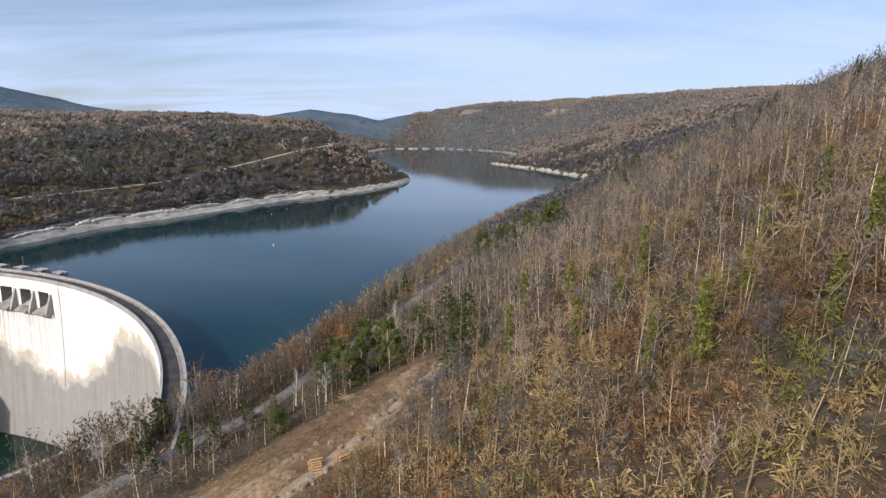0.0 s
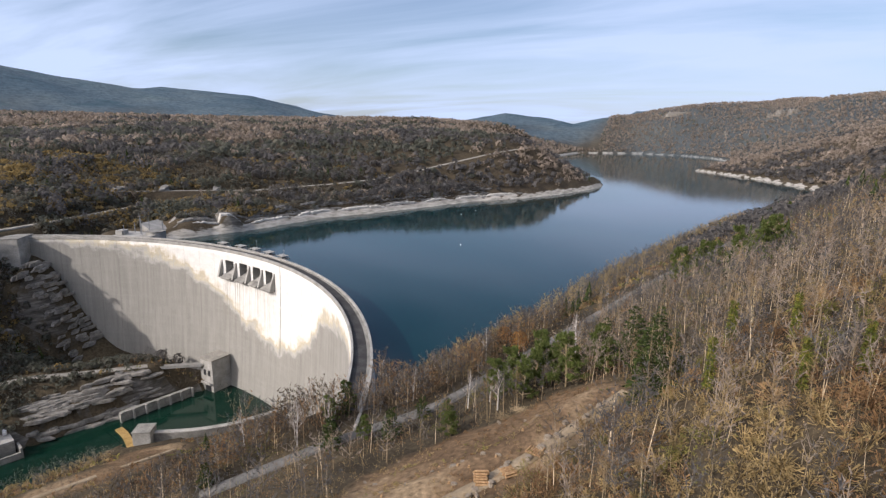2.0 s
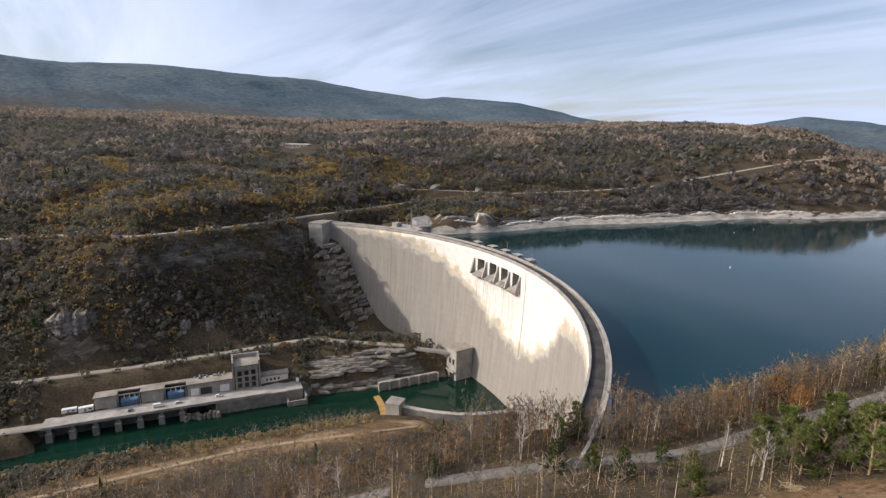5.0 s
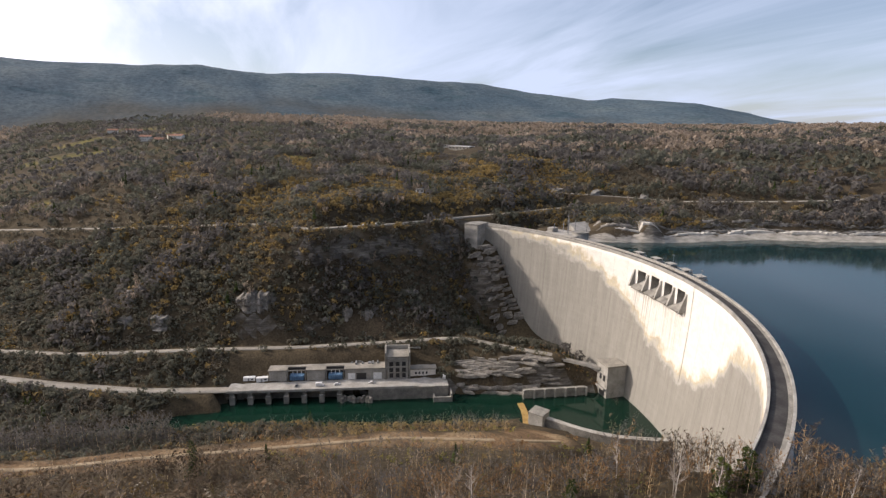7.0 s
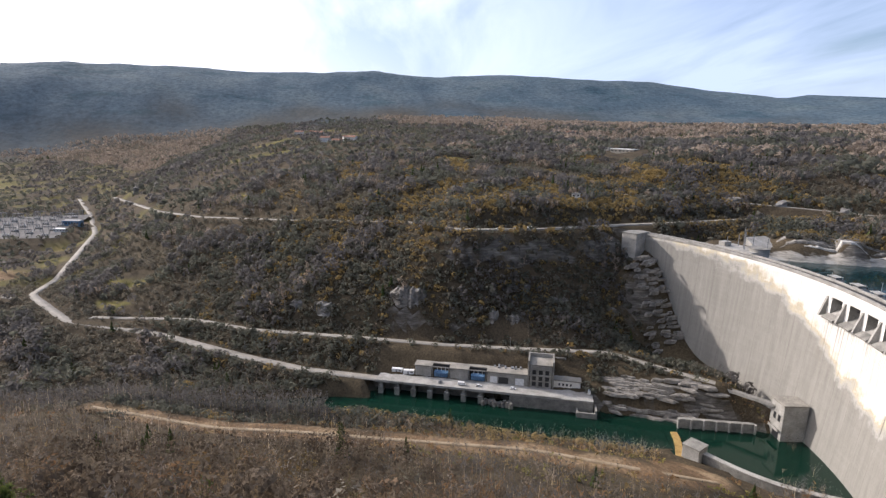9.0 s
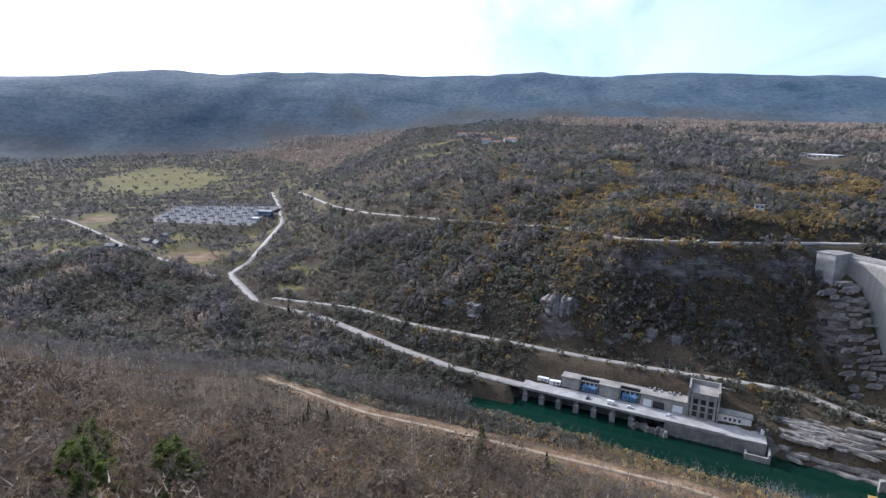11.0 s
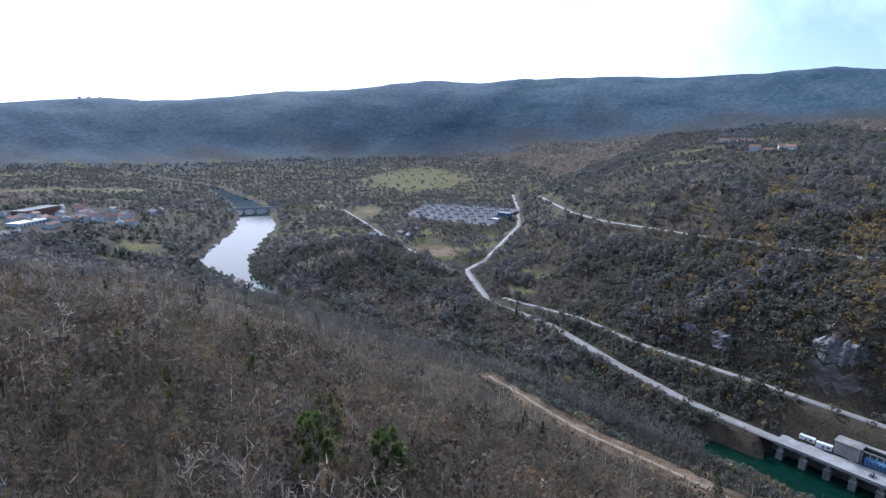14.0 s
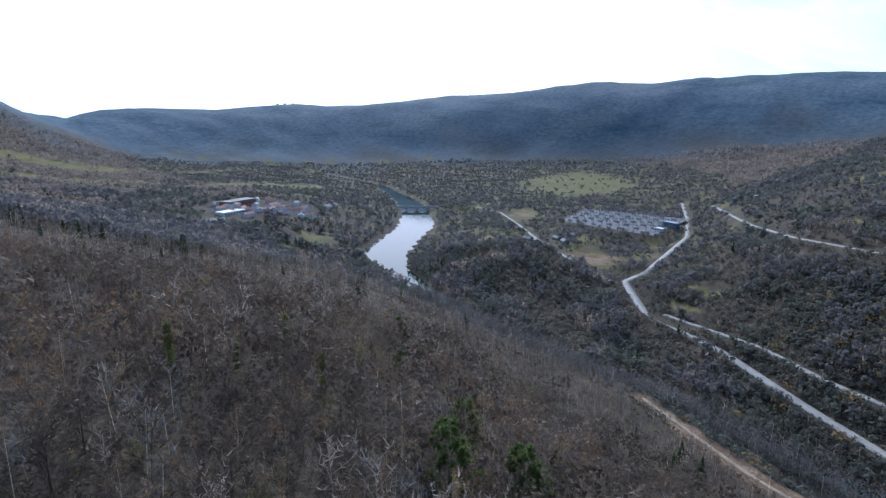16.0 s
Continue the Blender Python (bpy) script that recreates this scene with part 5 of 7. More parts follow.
# ---- single trees ----
def tube(bm, p, q, r0, r1, n=5):
    d = (q - p)
    if d.length < 1e-6:
        return
    d.normalize()
    a = d.orthogonal().normalized()
    b = d.cross(a)
    rings = []
    for c, r in ((p, r0), (q, r1)):
        rings.append([bm.verts.new(c + (a * math.cos(6.2832 * i / n) + b * math.sin(6.2832 * i / n)) * r) for i in range(n)])
    for i in range(n):
        bm.faces.new((rings[0][i], rings[0][(i + 1) % n], rings[1][(i + 1) % n], rings[1][i]))


def join(a, b):
    """The stem and the limbs that grow from it, as one mesh."""
    me = bpy.data.meshes.new("limb")
    b.to_mesh(me); b.free()
    a.from_mesh(me)
    bpy.data.meshes.remove(me)
    return a


def blade(bm, p, q, w, r):
    s = Vector((r.gauss(0, 1), r.gauss(0, 1), r.gauss(0, 1))).normalized() * w
    bm.faces.new((bm.verts.new(p - s), bm.verts.new(p + s), bm.verts.new(q)))


def stem_line(r, h, wander, n=7, lean=0.04):
    pts = [Vector((0, 0, -0.5))]
    off = Vector((r.gauss(0, lean), r.gauss(0, lean), 0))
    for i in range(1, n + 1):
        off += Vector((r.gauss(0, wander), r.gauss(0, wander), 0))
        pts.append(Vector((off.x * h * i / n, off.y * h * i / n, h * i / n)))
    return pts


def bare_tree(name, seed, h, material, label, limbs=16, spread=0.26, first=0.35, thick=0.011, twigs=11, forks=5):
    r = random.Random(seed)
    ob = thing(name, label, "tree", group="single leafless trees")
    line = stem_line(r, h, 0.012)
    bm, bb = bmesh.new(), bmesh.new()
    n = len(line) - 1
    for i in range(n):
        tube(bm, line[i], line[i + 1], h * thick * (1 - 0.85 * i / n), h * thick * (1 - 0.85 * (i + 1) / n), 6)
    bt = bmesh.new()
    for k in range(limbs):
        f = first + (0.97 - first) * (k + r.random()) / limbs
        i = min(int(f * n), n - 1)
        p = line[i].lerp(line[i + 1], f * n - i)
        a = r.uniform(0, 6.283)
        ln = h * spread * (1.15 - f) * r.uniform(0.8, 1.5)
        d = Vector((math.cos(a), math.sin(a), r.uniform(0.5, 1.6))).normalized()
        m = p + d * ln * 0.5
        d2 = (d + Vector((r.gauss(0, .25), r.gauss(0, .25), 0.45))).normalized()
        q = m + d2 * ln * 0.6
        w = h * thick * 0.42 * (1.1 - f)
        tube(bb, p, m, w, w * 0.65, 4)
        tube(bb, m, q, w * 0.65, w * 0.25, 3)
        for j in range(forks):
            g = r.uniform(0.25, 1.0)
            s = p.lerp(m, g * 2) if g < 0.5 else m.lerp(q, g * 2 - 1)
            e = s + (d2 + Vector((r.gauss(0, .6), r.gauss(0, .6), r.uniform(0, .6)))).normalized() * ln * r.uniform(0.3, 0.6)
            tube(bb, s, e, w * 0.35, w * 0.1, 3)
            for _ in range(twigs // 2):
                g2 = r.uniform(0.2, 1)
                s2 = s.lerp(e, g2)
                blade(bt, s2, s2 + (e - s).normalized() * ln * 0.2 + Vector((r.gauss(0, 1), r.gauss(0, 1), r.gauss(0.3, .7))) * ln * 0.17, 0.02 + h * 0.0012, r)
        for _ in range(twigs):
            s2 = m.lerp(q, r.random())
            blade(bt, s2, s2 + Vector((r.gauss(0, 1), r.gauss(0, 1), r.gauss(.4, .8))) * ln * 0.2, 0.02 + h * 0.0012, r)
    part("trunk", join(bm, bb), material, ob)
    part("crown", bt, M_BIRCHTWIG if material == M_BIRCH else M_TWIG, ob)
    return ob


def conifer(name, seed, h, label, needles, spread=0.2, low=0.08, tiers=17, airy=1.0):
    """A stem with whorls of drooping boughs, each a comb of needle sprays."""
    r = random.Random(seed)
    ob = thing(name, label, "tree", group="single conifers")
    line = stem_line(r, h, 0.005, lean=0.015)
    bm, bl, bc = bmesh.new(), bmesh.new(), bmesh.new()
    n = len(line) - 1
    for i in range(n):
        tube(bm, line[i], line[i + 1], h * 0.013 * (1 - 0.9 * i / n), h * 0.013 * (1 - 0.9 * (i + 1) / n), 6)
    for k in range(tiers):
        f = low + (0.98 - low) * k / tiers
        i = min(int(f * n), n - 1)
        p = line[i].lerp(line[i + 1], f * n - i)
        for j in range(r.randint(5, 7)):
            a = r.uniform(0, 6.283)
            ln = h * spread * (1.02 - f) ** 0.8 * r.uniform(0.6, 1.2) + 0.25
            d = Vector((math.cos(a), math.sin(a), r.uniform(-0.25, 0.3)))
            q = p + d * ln
            tube(bl, p, q, 0.03, 0.01, 3)
            for t in range(int(9 * airy)):
                s = p.lerp(q, r.uniform(0.25, 1.05))
                e = s + (d * 0.6 + Vector((r.gauss(0, .6), r.gauss(0, .6), r.gauss(-.05, .3)))) * (0.3 + 0.28 * ln)
                blade(bc, e, s, 0.16 + 0.075 * ln, r)
    part("trunk", join(bm, bl), M_BARK, ob)
    part("crown", bc, needles, ob)
    return ob


def pine(name, seed, h, label):
    """A round-topped pine: open limbs carrying tufts of needles."""
    r = random.Random(seed)
    ob = thing(name, label, "tree", group="single conifers")
    line = stem_line(r, h, 0.012)
    bm, bl, bc = bmesh.new(), bmesh.new(), bmesh.new()
    n = len(line) - 1
    for i in range(n):
        tube(bm, line[i], line[i + 1], h * 0.016 * (1 - 0.8 * i / n), h * 0.016 * (1 - 0.8 * (i + 1) / n), 6)
    for k in range(30):
        f = 0.06 + 0.92 * k / 30
        i = min(int(f * n), n - 1)
        p = line[i].lerp(line[i + 1], f * n - i)
        a = r.uniform(0, 6.283)
        ln = h * 0.36 * (1.12 - f) ** 0.7 * r.uniform(0.7, 1.2)
        q = p + Vector((math.cos(a), math.sin(a), r.uniform(0.1, 0.6))) * ln
        tube(bl, p, q, 0.05, 0.02, 4)
        for t in range(8):
            c = p.lerp(q, r.uniform(0.45, 1.05)) + Vector((r.gauss(0, .25), r.gauss(0, .25), r.gauss(.1, .2)))
            for _ in range(20):
                v = Vector((r.gauss(0, 1), r.gauss(0, 1), r.gauss(0.35, .8))).normalized()
                blade(bc, c, c + v * 0.8 * h / 11, 0.14, r)
    part("trunk", join(bm, bl), M_BARK, ob)
    part("crown", bc, M_PINE, ob)
    return ob


def leafy(name, seed, h, material, label, column=False):
    """A tree that keeps dead leaves, or a stem wrapped in ivy."""
    r = random.Random(seed)
    ob = bare_tree(name, seed, h, M_BARK, label, 12, 0.28, 0.3 if not column else 0.6, forks=3)
    bc = bmesh.new()
    for k in range(900):
        if column:
            f = r.uniform(0.08, 0.78)
            a, rr = r.uniform(0, 6.283), h * r.uniform(0.02, 0.085) * (1.1 - f * 0.6)
        else:
            f = r.uniform(0.35, 1.0)
            a, rr = r.uniform(0, 6.283), h * 0.30 * math.sqrt(r.random()) * math.sqrt(max(0.05, 1 - ((f - 0.62) / 0.42) ** 2))
        c = Vector((math.cos(a) * rr, math.sin(a) * rr, f * h))
        v = Vector((r.gauss(0, 1), r.gauss(0, 1), r.gauss(0, .8))).normalized()
        blade(bc, c, c + v * 0.42, 0.15, r)
    part("foliage", bc, material, ob)
    return ob


def plant(proto, places, scale=(0.85, 1.15), seed=1):
    """The first place takes the tree itself, the others copies."""
    r = random.Random(seed)
    for i, (x, y) in enumerate(places):
        z = ground_at(x, y)
        s = r.uniform(*scale)
        m = pose(x, y, z, 0, 0, r.uniform(0, 360))
        if i == 0:
            proto.matrix_world = m
        else:
            c = copy_thing(proto, m)
            c.scale = (s, s, s)


BARE = "leafless grey-barked tree on the wooded slope"
plant(bare_tree("birch", 11, 12.5, M_BIRCH, "slender white-barked leafless birch beside the gravel road", 18, 0.2, 0.25, 0.016),
      [(-87, 160), (-76, 178), (-92, 150), (-52, 186), (-47, 150), (-72, 160), (-35, 139), (-19, 174), (-88, 121), (-79, 144), (-106, 128), (-120, 83), (-100, 141), (-93, 147), (-109, 131), (-113, 117), (-84, 167), (-72, 186), (-61, 206)], seed=2)
plant(bare_tree("birch", 12, 11.0, M_BIRCH, "slender white-barked leafless birch beside the gravel road", 16, 0.22, 0.28, 0.0165),
      [(-40, 149), (-83, 129), (-104, 118), (-62, 172), (-34, 196), (-120, 72), (-132, 48), (-96, 140), (-82, 192 - 40), (-24, 212), (-90, 123), (-66, 152), (-88, 158), (-97, 134), (-117, 106), (-124, 96), (-52, 222), (-80, 176), (-103, 146), (-190, 70), (-178, 100), (-172, 116), (-204, 60)], seed=3)
plant(conifer("spruce", 21, 20.5, "tall dark green spruce at the edge of the clearing", M_SPRUCE, 0.25), [(2, 127), (7, 136), (-9, 158), (-2, 149), (4, 144)], (0.6, 0.9), 4)
plant(conifer("young_spruce", 22, 8.5, "young dark green spruce on the bank", M_SPRUCE, 0.24, 0.04, 13),
      [(-281, 15), (-63, 130), (-78, 123), (-102, 101), (-83, 140), (-243, 16), (-145, -59), (-177, -54), (-59, 143), (-128, -304), (-139, -296), (-142, -378), (-91, -420), (-120, -400), (-161, -386), (-103, -555), (-170, -556), (-186, -560), (-200, -556), (-176, -570), (-150, -395)], (0.8, 1.3), 5)
plant(pine("pine", 31, 12.5, "green long-needled pine among bare trees"),
      [(-29, 143), (-33, 149), (-11, 156), (-91, -45), (-103, -37), (-27, 150), (-18, 146), (22, 264), (29, 277), (36, 262), (40, 240), (46, 248), (-110, -60), (14, 255), (-38, 148), (-26, 156)], (0.95, 1.35), 6)
plant(pine("pine", 32, 10.0, "green long-needled pine among bare trees"),
      [(-8, 149), (-36, 155), (104, 473), (112, 460), (125, 420), (120, 440), (98, 485), (-70, 128), (-158, -20), (-130, -110), (-160, -150), (134, 415), (-50, 140), (-85, 133), (-45, 128)], (0.7, 1.2), 7)
plant(leafy("oak", 41, 11.0, M_RUSSET, "oak still holding orange-brown dead leaves"), [(-40, 186), (-47, 192)], (0.9, 1.0), 8)
plant(leafy("ivy_tree", 42, 11.0, M_IVY, "leafless tree with its stem wrapped in green ivy", True),
      [(29, 76), (23, 97), (30, 96), (33, 69), (17, 127), (-90, -89), (-70, -89), (-96, -120), (44, 80), (-60, -100), (12, 110), (-106, -97), (52, 92), (38, 108), (58, 76), (26, 118), (46, 64), (66, 100)], (1.0, 1.5), 9)


def grove():
    """Single bare trees on the near slope, four shapes in turn."""
    protos = [bare_tree("bare_tree", 50 + i, hh, M_BARK, BARE, lim, sp, fi, 0.0095) for i, (hh, lim, sp, fi) in enumerate(((13, 14, .22, .42), (11.5, 12, .28, .35), (14.5, 15, .2, .5), (10, 13, .3, .3)))]
    r = random.Random(77)
    spots = [[] for _ in protos]
    cand = []
    while len(cand) < 1500:
        x, y = r.uniform(-150, 120), r.uniform(-200, 210)
        cand.append((x, y))
    xs, ys = np.array([c[0] for c in cand]), np.array([c[1] for c in cand])
    ok, _ = open_ground(xs, ys, 1.0)
    d = np.hypot(xs, ys)
    ok &= (d > 42) & seen_from_path(xs, ys) & (d < 215) & (near_line(xs, ys, BANK_PATH)[0] > 14) & (np.hypot(xs + 30, ys - 75) > 24)
    kept = []
    for x, y in zip(xs[ok], ys[ok]):
        if len(kept) < 230 and all((x - a) ** 2 + (y - b) ** 2 > 20 for a, b in kept):
            kept.append((x, y))
    for i, p in enumerate(kept):
        spots[i % 4].append(p)
    for i, p in enumerate(protos):
        plant(p, spots[i], (0.75, 1.15), 80 + i)


grove()


# ---- works at the dam ----
def along(p, q, w, z0, z1, bm=None, bevel=0.0):
    """A bar of width w from p to q in plan, between two heights."""
    bm = bm or bmesh.new()
    p, q = Vector((p[0], p[1], 0)), Vector((q[0], q[1], 0))
    d = q - p
    m = Matrix.Translation((p + q) / 2 + Vector((0, 0, (z0 + z1) / 2))) @ Matrix.Rotation(math.atan2(d.y, d.x), 4, "Z") @ Matrix.Diagonal((d.length, w, z1 - z0, 1))
    r = bmesh.ops.create_cube(bm, size=1, matrix=m)
    if bevel:
        bmesh.ops.bevel(bm, geom=list({e for v in r["verts"] for e in v.link_edges}), offset=bevel, segments=1, affect="EDGES")
    return bm


def curved_wall(line, w, z0, z1):
    bm = bmesh.new()
    p = dense([(x, y, 0) for x, y in line], 3.0)
    for _ in range(6):
        p[1:-1] = 0.25 * p[:-2] + 0.5 * p[1:-1] + 0.25 * p[2:]
    t = np.gradient(p[:, :2], axis=0)
    t /= np.linalg.norm(t, axis=1)[:, None]
    rings = []
    for (x, y, _), (tx, ty) in zip(p, t):
        rings.append([bm.verts.new((x - ty * s * w / 2, y + tx * s * w / 2, z)) for s, z in ((-1, z0), (1, z0), (1, z1), (-1, z1))])
    for a, b in zip(rings, rings[1:]):
        for k in range(4):
            bm.faces.new((a[k], a[(k + 1) % 4], b[(k + 1) % 4], b[k]))
    bm.faces.new(rings[0]); bm.faces.new(rings[-1][::-1])
    bmesh.ops.recalc_face_normals(bm, faces=bm.faces[:])
    return bm


def rod(p, q, r, n=6, bm=None):
    bm = bm or bmesh.new()
    tube(bm, Vector(p), Vector(q), r, r, n)
    return bm


def build_works():
    # thrust block at the far end of the crest
    b = thing("thrust_block", "massive pale concrete block ending the dam crest", "block", on_arch(120.3, 247, 0), 120.3)
    part("block", boxes((-11, 9, -7, 7, 76, 100.6), bevel=0.4), M_CONCRETE, b)
    part("coping", boxes((-11.4, 9.4, -7.4, 7.4, 100.6, 101.2), bevel=0.1), M_DARKCON, b)
    # outlet tower at the foot
    t = thing("outlet_tower", "square concrete outlet tower standing in the pool", "tower", on_arch(80.2, 236.5, 0), 80.2)
    part("shaft", boxes((-7, 8, -6.5, 6.5, -6, 23.5), bevel=0.15), M_CONCRETE, t, "pale concrete shaft with dark side in shade")
    part("roof", boxes((-7.6, 8, -7.1, 7.1, 23.5, 24.5), bevel=0.12), M_FLATROOF, t)
    for y, z in ((-4, 12), (0.6, 12)):
        part("window", boxes((-7.05, -6.8, y, y + 2.6, z, z + 4.2)), M_DARK, t)
    # flat near-black panel painted in for the shade inside the opening
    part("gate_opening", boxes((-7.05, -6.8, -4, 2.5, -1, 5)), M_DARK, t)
    part("balcony", boxes((-9, -7, -5.5, 4.5, 6.2, 6.9), (-9, -8.7, -5.5, 4.5, 6.9, 8.0)), M_CONCRETE, t)
    # footbridge from the service road
    fb = thing("footbridge", "narrow concrete footbridge to the outlet tower", "bridge")
    part("deck", along((-317, 263), (-287, 283), 3.0, 18.6, 19.6), M_CONCRETE, fb)
    part("railing", along((-316.2, 261.7), (-286.2, 281.7), 0.15, 19.6, 20.7), M_CONCRETE, fb)
    part("railing", along((-317.8, 264.3), (-287.8, 284.3), 0.15, 19.6, 20.7), M_CONCRETE, fb)
    part("abutment", along((-330, 254), (-310, 268), 9.0, 2, 18.6, bevel=0.2), M_DARKCON, fb)
    # guide wall and pier of the stilling pool
    gw = thing("guide_wall", "curved grey concrete guide wall across the pool", "wall")
    part("wall", curved_wall([(-268, 219), (-258, 224), (-244, 232), (-230, 244), (-218, 262), (-207, 284)], 3.0, -5, 5.6), M_DARKCON, gw)
    part("coping", curved_wall([(-268, 219), (-258, 224), (-244, 232), (-230, 244), (-218, 262), (-207, 284)], 3.5, 5.6, 6.2), M_CONCRETE, gw)
    pr = thing("pier", "square concrete pier at the end of the guide wall", "pier", (-269, 217, 0), 28)
    part("body", boxes((-5, 5, -5, 5, -6, 9), bevel=0.15), M_CONCRETE, pr)
    part("cap", boxes((-5.3, 5.3, -5.3, 5.3, 9, 9.7), bevel=0.1), M_DARKCON, pr)
    rb = thing("sill", "rust-brown curved sill between pool and river", "sill")
    part("sill", curved_wall([(-296, 221), (-288, 219), (-279, 214), (-271, 209)], 4.2, -4, 1.2), M_RUST, rb)
    # bank walls of the pool, with a rib every few metres
    bw = thing("pool_wall", "grey ribbed concrete wall along the pool", "wall")
    part("wall", along((-303, 228), (-289, 272), 2.6, -4, 6.5), M_DARKCON, bw)
    for k in range(7):
        f = k / 6
        part("rib", along((-302 + 14 * f, 227.7 + 44 * f), (-300.5 + 14 * f, 227.2 + 44 * f), 1.0, -4, 6.8), M_CONCRETE, bw)
    # kerb wall that climbs from the quay to the footbridge
    kw = thing("bank_wall", "pale concrete kerb wall climbing above the rock shelf", "wall")
    p = dense([(-349, 194, 11.0), (-336, 226, 15.0), (-318, 259, 19.0)], 6)
    for a, b in zip(p, p[1:]):
        part("panel", along(a[:2], b[:2], 0.8, a[2] - 5, a[2] + 0.9), M_CONCRETE, kw)
    # rock ledges beside the pool
    r = random.Random(5)
    for k in range(120):
        f = r.random()
        x, y = -334 + 34 * f + r.uniform(-12, 7), 198 + 58 * f + r.uniform(-8, 6)
        ledge("rock_ledge", x, y, ground_at(x, y) - 0.2, r.uniform(3, 10), r.uniform(1.2, 3.0), r.uniform(0.5, 1.4), 58 + r.uniform(-30, 30), 300 + k, "layered pale limestone ledge by the pool", "rock ledges by the pool")


def ledge(name, x, y, z, a, b, h, turn, seed, label, group="", material=None):
    """A broken slab of bedded rock."""
    r = random.Random(seed)
    bm = bmesh.new()
    n = 9
    rings = []
    for lv, (zz, sc) in enumerate(((-0.8, 1.05), (0.35, 1.0), (0.4, 0.9), (0.92, 0.86), (1.0, 0.7))):
        rings.append([bm.verts.new((math.cos(6.2832 * i / n) * a * sc * (0.8 + 0.3 * random.Random(seed * 31 + i).random()) + r.gauss(0, a * .02),
                                    math.sin(6.2832 * i / n) * b * sc * (0.8 + 0.3 * random.Random(seed * 17 + i).random()) + r.gauss(0, b * .02), zz * h)) for i in range(n)])
    for p, q in zip(rings, rings[1:]):
        for i in range(n):
            bm.faces.new((p[i], p[(i + 1) % n], q[(i + 1) % n], q[i]))
    bm.faces.new(rings[-1])
    me = bpy.data.meshes.new(name)
    bm.to_mesh(me); bm.free()
    me.materials.append(material or M_LEDGE)
    ob = new(name, me)
    ob.matrix_world = pose(x, y, z, 0, 0, turn)
    return tagged(ob, label, "rock", group)


def strata_band(line, off, h, seed, material):
    """One bed of rock along the bank: ragged front, flat top running back into the slope, thinning out at both ends."""
    r = random.Random(seed)
    line = np.asarray(line)
    t = np.gradient(line[:, :2], axis=0)
    t /= np.linalg.norm(t, axis=1)[:, None]
    if math.hypot(line[0][0] - ARCH.x, line[0][1] - ARCH.y) < 285:
        return
    bm = bmesh.new()
    rows = []
    n = len(line) - 1
    for i, (p, d) in enumerate(zip(line, t)):
        for sub in range(2 if i < n else 1):
            q = p[:2] + (line[min(i + 1, n)][:2] - p[:2]) * sub * 0.5
            o = off + r.gauss(0, 0.45)
            x, y = q[0] - d[1] * o, q[1] + d[0] * o
            z = ground_at(x, y)
            tall = h * min(1.0, 0.15 + 4.0 * min(i, n - i) / n) * r.uniform(0.75, 1.15)
            rows.append([bm.verts.new((x - d[1] * b, y + d[0] * b, z + c)) for b, c in ((-0.3, -1.2), (-0.25, tall * 0.45), (0.35, tall * 0.5), (0.45, tall), (4.2, tall + 0.5), (5.0, -1.0))])
    for a, b in zip(rows, rows[1:]):
        for k in range(5):
            bm.faces.new((a[k], b[k], b[k + 1], a[k + 1]))
    bmesh.ops.recalc_face_normals(bm, faces=bm.faces[:])
    me = bpy.data.meshes.new("rock_stratum")
    bm.to_mesh(me); bm.free()
    me.materials.append(material)
    tagged(new("rock_stratum", me), "long bedded limestone stratum above the lake", "rock", "strata above the lake")


def cliff(x, y, w, h, turn, seed, label, group):
    """A bedded rock face that stands out of the slope: blocky front, ragged top, ends running back into the hill."""
    r = random.Random(seed)
    nx, nz = max(8, int(w / 1.3)), max(6, int(h / 0.9))
    bed = [r.uniform(-0.7, 0.9) for _ in range(nz + 1)]
    col = [0.0]
    for i in range(nx):
        col.append(col[-1] * 0.75 + r.gauss(0, 0.8))
    bm = bmesh.new()
    g = {}
    for i in range(nx + 1):
        u = 2.0 * i / nx - 1
        top = h * (1 - 0.45 * abs(u) ** 2.5) + r.gauss(0, 0.06 * h)
        for j in range(nz + 1):
            v = j / nz
            dep = bed[j] * (0.6 + 0.4 * math.sin(i * 0.9 + j)) + col[i] + 3.0 * u * u * w / 16 + v * h * 0.22 + r.gauss(0, 0.22)
            g[i, j] = bm.verts.new((u * w / 2 + r.gauss(0, 0.15), dep, top * v - 1.0))
        g[i, nz + 1] = bm.verts.new((u * w / 2, h * 0.9 + 4, top * 1.02 - 0.6))
    for i in range(nx):
        for j in range(nz + 1):
            bm.faces.new((g[i, j], g[i + 1, j], g[i + 1, j + 1], g[i, j + 1]))
    me = bpy.data.meshes.new("cliff")
    bm.normal_update()
    bm.to_mesh(me); bm.free()
    me.materials.append(M_CLIFF)
    ob = new("cliff", me)
    ob.matrix_world = pose(x, y, ground_at(x, y) - 1.0, 0, 0, turn)
    return tagged(ob, label, "rock", group)


build_works()


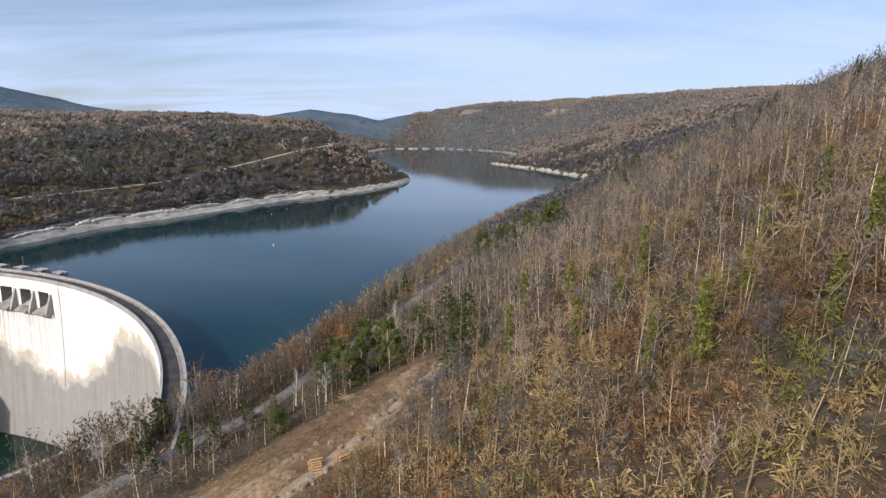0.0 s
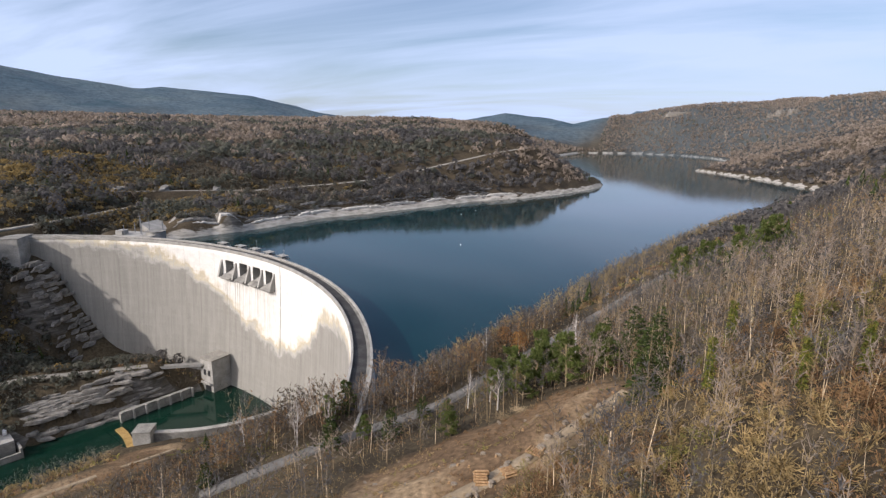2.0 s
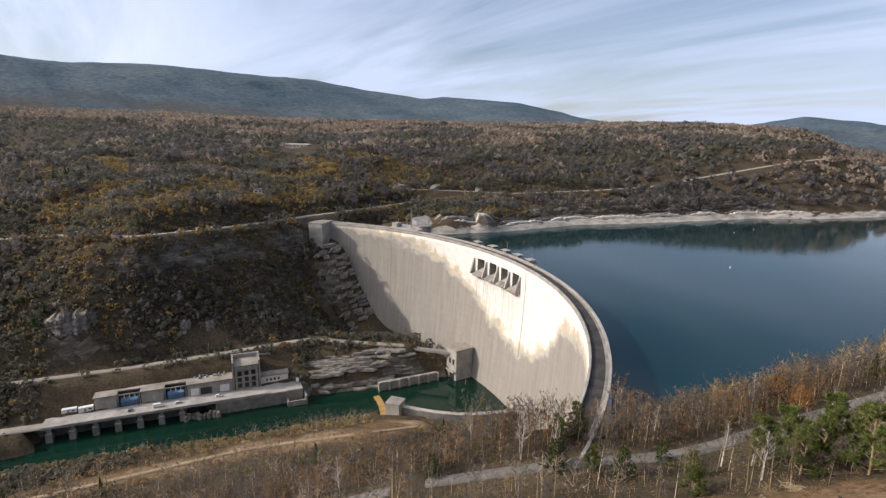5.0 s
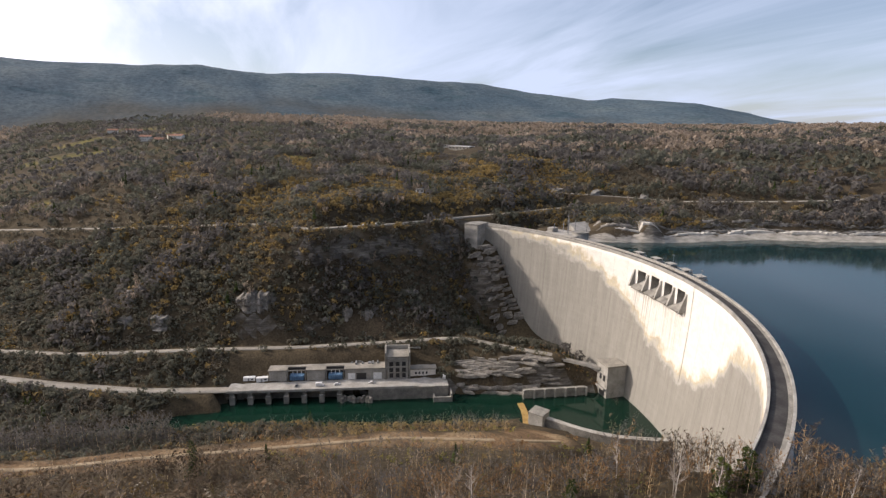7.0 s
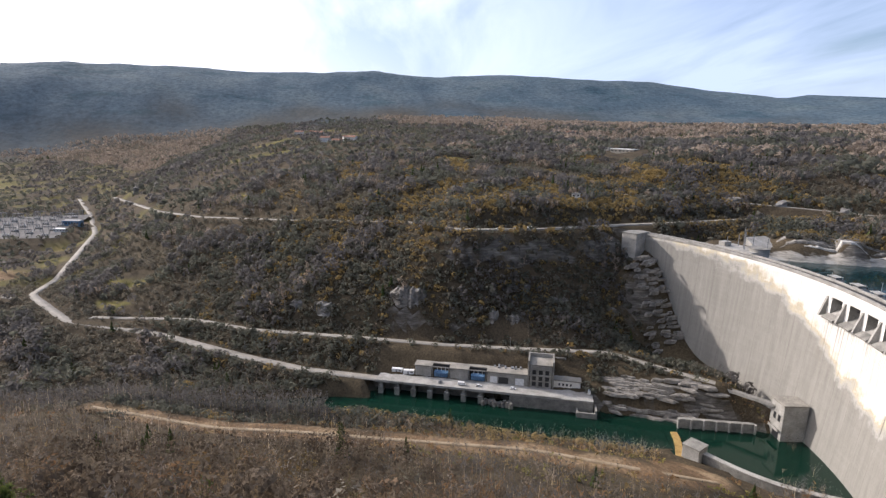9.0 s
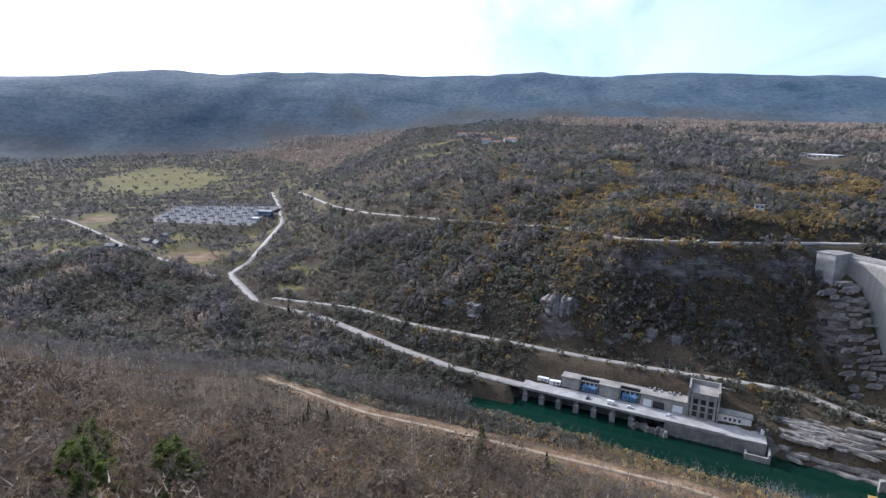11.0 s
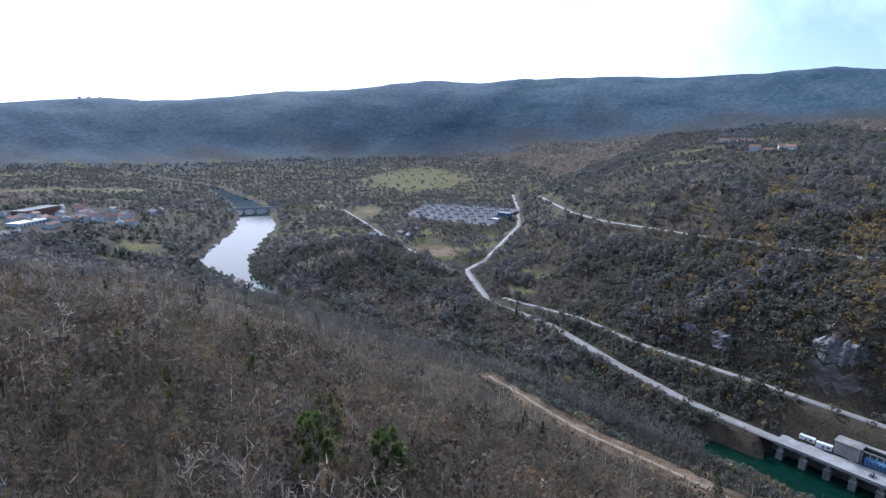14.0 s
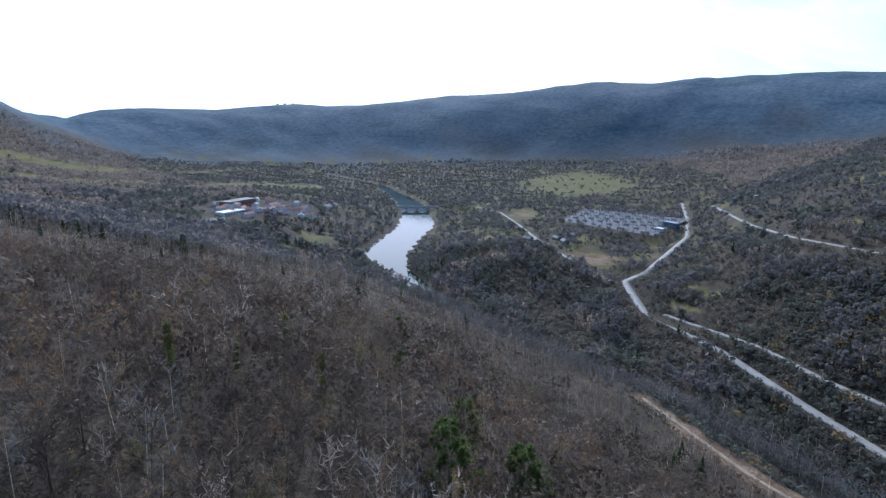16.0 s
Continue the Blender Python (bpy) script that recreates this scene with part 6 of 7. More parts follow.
# ---- gate hoists and masts on the crest ----
def build_crest():
    g0 = thing("gate_hoist", "grey flat-roofed gate hoist standing over the lake side", "hoist", group="gate hoists on the crest")
    part("platform", boxes((-1.2, 6.5, -4, 4, 98.6, 99.3), bevel=0.05), M_CONCRETE, g0)
    part("roof", boxes((0.6, 5.8, -3.6, 3.6, 100.9, 101.2), bevel=0.05), M_CONCRETE, g0)
    for x in (1.0, 5.4):
        for y in (-3.2, 3.2):
            part("post", boxes((x - 0.15, x + 0.15, y - 0.15, y + 0.15, 99.3, 100.9)), M_STEEL, g0)
    part("winch", boxes((2, 4.6, -1.8, 1.8, 99.3, 100.5), bevel=0.15), M_STEEL, g0)
    part("pier", boxes((-0.5, 5, -1.1, 1.1, 84, 98.6)), M_DARKCON, g0)
    degs = (83.2, 79.1, 75.6, 72.1, 68.6)
    for i, d in enumerate(degs):
        m = pose(*on_arch(d, R_UP, 0), 0, 0, d)
        if i == 0:
            g0.matrix_world = m
        else:
            copy_thing(g0, m)
    for d, hh in ((74.2, 9), (67.0, 7), (91, 4)):
        ms = thing("mast", "thin grey steel mast on the crest parapet", "mast", on_arch(d, R_UP + 0.2, 99.6))
        part("pole", rod((0, 0, 0), (0, 0, hh), 0.14), M_STEEL, ms)
        part("arm", rod((-0.9, 0, hh - 0.6), (0.9, 0, hh - 0.6), 0.09), M_STEEL, ms)
    # thin white gauge pipe down the face
    gp_ = thing("gauge_pipe", "thin dark pipe running down the dam face", "pipe")
    bm = bmesh.new()
    for a, b in zip(range(99, 40, -6), range(93, 34, -6)):
        tube(bm, Vector(on_arch(65.2, face_r(a) - 0.25, a)), Vector(on_arch(65.2, face_r(b) - 0.25, b)), 0.12, 0.12, 5)
    part("pipe", bm, M_CONCRETE, gp_)
    # intake works on the far side: deck, round turret, masts
    it = thing("intake_works", "concrete intake deck with a round turret and tall masts", "intake", on_arch(103, 272, 0), 103)
    part("deck", boxes((-8, 12, -17, 16, 92, 98.8), bevel=0.2), M_CONCRETE, it)
    bm = bmesh.new()
    bmesh.ops.create_cone(bm, cap_ends=True, segments=24, radius1=7, radius2=7, depth=14, matrix=Matrix.Translation((4, -14, 94)))
    part("turret", bm, M_CONCRETE, it)
    bm = bmesh.new()
    bmesh.ops.create_cone(bm, cap_ends=True, segments=24, radius1=7.5, radius2=7.5, depth=0.7, matrix=Matrix.Translation((4, -14, 101.3)))
    part("turret_cap", bm, M_DARKCON, it)
    for x, y, hh in ((-2, -6, 14), (2, -2, 17), (3, -9, 12), (6, 6, 9), (-4, 8, 8), (7, -18, 10)):
        mst = part("mast", rod((x, y, 98.8), (x, y, 98.8 + hh), 0.32), M_STEEL, it)
        part("cross_arm", rod((x, y - 1.2, 96 + hh), (x, y + 1.2, 96 + hh), 0.12), M_STEEL, mst)
    part("hut", boxes((-5, 2, 9, 15, 98.8, 102.2), bevel=0.1), M_CONCRETE, it)
    # sloped slab running down into the lake behind it
    sl = thing("boat_ramp", "smooth grey concrete slab sloping into the lake", "ramp")
    bm = bmesh.new()
    vs = [bm.verts.new(v) for v in ((-414, 350, 101), (-418, 374, 101), (-380, 384, 86), (-378, 346, 86), (-414, 350, 86), (-418, 374, 86), (-380, 384, 84), (-378, 346, 84))]
    for f in ((0, 3, 2, 1), (4, 5, 6, 7), (0, 1, 5, 4), (1, 2, 6, 5), (2, 3, 7, 6), (3, 0, 4, 7)):
        bm.faces.new([vs[i] for i in f])
    bmesh.ops.recalc_face_normals(bm, faces=bm.faces[:])
    part("slab", bm, M_CONCRETE, sl)
    # low wall with posts beside the crest road
    gr = thing("road_wall", "low pale concrete wall beside the crest road", "wall")
    line = [(x + 4.6, y) for x, y, z in MAIN_ROAD if 100 < y < 500]
    zs = [z for x, y, z in MAIN_ROAD if 100 < y < 500]
    for (p, q, z0, z1) in zip(line, line[1:], zs, zs[1:]):
        n = max(1, int(math.dist(p, q) / 12))
        for i in range(n):
            a, b = i / n, (i + 0.94) / n
            zz = z0 + (z1 - z0) * (i + 0.5) / n
            part("wall_panel", along((p[0] + (q[0] - p[0]) * a, p[1] + (q[1] - p[1]) * a), (p[0] + (q[0] - p[0]) * b, p[1] + (q[1] - p[1]) * b), 0.5, zz - 1.5, zz + 1.0), M_CONCRETE, gr)


build_crest()


# ---- power station on the quay ----
def build_station():
    at, turn = (-379, 40, 0), 69.5           # x runs upstream along the quay, y into the hill
    q = thing("quay", "pale concrete quay deck on piers over the river", "quay", at, turn)
    part("deck", boxes((-2, 150, -1, 17, 8.0, 9.3), bevel=0.1), M_CONCRETE, q)
    part("kerb", boxes((-2, 128, -1, -0.4, 9.3, 9.8)), M_CONCRETE, q)
    part("back_wall", boxes((-2, 76, 6, 8, -4, 8.0)), M_DARKCON, q)
    for k in range(7):
        part("pier", boxes((1 + 12 * k, 3.2 + 12 * k, -0.6, 8, -5, 8.0), (0.4 + 12 * k, 3.8 + 12 * k, -2.2, 0.4, -5, 5.4), bevel=0.08), M_DARKCON, q)
    part("front_wall", boxes((94, 150, -0.8, 4, -5, 8.0), bevel=0.1), M_DARKCON, q, "stained grey river wall")
    for k in range(8):
        part("buttress", boxes((96 + 5.2 * k, 97 + 5.2 * k, -1.5, 0, -5, 7.4)), M_DARKCON, q)
    part("notch_wall", boxes((140, 152, -7, -5.8, -5, 3.6), (139, 140.2, -7, 2, -5, 3.6), (151, 152.2, -7, 2, -5, 6)), M_DARKCON, q)
    r = random.Random(9)
    for k in range(16):
        x, y = 76 + r.uniform(0, 19), r.uniform(-3.5, 1.5)
        w = pose(*at, 0, 0, turn) @ Vector((x, y, 0))
        ledge("boulder", w.x, w.y, r.uniform(-0.5, 2.2), r.uniform(1.5, 3.2), r.uniform(1.2, 2.2), r.uniform(1.5, 3), r.uniform(0, 180), 500 + k, "pale limestone boulder at the river's edge", "boulders under the quay")
    s = thing("power_station", "long flat-roofed concrete power station on the quay", "building", at, turn)
    part("hall", boxes((24, 36, 13, 26, 9.3, 17.2), (50, 63, 13, 26, 9.3, 17.2), (77, 106, 13, 26, 9.3, 17.2), (24, 106, 19, 26, 9.3, 17.2), bevel=0.12), M_CONCRETE, s)
    part("roof", boxes((23.4, 106, 18.4, 26.6, 17.2, 17.9), (23.4, 36.6, 12.4, 18.4, 17.2, 17.9), (49.4, 63.6, 12.4, 18.4, 17.2, 17.9), (76.4, 106, 12.4, 18.4, 17.2, 17.9)), M_FLATROOF, s, "tan felt flat roof")
    for x in (38, 65):
        bay = part("transformer", boxes((x, x + 10, 13.6, 18, 9.3, 13.2), bevel=0.25), M_BLUE, s, "blue-grey transformer in an open bay")
        for k in range(6):
            part("radiator", boxes((x + 0.7 + 1.5 * k, x + 1.5 + 1.5 * k, 12.7, 13.6, 9.8, 12.8), bevel=0.05), M_BLUE, bay)
        for k in range(3):
            part("bushing", rod((x + 2 + 3 * k, 16, 13.2), (x + 2 + 3 * k, 16, 15.6), 0.25), M_WHITE, bay)
        part("gantry", boxes((x - 1.4, x - 0.8, 12.8, 13.4, 9.3, 17.6), (x + 10.8, x + 11.4, 12.8, 13.4, 9.3, 17.6), (x - 1.4, x + 11.4, 12.8, 13.4, 16.9, 17.6)), M_DARKCON, bay)
        # near-black sheet stands in for shade at the back of the bay
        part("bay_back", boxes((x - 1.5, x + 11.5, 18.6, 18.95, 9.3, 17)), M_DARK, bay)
    for x, w in ((79, 5), (85, 7), (97, 6)):
        part("door", boxes((x, x + w, 12.85, 13.05, 9.4, 14.2)), M_WHITE if x != 85 else M_DARK, s)
    # the high block: frame of columns, recessed glazing, side fins above the roof
    part("tower_core", boxes((107, 122, 12.5, 27, 9.3, 25.5), bevel=0.1), M_CONCRETE, s)
    part("tower_roof", boxes((106.6, 122.4, 12.0, 27.4, 25.5, 26.3)), M_FLATROOF, s, "tan felt flat roof")
    part("fin", boxes((105.4, 106.6, 11.2, 27.6, 9.3, 29.5), bevel=0.08), M_DARKCON, s)
    part("fin", boxes((122.4, 123.6, 11.2, 27.6, 9.3, 29.5), bevel=0.08), M_DARKCON, s)
    part("lintel", boxes((106.6, 122.4, 26.4, 27.4, 26.3, 29.2)), M_CONCRETE, s)
    for k in range(4):
        part("column", boxes((107.2 + 4.5 * k, 108.2 + 4.5 * k, 11.4, 12.5, 9.3, 25.2)), M_CONCRETE, s)
        if k < 3:
            for z in (10.2, 14.4, 19.0):
                part("window", boxes((108.6 + 4.5 * k, 111.3 + 4.5 * k, 12.38, 12.56, z, z + 3.2)), M_DARK, s)
    part("crossbeam", boxes((106.6, 122.4, 11.6, 12.5, 17.9, 18.7)), M_CONCRETE, s)
    annex = part("annex", boxes((123.6, 142, 14, 26, 9.3, 15.2), bevel=0.1), M_RENDER, s, "low cream annex")
    part("annex_roof", boxes((123.6, 142.6, 13.4, 26.6, 15.2, 15.9)), M_FLATROOF, annex)
    for k in range(4):
        part("window", boxes((127 + 2.6 * k, 128.3 + 2.6 * k, 13.88, 14.06, 11.6, 13.4)), M_DARK, annex)
    part("retaining_wall", boxes((60, 128, 28.5, 29.8, 9, 21), bevel=0.1), M_DARKCON, s)
    part("step_wall", boxes((100, 132, 31.5, 32.6, 12, 25.0)), M_CONCRETE, s)
    # roof clutter
    for k in range(7):
        x = 80 + 3.2 * k + r.uniform(-1, 1)
        part("roof_vent", boxes((x, x + r.uniform(.8, 2.4), 20 + r.uniform(-1, 3), 24.5, 17.9, 18.4 + r.random() * .8)), M_STEEL, s)
    # site cabins and vehicles on the quay
    c0 = thing("site_cabin", "white site cabin on the quay", "cabin", group="site cabins")
    part("body", boxes((-4, 4, -1.5, 1.5, 0.3, 3.3), bevel=0.06), M_WHITE, c0)
    part("door", boxes((-1, 0.2, -1.56, -1.44, 0.5, 2.6)), M_STEEL, c0)
    part("window", boxes((1.4, 3, -1.56, -1.44, 1.5, 2.5)), M_DARK, c0)
    part("skid", boxes((-4, 4, -1.3, 1.3, 0, 0.3)), M_STEEL, c0)
    base = pose(at[0], at[1], 9.3, 0, 0, turn)
    c0.matrix_world = base @ pose(10, 15, 0, 0, 0, 0)
    copy_thing(c0, base @ pose(19, 14, 0, 0, 0, 8))


def vehicle(name, label, kind, m, group="", long_=4.3, tall=1.5, colour=None):
    """A car or van: body with a glazed cabin, four wheels with tyres and rims, lamps."""
    colour = colour or M_WHITE
    ob = thing(name, label, kind, group=group)
    w = 0.9 if tall < 2 else 1.05
    bm = boxes((-long_ / 2, long_ / 2, -w, w, 0.35, 0.95), bevel=0.12)
    if tall < 2:
        top = boxes((-long_ * .38, long_ * .2, -w * .86, w * .86, 0.95, tall), bevel=0.18)
    else:
        top = boxes((-long_ / 2, long_ * .32, -w, w, 0.95, tall), bevel=0.14)
    body = part("body", bm, colour, ob)
    part("cabin", top, colour if tall > 2 else M_DARK, ob)
    part("windscreen", boxes((long_ * .3, long_ * .34, -w * .8, w * .8, 1.0, min(tall - .2, 1.7))), M_DARK, ob)
    if tall < 2:
        part("roof", boxes((-long_ * .33, long_ * .12, -w * .8, w * .8, tall - .03, tall + .05), bevel=0.03), colour, ob)
    for x in (-long_ * .31, long_ * .31):
        for y in (-w, w):
            bm = bmesh.new()
            tube(bm, Vector((x, y - 0.11, 0.33)), Vector((x, y + 0.11, 0.33)), 0.33, 0.33, 12)
            bmesh.ops.holes_fill(bm, edges=bm.edges[:])
            wh = part("wheel", bm, M_RUBBER, ob)
            bm = bmesh.new()
            tube(bm, Vector((x, y - 0.12, 0.33)), Vector((x, y + 0.12, 0.33)), 0.18, 0.18, 8)
            bmesh.ops.holes_fill(bm, edges=bm.edges[:])
            part("rim", bm, M_STEEL, wh)
    for y in (-w * .7, w * .7):
        part("headlight", boxes((long_ / 2 - .02, long_ / 2 + .03, y - .2, y + .2, .6, .8)), M_STEEL, ob)
    ob.matrix_world = m
    return ob


build_station()
QB = pose(-379, 40, 9.3, 0, 0, 69.5)
van = vehicle("van", "white delivery van parked on the quay", "van", QB @ pose(148, 11, 0, 0, 0, 80), "vans", 5.6, 2.5)
van_b = copy_thing(van, QB @ pose(60, 4.5, 0, 0, 0, 3))
truck = copy_thing(van, pose(-449, 173, 104.15, 0, 0, 82))
car = vehicle("car", "small white car parked on the quay", "car", QB @ pose(72, 5, 0, 0, 0, 4), "cars")
for mm in (QB @ pose(96, 6, 0, 0, 0, -8), pose(-450.5, 160, 104.05, 0, 0, 88), pose(-452.6, 146, 103.9, 0, 0, 86)):
    copy_thing(car, mm)
dark_car = vehicle("car", "dark grey car parked on the quay", "car", QB @ pose(44, 5, 0, 0, 0, 90), "cars", colour=M_STEEL)
copy_thing(dark_car, pose(-17, 292, ground_at(-17, 292) + 0.3, 0, 0, 60))


# ---- buildings on the plateau and in the valley ----
def house(name, m, a, b, h, rise, wall, roof, label, group="", rows=1, category="house"):
    """A gabled house: walls, two roof slopes with overhang, door and windows, chimney."""
    ob = thing(name, label, category, group=group)
    ob.matrix_world = m
    bm = bmesh.new()
    vs = [bm.verts.new(v) for v in ((-a, -b, -3), (a, -b, -3), (a, b, -3), (-a, b, -3), (-a, -b, h), (a, -b, h), (a, b, h), (-a, b, h), (-a, 0, h + rise), (a, 0, h + rise))]
    for f in ((0, 1, 5, 4), (2, 3, 7, 6), (1, 2, 6, 9, 5), (3, 0, 4, 8, 7)):
        bm.faces.new([vs[i] for i in f])
    part("wall", bm, wall, ob)
    rf = None
    for s in (-1, 1):
        bm = bmesh.new()
        o, t = 0.5, 0.22
        q = [bm.verts.new(v) for v in ((-a - o, s * (b + o), h - rise * o / b), (a + o, s * (b + o), h - rise * o / b), (a + o, 0, h + rise), (-a - o, 0, h + rise),
                                       (-a - o, s * (b + o), h - rise * o / b + t), (a + o, s * (b + o), h - rise * o / b + t), (a + o, 0, h + rise + t), (-a - o, 0, h + rise + t))]
        for f in ((0, 1, 2, 3), (4, 7, 6, 5), (0, 4, 5, 1), (1, 5, 6, 2), (2, 6, 7, 3), (3, 7, 4, 0)):
            bm.faces.new([q[i] for i in f])
        bmesh.ops.recalc_face_normals(bm, faces=bm.faces[:])
        rf = part("roof", bm, roof, ob)
    part("chimney", boxes((a * .3, a * .3 + .8, -.4, .4, h + rise * .4, h + rise + 1.1)), wall, rf)
    n = max(2, int(a / 1.8))
    for s in (-1, 1):
        for k in range(n):
            for z in [1.0 + 2.8 * j for j in range(rows)]:
                x = -a + (k + .5) * 2 * a / n
                part("window", boxes((x - .5, x + .5, s * b - .06, s * b + .06, z, z + 1.3)), M_DARK, ob)
    part("door", boxes((-.5, .5, -b - .07, -b + .05, -.2, 2.0)), M_DARKCON, ob)
    return ob


def flat_block(name, m, a, b, h, wall, roof, label, category="building", windows=8):
    ob = thing(name, label, category)
    ob.matrix_world = m
    part("wall", boxes((-a, a, -b, b, -3, h), bevel=0.1), wall, ob)
    part("roof", boxes((-a - .4, a + .4, -b - .4, b + .4, h, h + .6)), roof, ob)
    for s in (-1, 1):
        for k in range(windows):
            x = -a + (k + .5) * 2 * a / windows
            part("window", boxes((x - a * .5 / windows, x + a * .5 / windows, s * b - .06, s * b + .06, h * .35, h * .75)), M_DARK, ob)
    return ob


def build_places():
    def at(x, y, turn=0, dz=0.0):
        return pose(x, y, ground_at(x, y) + dz, 0, 0, turn)
    flat_block("farm_shed", at(-752, 412, 28), 19, 7, 5.0, M_DARKCON, M_WHITE, "long farm shed with a pale metal roof", "shed", 6)
    flat_block("farm_shed", at(-782, 398, 28), 8, 5, 3.5, M_CONCRETE, M_FLATROOF, "low concrete shed beside the long farm building", "shed", 3)
    flat_block("hut", at(-517, 241, 70, 1.0), 4, 2.5, 3.4, M_RENDER, M_DARKCON, "small pale hut on the scrubby slope", "hut", 2)
    G = "houses on the plateau"
    h0 = house("house", at(-1252, -81, 80), 9, 5, 6, 3, M_RENDER, M_ROOF, "cream rendered plateau house with a brown tile roof", G, 2)
    for x, y, t in ((-1248, -50, 95), (-1235, -38, 70), (-1061, 2, 85), (-1058, 30, 60), (-1075, 22, 100), (-1333, 409, 65), (-1145, 492, 75), (-1090, -20, 80)):
        copy_thing(h0, at(x, y, t))
    G = "houses of the valley village"
    h1 = house("house", at(-387, -850, 20), 10, 5.5, 6.5, 3, M_RENDER, M_ROOF, "cream village house with a brown tile roof", G, 2)
    h2 = house("house", at(-420, -880, 70), 8, 5, 5, 2.6, M_WHITE, M_FLATROOF, "white village house with a pale grey roof", G, 1)
    r = random.Random(14)
    for k in range(34):
        a, d = r.uniform(0, 6.283), math.sqrt(r.random())
        copy_thing(h1 if k % 2 else h2, at(-465 + 110 * d * math.cos(a), -945 + 90 * d * math.sin(a), r.uniform(0, 180)))
    for x, y, t in ((-614, -985, 30), (-640, -1000, 60), (-600, -965, 10), (-320, -790, 40), (-300, -775, 20)):
        copy_thing(h2, at(x, y, t))
    flat_block("factory", at(-425, -985, 28), 36, 12, 12, M_ROOF, M_FLATROOF, "large brown factory block with rows of windows", "factory", 16)
    flat_block("warehouse", at(-375, -890, 25), 26, 10, 6, M_WHITE, M_WHITE, "long white warehouse in the village", "warehouse", 8)
    flat_block("warehouse", at(-300, -770, 35), 18, 7, 4.5, M_WHITE, M_STEEL, "white warehouse beside a pale yard", "warehouse", 6)
    G = "houses of the hamlet"
    h3 = house("house", at(-692, -496, 40), 7, 4.5, 4.5, 2.6, M_DARKCON, M_DARKCON, "grey stone hamlet house with a dark roof", G, 1)
    for x, y, t in ((-739, -493, 70), (-660, -452, 20), (-773, -490, 10), (-716, -462, 55), (-700, -520, 90)):
        copy_thing(h3, at(x, y, t))
    for x, y, t in ((-1738, -3433, 20), (-1790, -3420, 60), (-1690, -3440, 0)):
        copy_thing(h2, at(x, y, t))
    # arched bridge over the river
    bx, by = -851.0, -981.0
    ang = math.degrees(math.atan2(-1160 + 830, -965 + 735)) + 90
    br = thing("stone_bridge", "pale stone arched bridge across the river", "bridge", (bx, by, 0), ang)
    bm = bmesh.new()
    L, n, tall = 52.0, 96, 9.5
    prof = []
    for i in range(n + 1):
        x = -L + 2 * L * i / n
        u = ((x + L) % 26.0) / 26.0
        z = -4.0 if u < 0.08 or u > 0.92 else 1.0 + 5.6 * math.sqrt(max(0.0, 1 - ((u - 0.5) / 0.43) ** 2))
        prof.append((x, z))
    cols = [[bm.verts.new(v) for v in ((x, -3, z), (x, -3, tall), (x, 3, tall), (x, 3, z))] for x, z in prof]
    for a, b in zip(cols, cols[1:]):
        for k in range(4):
            bm.faces.new((a[k], a[(k + 1) % 4], b[(k + 1) % 4], b[k]))
    bm.faces.new(cols[0]); bm.faces.new(cols[-1][::-1])
    bmesh.ops.recalc_face_normals(bm, faces=bm.faces[:])
    part("arch_ring", bm, M_STONE, br)
    part("parapet", boxes((-L - 10, L + 10, -3.2, -2.7, tall, tall + 1.0)), M_STONE, br)
    part("parapet", boxes((-L - 10, L + 10, 2.7, 3.2, tall, tall + 1.0)), M_STONE, br)
    # electrical yard: pale ground slab, portals, control buildings
    yard = sheet("yard", YARD, 24.0, M_YARD, "pale gravel ground of the electrical yard")
    tagged(yard, category="yard")
    g0 = thing("portal", "grey steel portal frame in the electrical yard", "portal", group="portals of the electrical yard")
    for x in (-9, 0, 9):
        part("leg", boxes((x - .3, x + .3, -.3, .3, 0, 11)), M_STEEL, g0)
    part("beam", boxes((-9.5, 9.5, -.4, .4, 10.4, 11.2)), M_STEEL, g0)
    for x in (-6, -3, 3, 6):
        part("insulator", boxes((x - .15, x + .15, -.15, .15, 8.4, 10.4)), M_DARKCON, g0)
    e0 = thing("breaker", "pale switchgear on a concrete plinth in the yard", "switchgear", group="switchgear of the electrical yard")
    part("plinth", boxes((-5, 5, -1.2, 1.2, 0, 1.2)), M_DARKCON, e0)
    for x in (-3.6, 0, 3.6):
        part("tank", boxes((x - .8, x + .8, -.8, .8, 1.2, 3.2), bevel=0.2), M_STEEL, e0)
        part("bushing", boxes((x - .15, x + .15, -.15, .15, 3.2, 5.4)), M_WHITE, e0)
    first = True
    for i in range(10):
        for j in range(7):
            f, g = (i + .7) / 10.4, (j + .7) / 7.4
            p = [YARD[k] for k in range(4)]
            x = (p[0][0] * (1 - f) + p[3][0] * f) * (1 - g) + (p[1][0] * (1 - f) + p[2][0] * f) * g
            y = (p[0][1] * (1 - f) + p[3][1] * f) * (1 - g) + (p[1][1] * (1 - f) + p[2][1] * f) * g
            m = pose(x, y, 24.0, 0, 0, 82)
            src = g0 if (i + j) % 2 else e0
            if (i, j) in ((0, 0), (0, 1)):
                src.matrix_world = m
            else:
                copy_thing(src, m)
    flat_block("control_building", pose(-985, -425, 24, 0, 0, 80), 14, 6, 8, M_BLUE, M_STEEL, "blue-grey control building in the yard", "building", 6)
    flat_block("control_building", pose(-930, -418, 24, 0, 0, 80), 9, 4, 4, M_WHITE, M_WHITE, "low white control building in the yard", "building", 4)
    # rock faces below the crest road and quarry scars by the lake
    k = 0
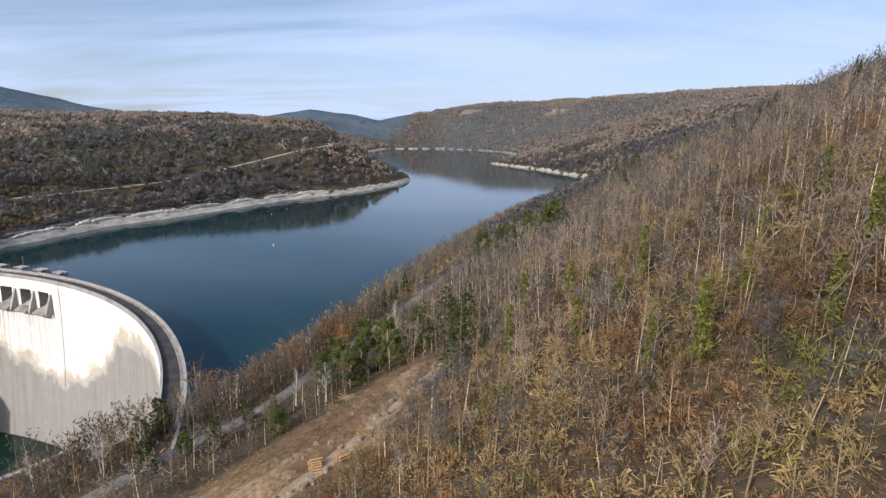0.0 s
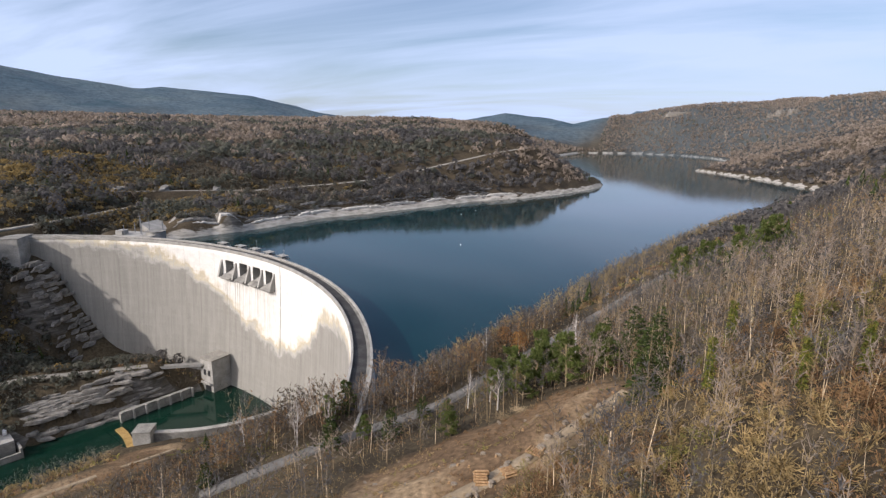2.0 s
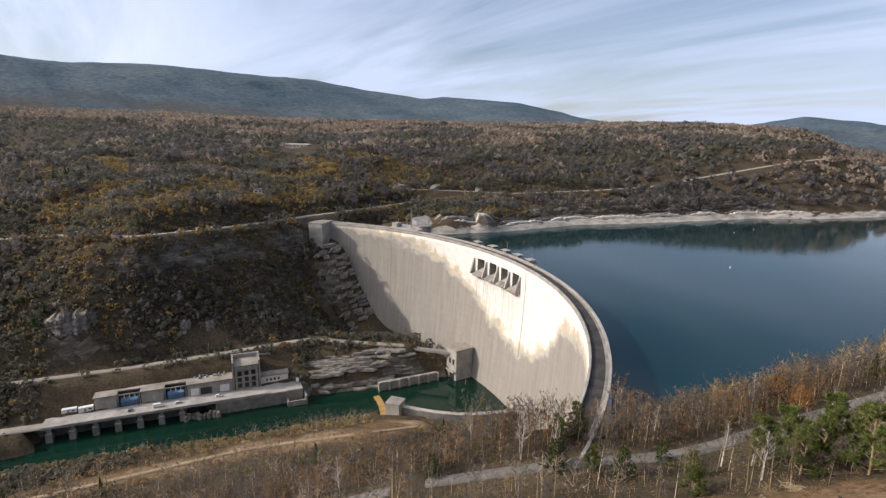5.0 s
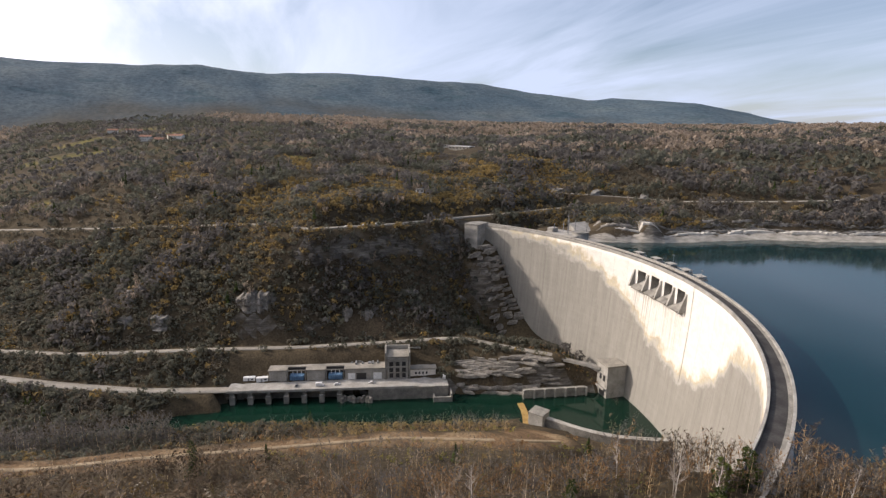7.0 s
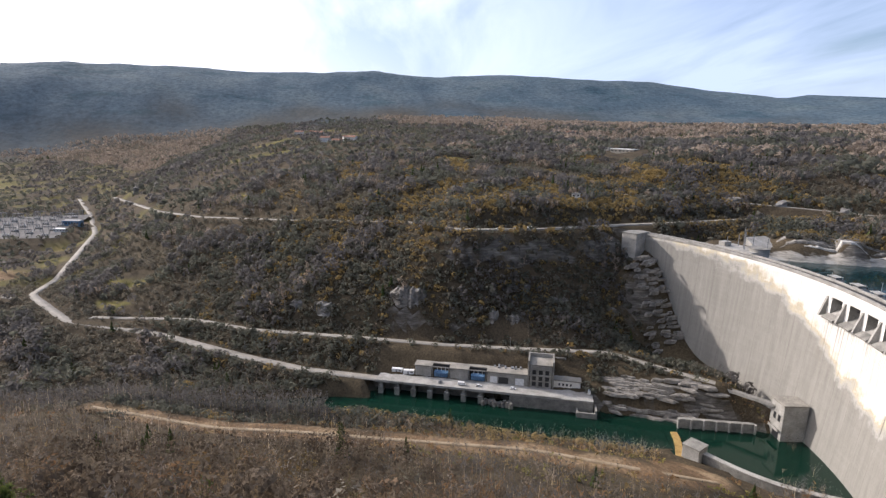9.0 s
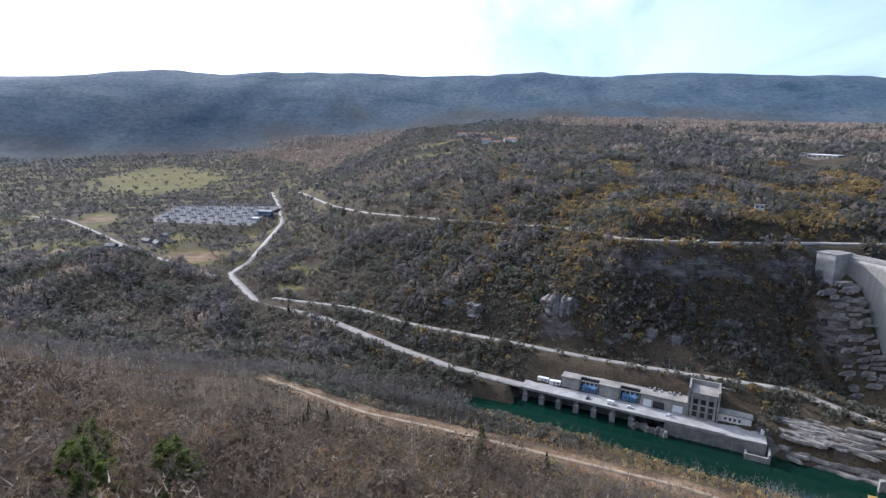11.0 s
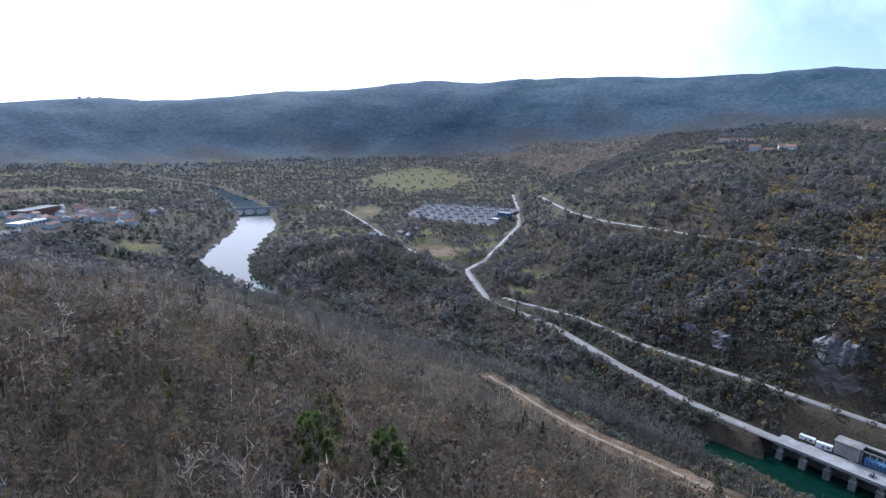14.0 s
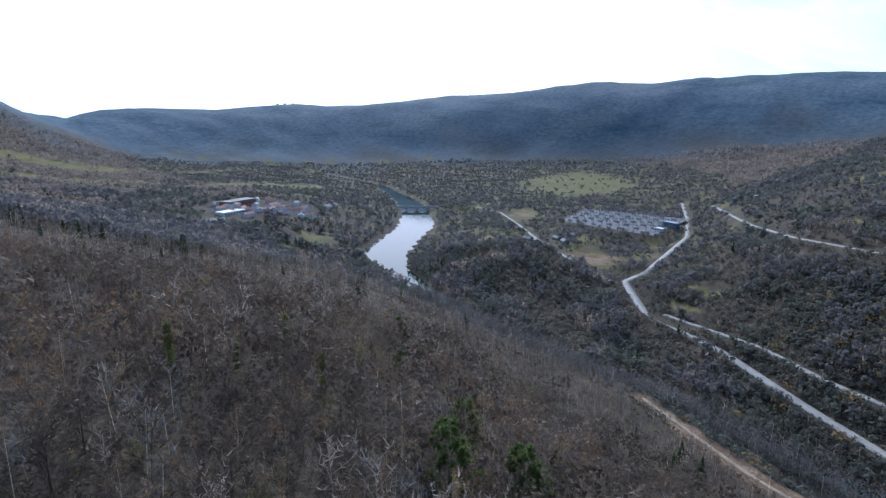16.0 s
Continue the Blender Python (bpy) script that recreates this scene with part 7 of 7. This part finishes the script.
    for x, y, w, h, t in ((-430, 66, 36, 15, 70), (-419, 96, 16, 6, 72), (-407, 131, 9, 9, 72), (-401, 147, 15, 9, 72), (-412, 186, 22, 6, 76), (-408, 114, 13, 8, 70), (-456, -2, 24, 10, 66), (-470, -26, 16, 8, 62),
                          (-418, 215, 16, 5, 80), (-416, 235, 14, 6, 84), (-425, 160, 18, 5, 74),
                          (-541, 306, 40, 5, 102), (-533, 342, 40, 6, 103), (-522, 378, 38, 6, 110), (-500, 410, 38, 6, 122), (-476, 446, 38, 6, 124), (-446, 484, 30, 5, 130)):
        k += 1
        cliff(x, y, w, h, t, 700 + k, "weathered grey limestone face on the bank", "rock faces on the banks")
    # bedded strata stepping up from the lake below the road
    r = random.Random(41)
    line = dense(SHORE_L[:7], 5)
    for row in range(5):
        i = r.randint(0, 4)
        while i < len(line) - 8:
            n = r.randint(7, 13)
            strata_band(line[i:i + n + 1], 7.5 + 3.4 * row + r.uniform(-0.6, 0.6), r.uniform(1.2, 2.4), 1500 + 40 * row + i, M_STONE if row < 1 else M_LEDGE if row < 3 else M_CLIFF)
            i += n + r.randint(0, 2 + row)
    # stepped rock cut beside the far end of the dam
    for i, (d, z) in enumerate([(107.2 + 0.42 * k, 22 + 3.0 * k) for k in range(23)]):
        for row in range(3):
            x, y, _ = on_arch(d + r.uniform(0.1, 0.9) + 0.5 * row, 243 - 8.5 * row + r.uniform(-1, 1))
            ledge("rock_step", x, y, ground_at(x, y) - 0.6, r.uniform(4.5, 9.5), r.uniform(1.2, 2.6), r.uniform(0.8, 1.7), d + r.uniform(-20, 20), 1900 + 3 * i + row, "stepped grey limestone of the cut beside the dam", "rock steps beside the dam", M_CLIFF if (i + row) % 3 else M_LEDGE)
    # wall that carries the hillside road
    wl = thing("retaining_wall", "long grey concrete retaining wall under the hillside road", "wall")
    line = dense(MAIN_ROAD[5:10], 12)
    for p, q in zip(line, line[1:]):
        d = (q - p)[:2] / np.hypot(*(q - p)[:2])
        a, b = (p[0] + d[1] * 5.2, p[1] - d[0] * 5.2), (q[0] + d[1] * 5.2, q[1] - d[0] * 5.2)
        part("panel", along(a, b, 0.6, p[2] - 3.0, p[2] + 1.0), M_CONCRETE, wl)
    for x, y, a, b, h in ((93, 2954, 60, 14, 14), (40, 2960, 30, 12, 10), (471, 2675, 30, 14, 20), (510, 2650, 28, 12, 14), (440, 2690, 24, 12, 12), (266, 2592, 12, 8, 14), (-1118, -372, 10, 5, 14), (-1087, -325, 9, 5, 9)):
        k += 1
        ledge("rock_scar", x, y, ground_at(x, y) - 2, a, b, h, 10 + 5 * (k % 3), 800 + k, "pale bare rock face high on the hillside", "rock faces")


build_places()


# ---- felling site, buoys ----
def build_small():
    r = random.Random(3)
    for cx, cy, nlog in ((-27, 97, 26), (-22.5, 100, 12), (-18.5, 106.5, 8)):
        z = ground_at(cx, cy)
        pile = thing("log_pile", "stack of freshly cut orange-brown logs in the clearing", "log pile", (cx, cy, z), r.uniform(0, 90), "log piles")
        row, k, lv = 7, 0, 0
        while k < nlog and row > 0:
            for i in range(row):
                if k >= nlog:
                    break
                bm = bmesh.new()
                rad, y = r.uniform(0.16, 0.26), (i - row / 2) * 0.52 + r.uniform(-.05, .05)
                x0 = r.uniform(-0.3, 0.3)
                tube(bm, Vector((-1.3 + x0, y, 0.2 + lv * 0.42)), Vector((1.3 + x0, y + r.uniform(-.1, .1), 0.2 + lv * 0.42)), rad, rad * .92, 8)
                bmesh.ops.holes_fill(bm, edges=bm.edges[:])
                part("log", bm, M_LOG, pile)
                k += 1
            row -= 1; lv += 1
    for cx, cy in ((-31, 132), (-28, 136)):
        ob = thing("brush_pile", "dark heap of cut branches beside the trees", "brush pile", (cx, cy, ground_at(cx, cy)), group="brush piles")
        bm = bmesh.new()
        for k in range(160):
            p = Vector((r.gauss(0, 1.0), r.gauss(0, .7), abs(r.gauss(0.3, .3))))
            q = p + Vector((r.gauss(0, 1), r.gauss(0, .8), r.gauss(.1, .25))) * 1.1
            tube(bm, p, q, 0.05, 0.02, 3)
        part("brush", bm, M_BARK, ob)
    for k in range(70):
        x, y = r.uniform(-56, -4), r.uniform(74, 136)
        if not bool(inside(np.array([x]), np.array([y]), CLEARING)[0]):
            continue
        if k % 4:
            ledge("stone", x, y, ground_at(x, y) - .05, r.uniform(.3, .9), r.uniform(.25, .6), r.uniform(.2, .5), r.uniform(0, 180), 900 + k, "pale loose stone in the felled clearing", "stones in the clearing", M_RUBBLE)
        else:
            st = thing("stump", "cut tree stump in the clearing", "stump", (x, y, ground_at(x, y)), group="stumps")
            bm = bmesh.new()
            tube(bm, Vector((0, 0, -.2)), Vector((0, 0, .35)), .3, .22, 9)
            bmesh.ops.holes_fill(bm, edges=bm.edges[:])
            part("wood", bm, M_LOG, st)
    for t in np.linspace(0, 1, 26):
        x, y = -44 + 38 * t + r.uniform(-1.6, 1.6) + 1.2, 74 + 52 * t + r.uniform(-1.6, 1.6)
        ledge("rubble", x, y, ground_at(x, y) + .1, r.uniform(.5, 1.3), r.uniform(.4, .9), r.uniform(.3, .8), r.uniform(0, 180), 1000 + int(t * 100), "pale rubble block along the dirt track", "rubble along the track", M_RUBBLE)
    b0 = thing("buoy", "small white buoy floating on the lake", "buoy", group="buoys")
    bm = bmesh.new()
    bmesh.ops.create_uvsphere(bm, u_segments=10, v_segments=6, radius=0.6)
    part("float", bm, M_WHITE, b0)
    part("top_mark", rod((0, 0, .8), (0, 0, 1.8), .12), M_WHITE, b0)
    for i, (x, y) in enumerate(((-205, 600), (-150, 440), (-200, 640))):
        if i == 0:
            b0.matrix_world = pose(x, y, LAKE_Z)
        else:
            copy_thing(b0, pose(x, y, LAKE_Z))
    s0 = thing("utility_pole", "thin grey pole beside the road", "pole", group="roadside poles")
    part("shaft", rod((0, 0, -1), (0, 0, 8), .12), M_STEEL, s0)
    part("arm", rod((0, -0.8, 7.6), (0, 0.8, 7.6), .07), M_STEEL, s0)
    for i, (x, y) in enumerate(((-445, 150), (-444, 205), (-443, 255), (-455, 330), (-500, 84), (-560, 10), (-420, -20), (-440, -62), (-387, 140))):
        m = pose(x, y, ground_at(x, y))
        if i == 0:
            s0.matrix_world = m
        else:
            copy_thing(s0, m)


build_small()
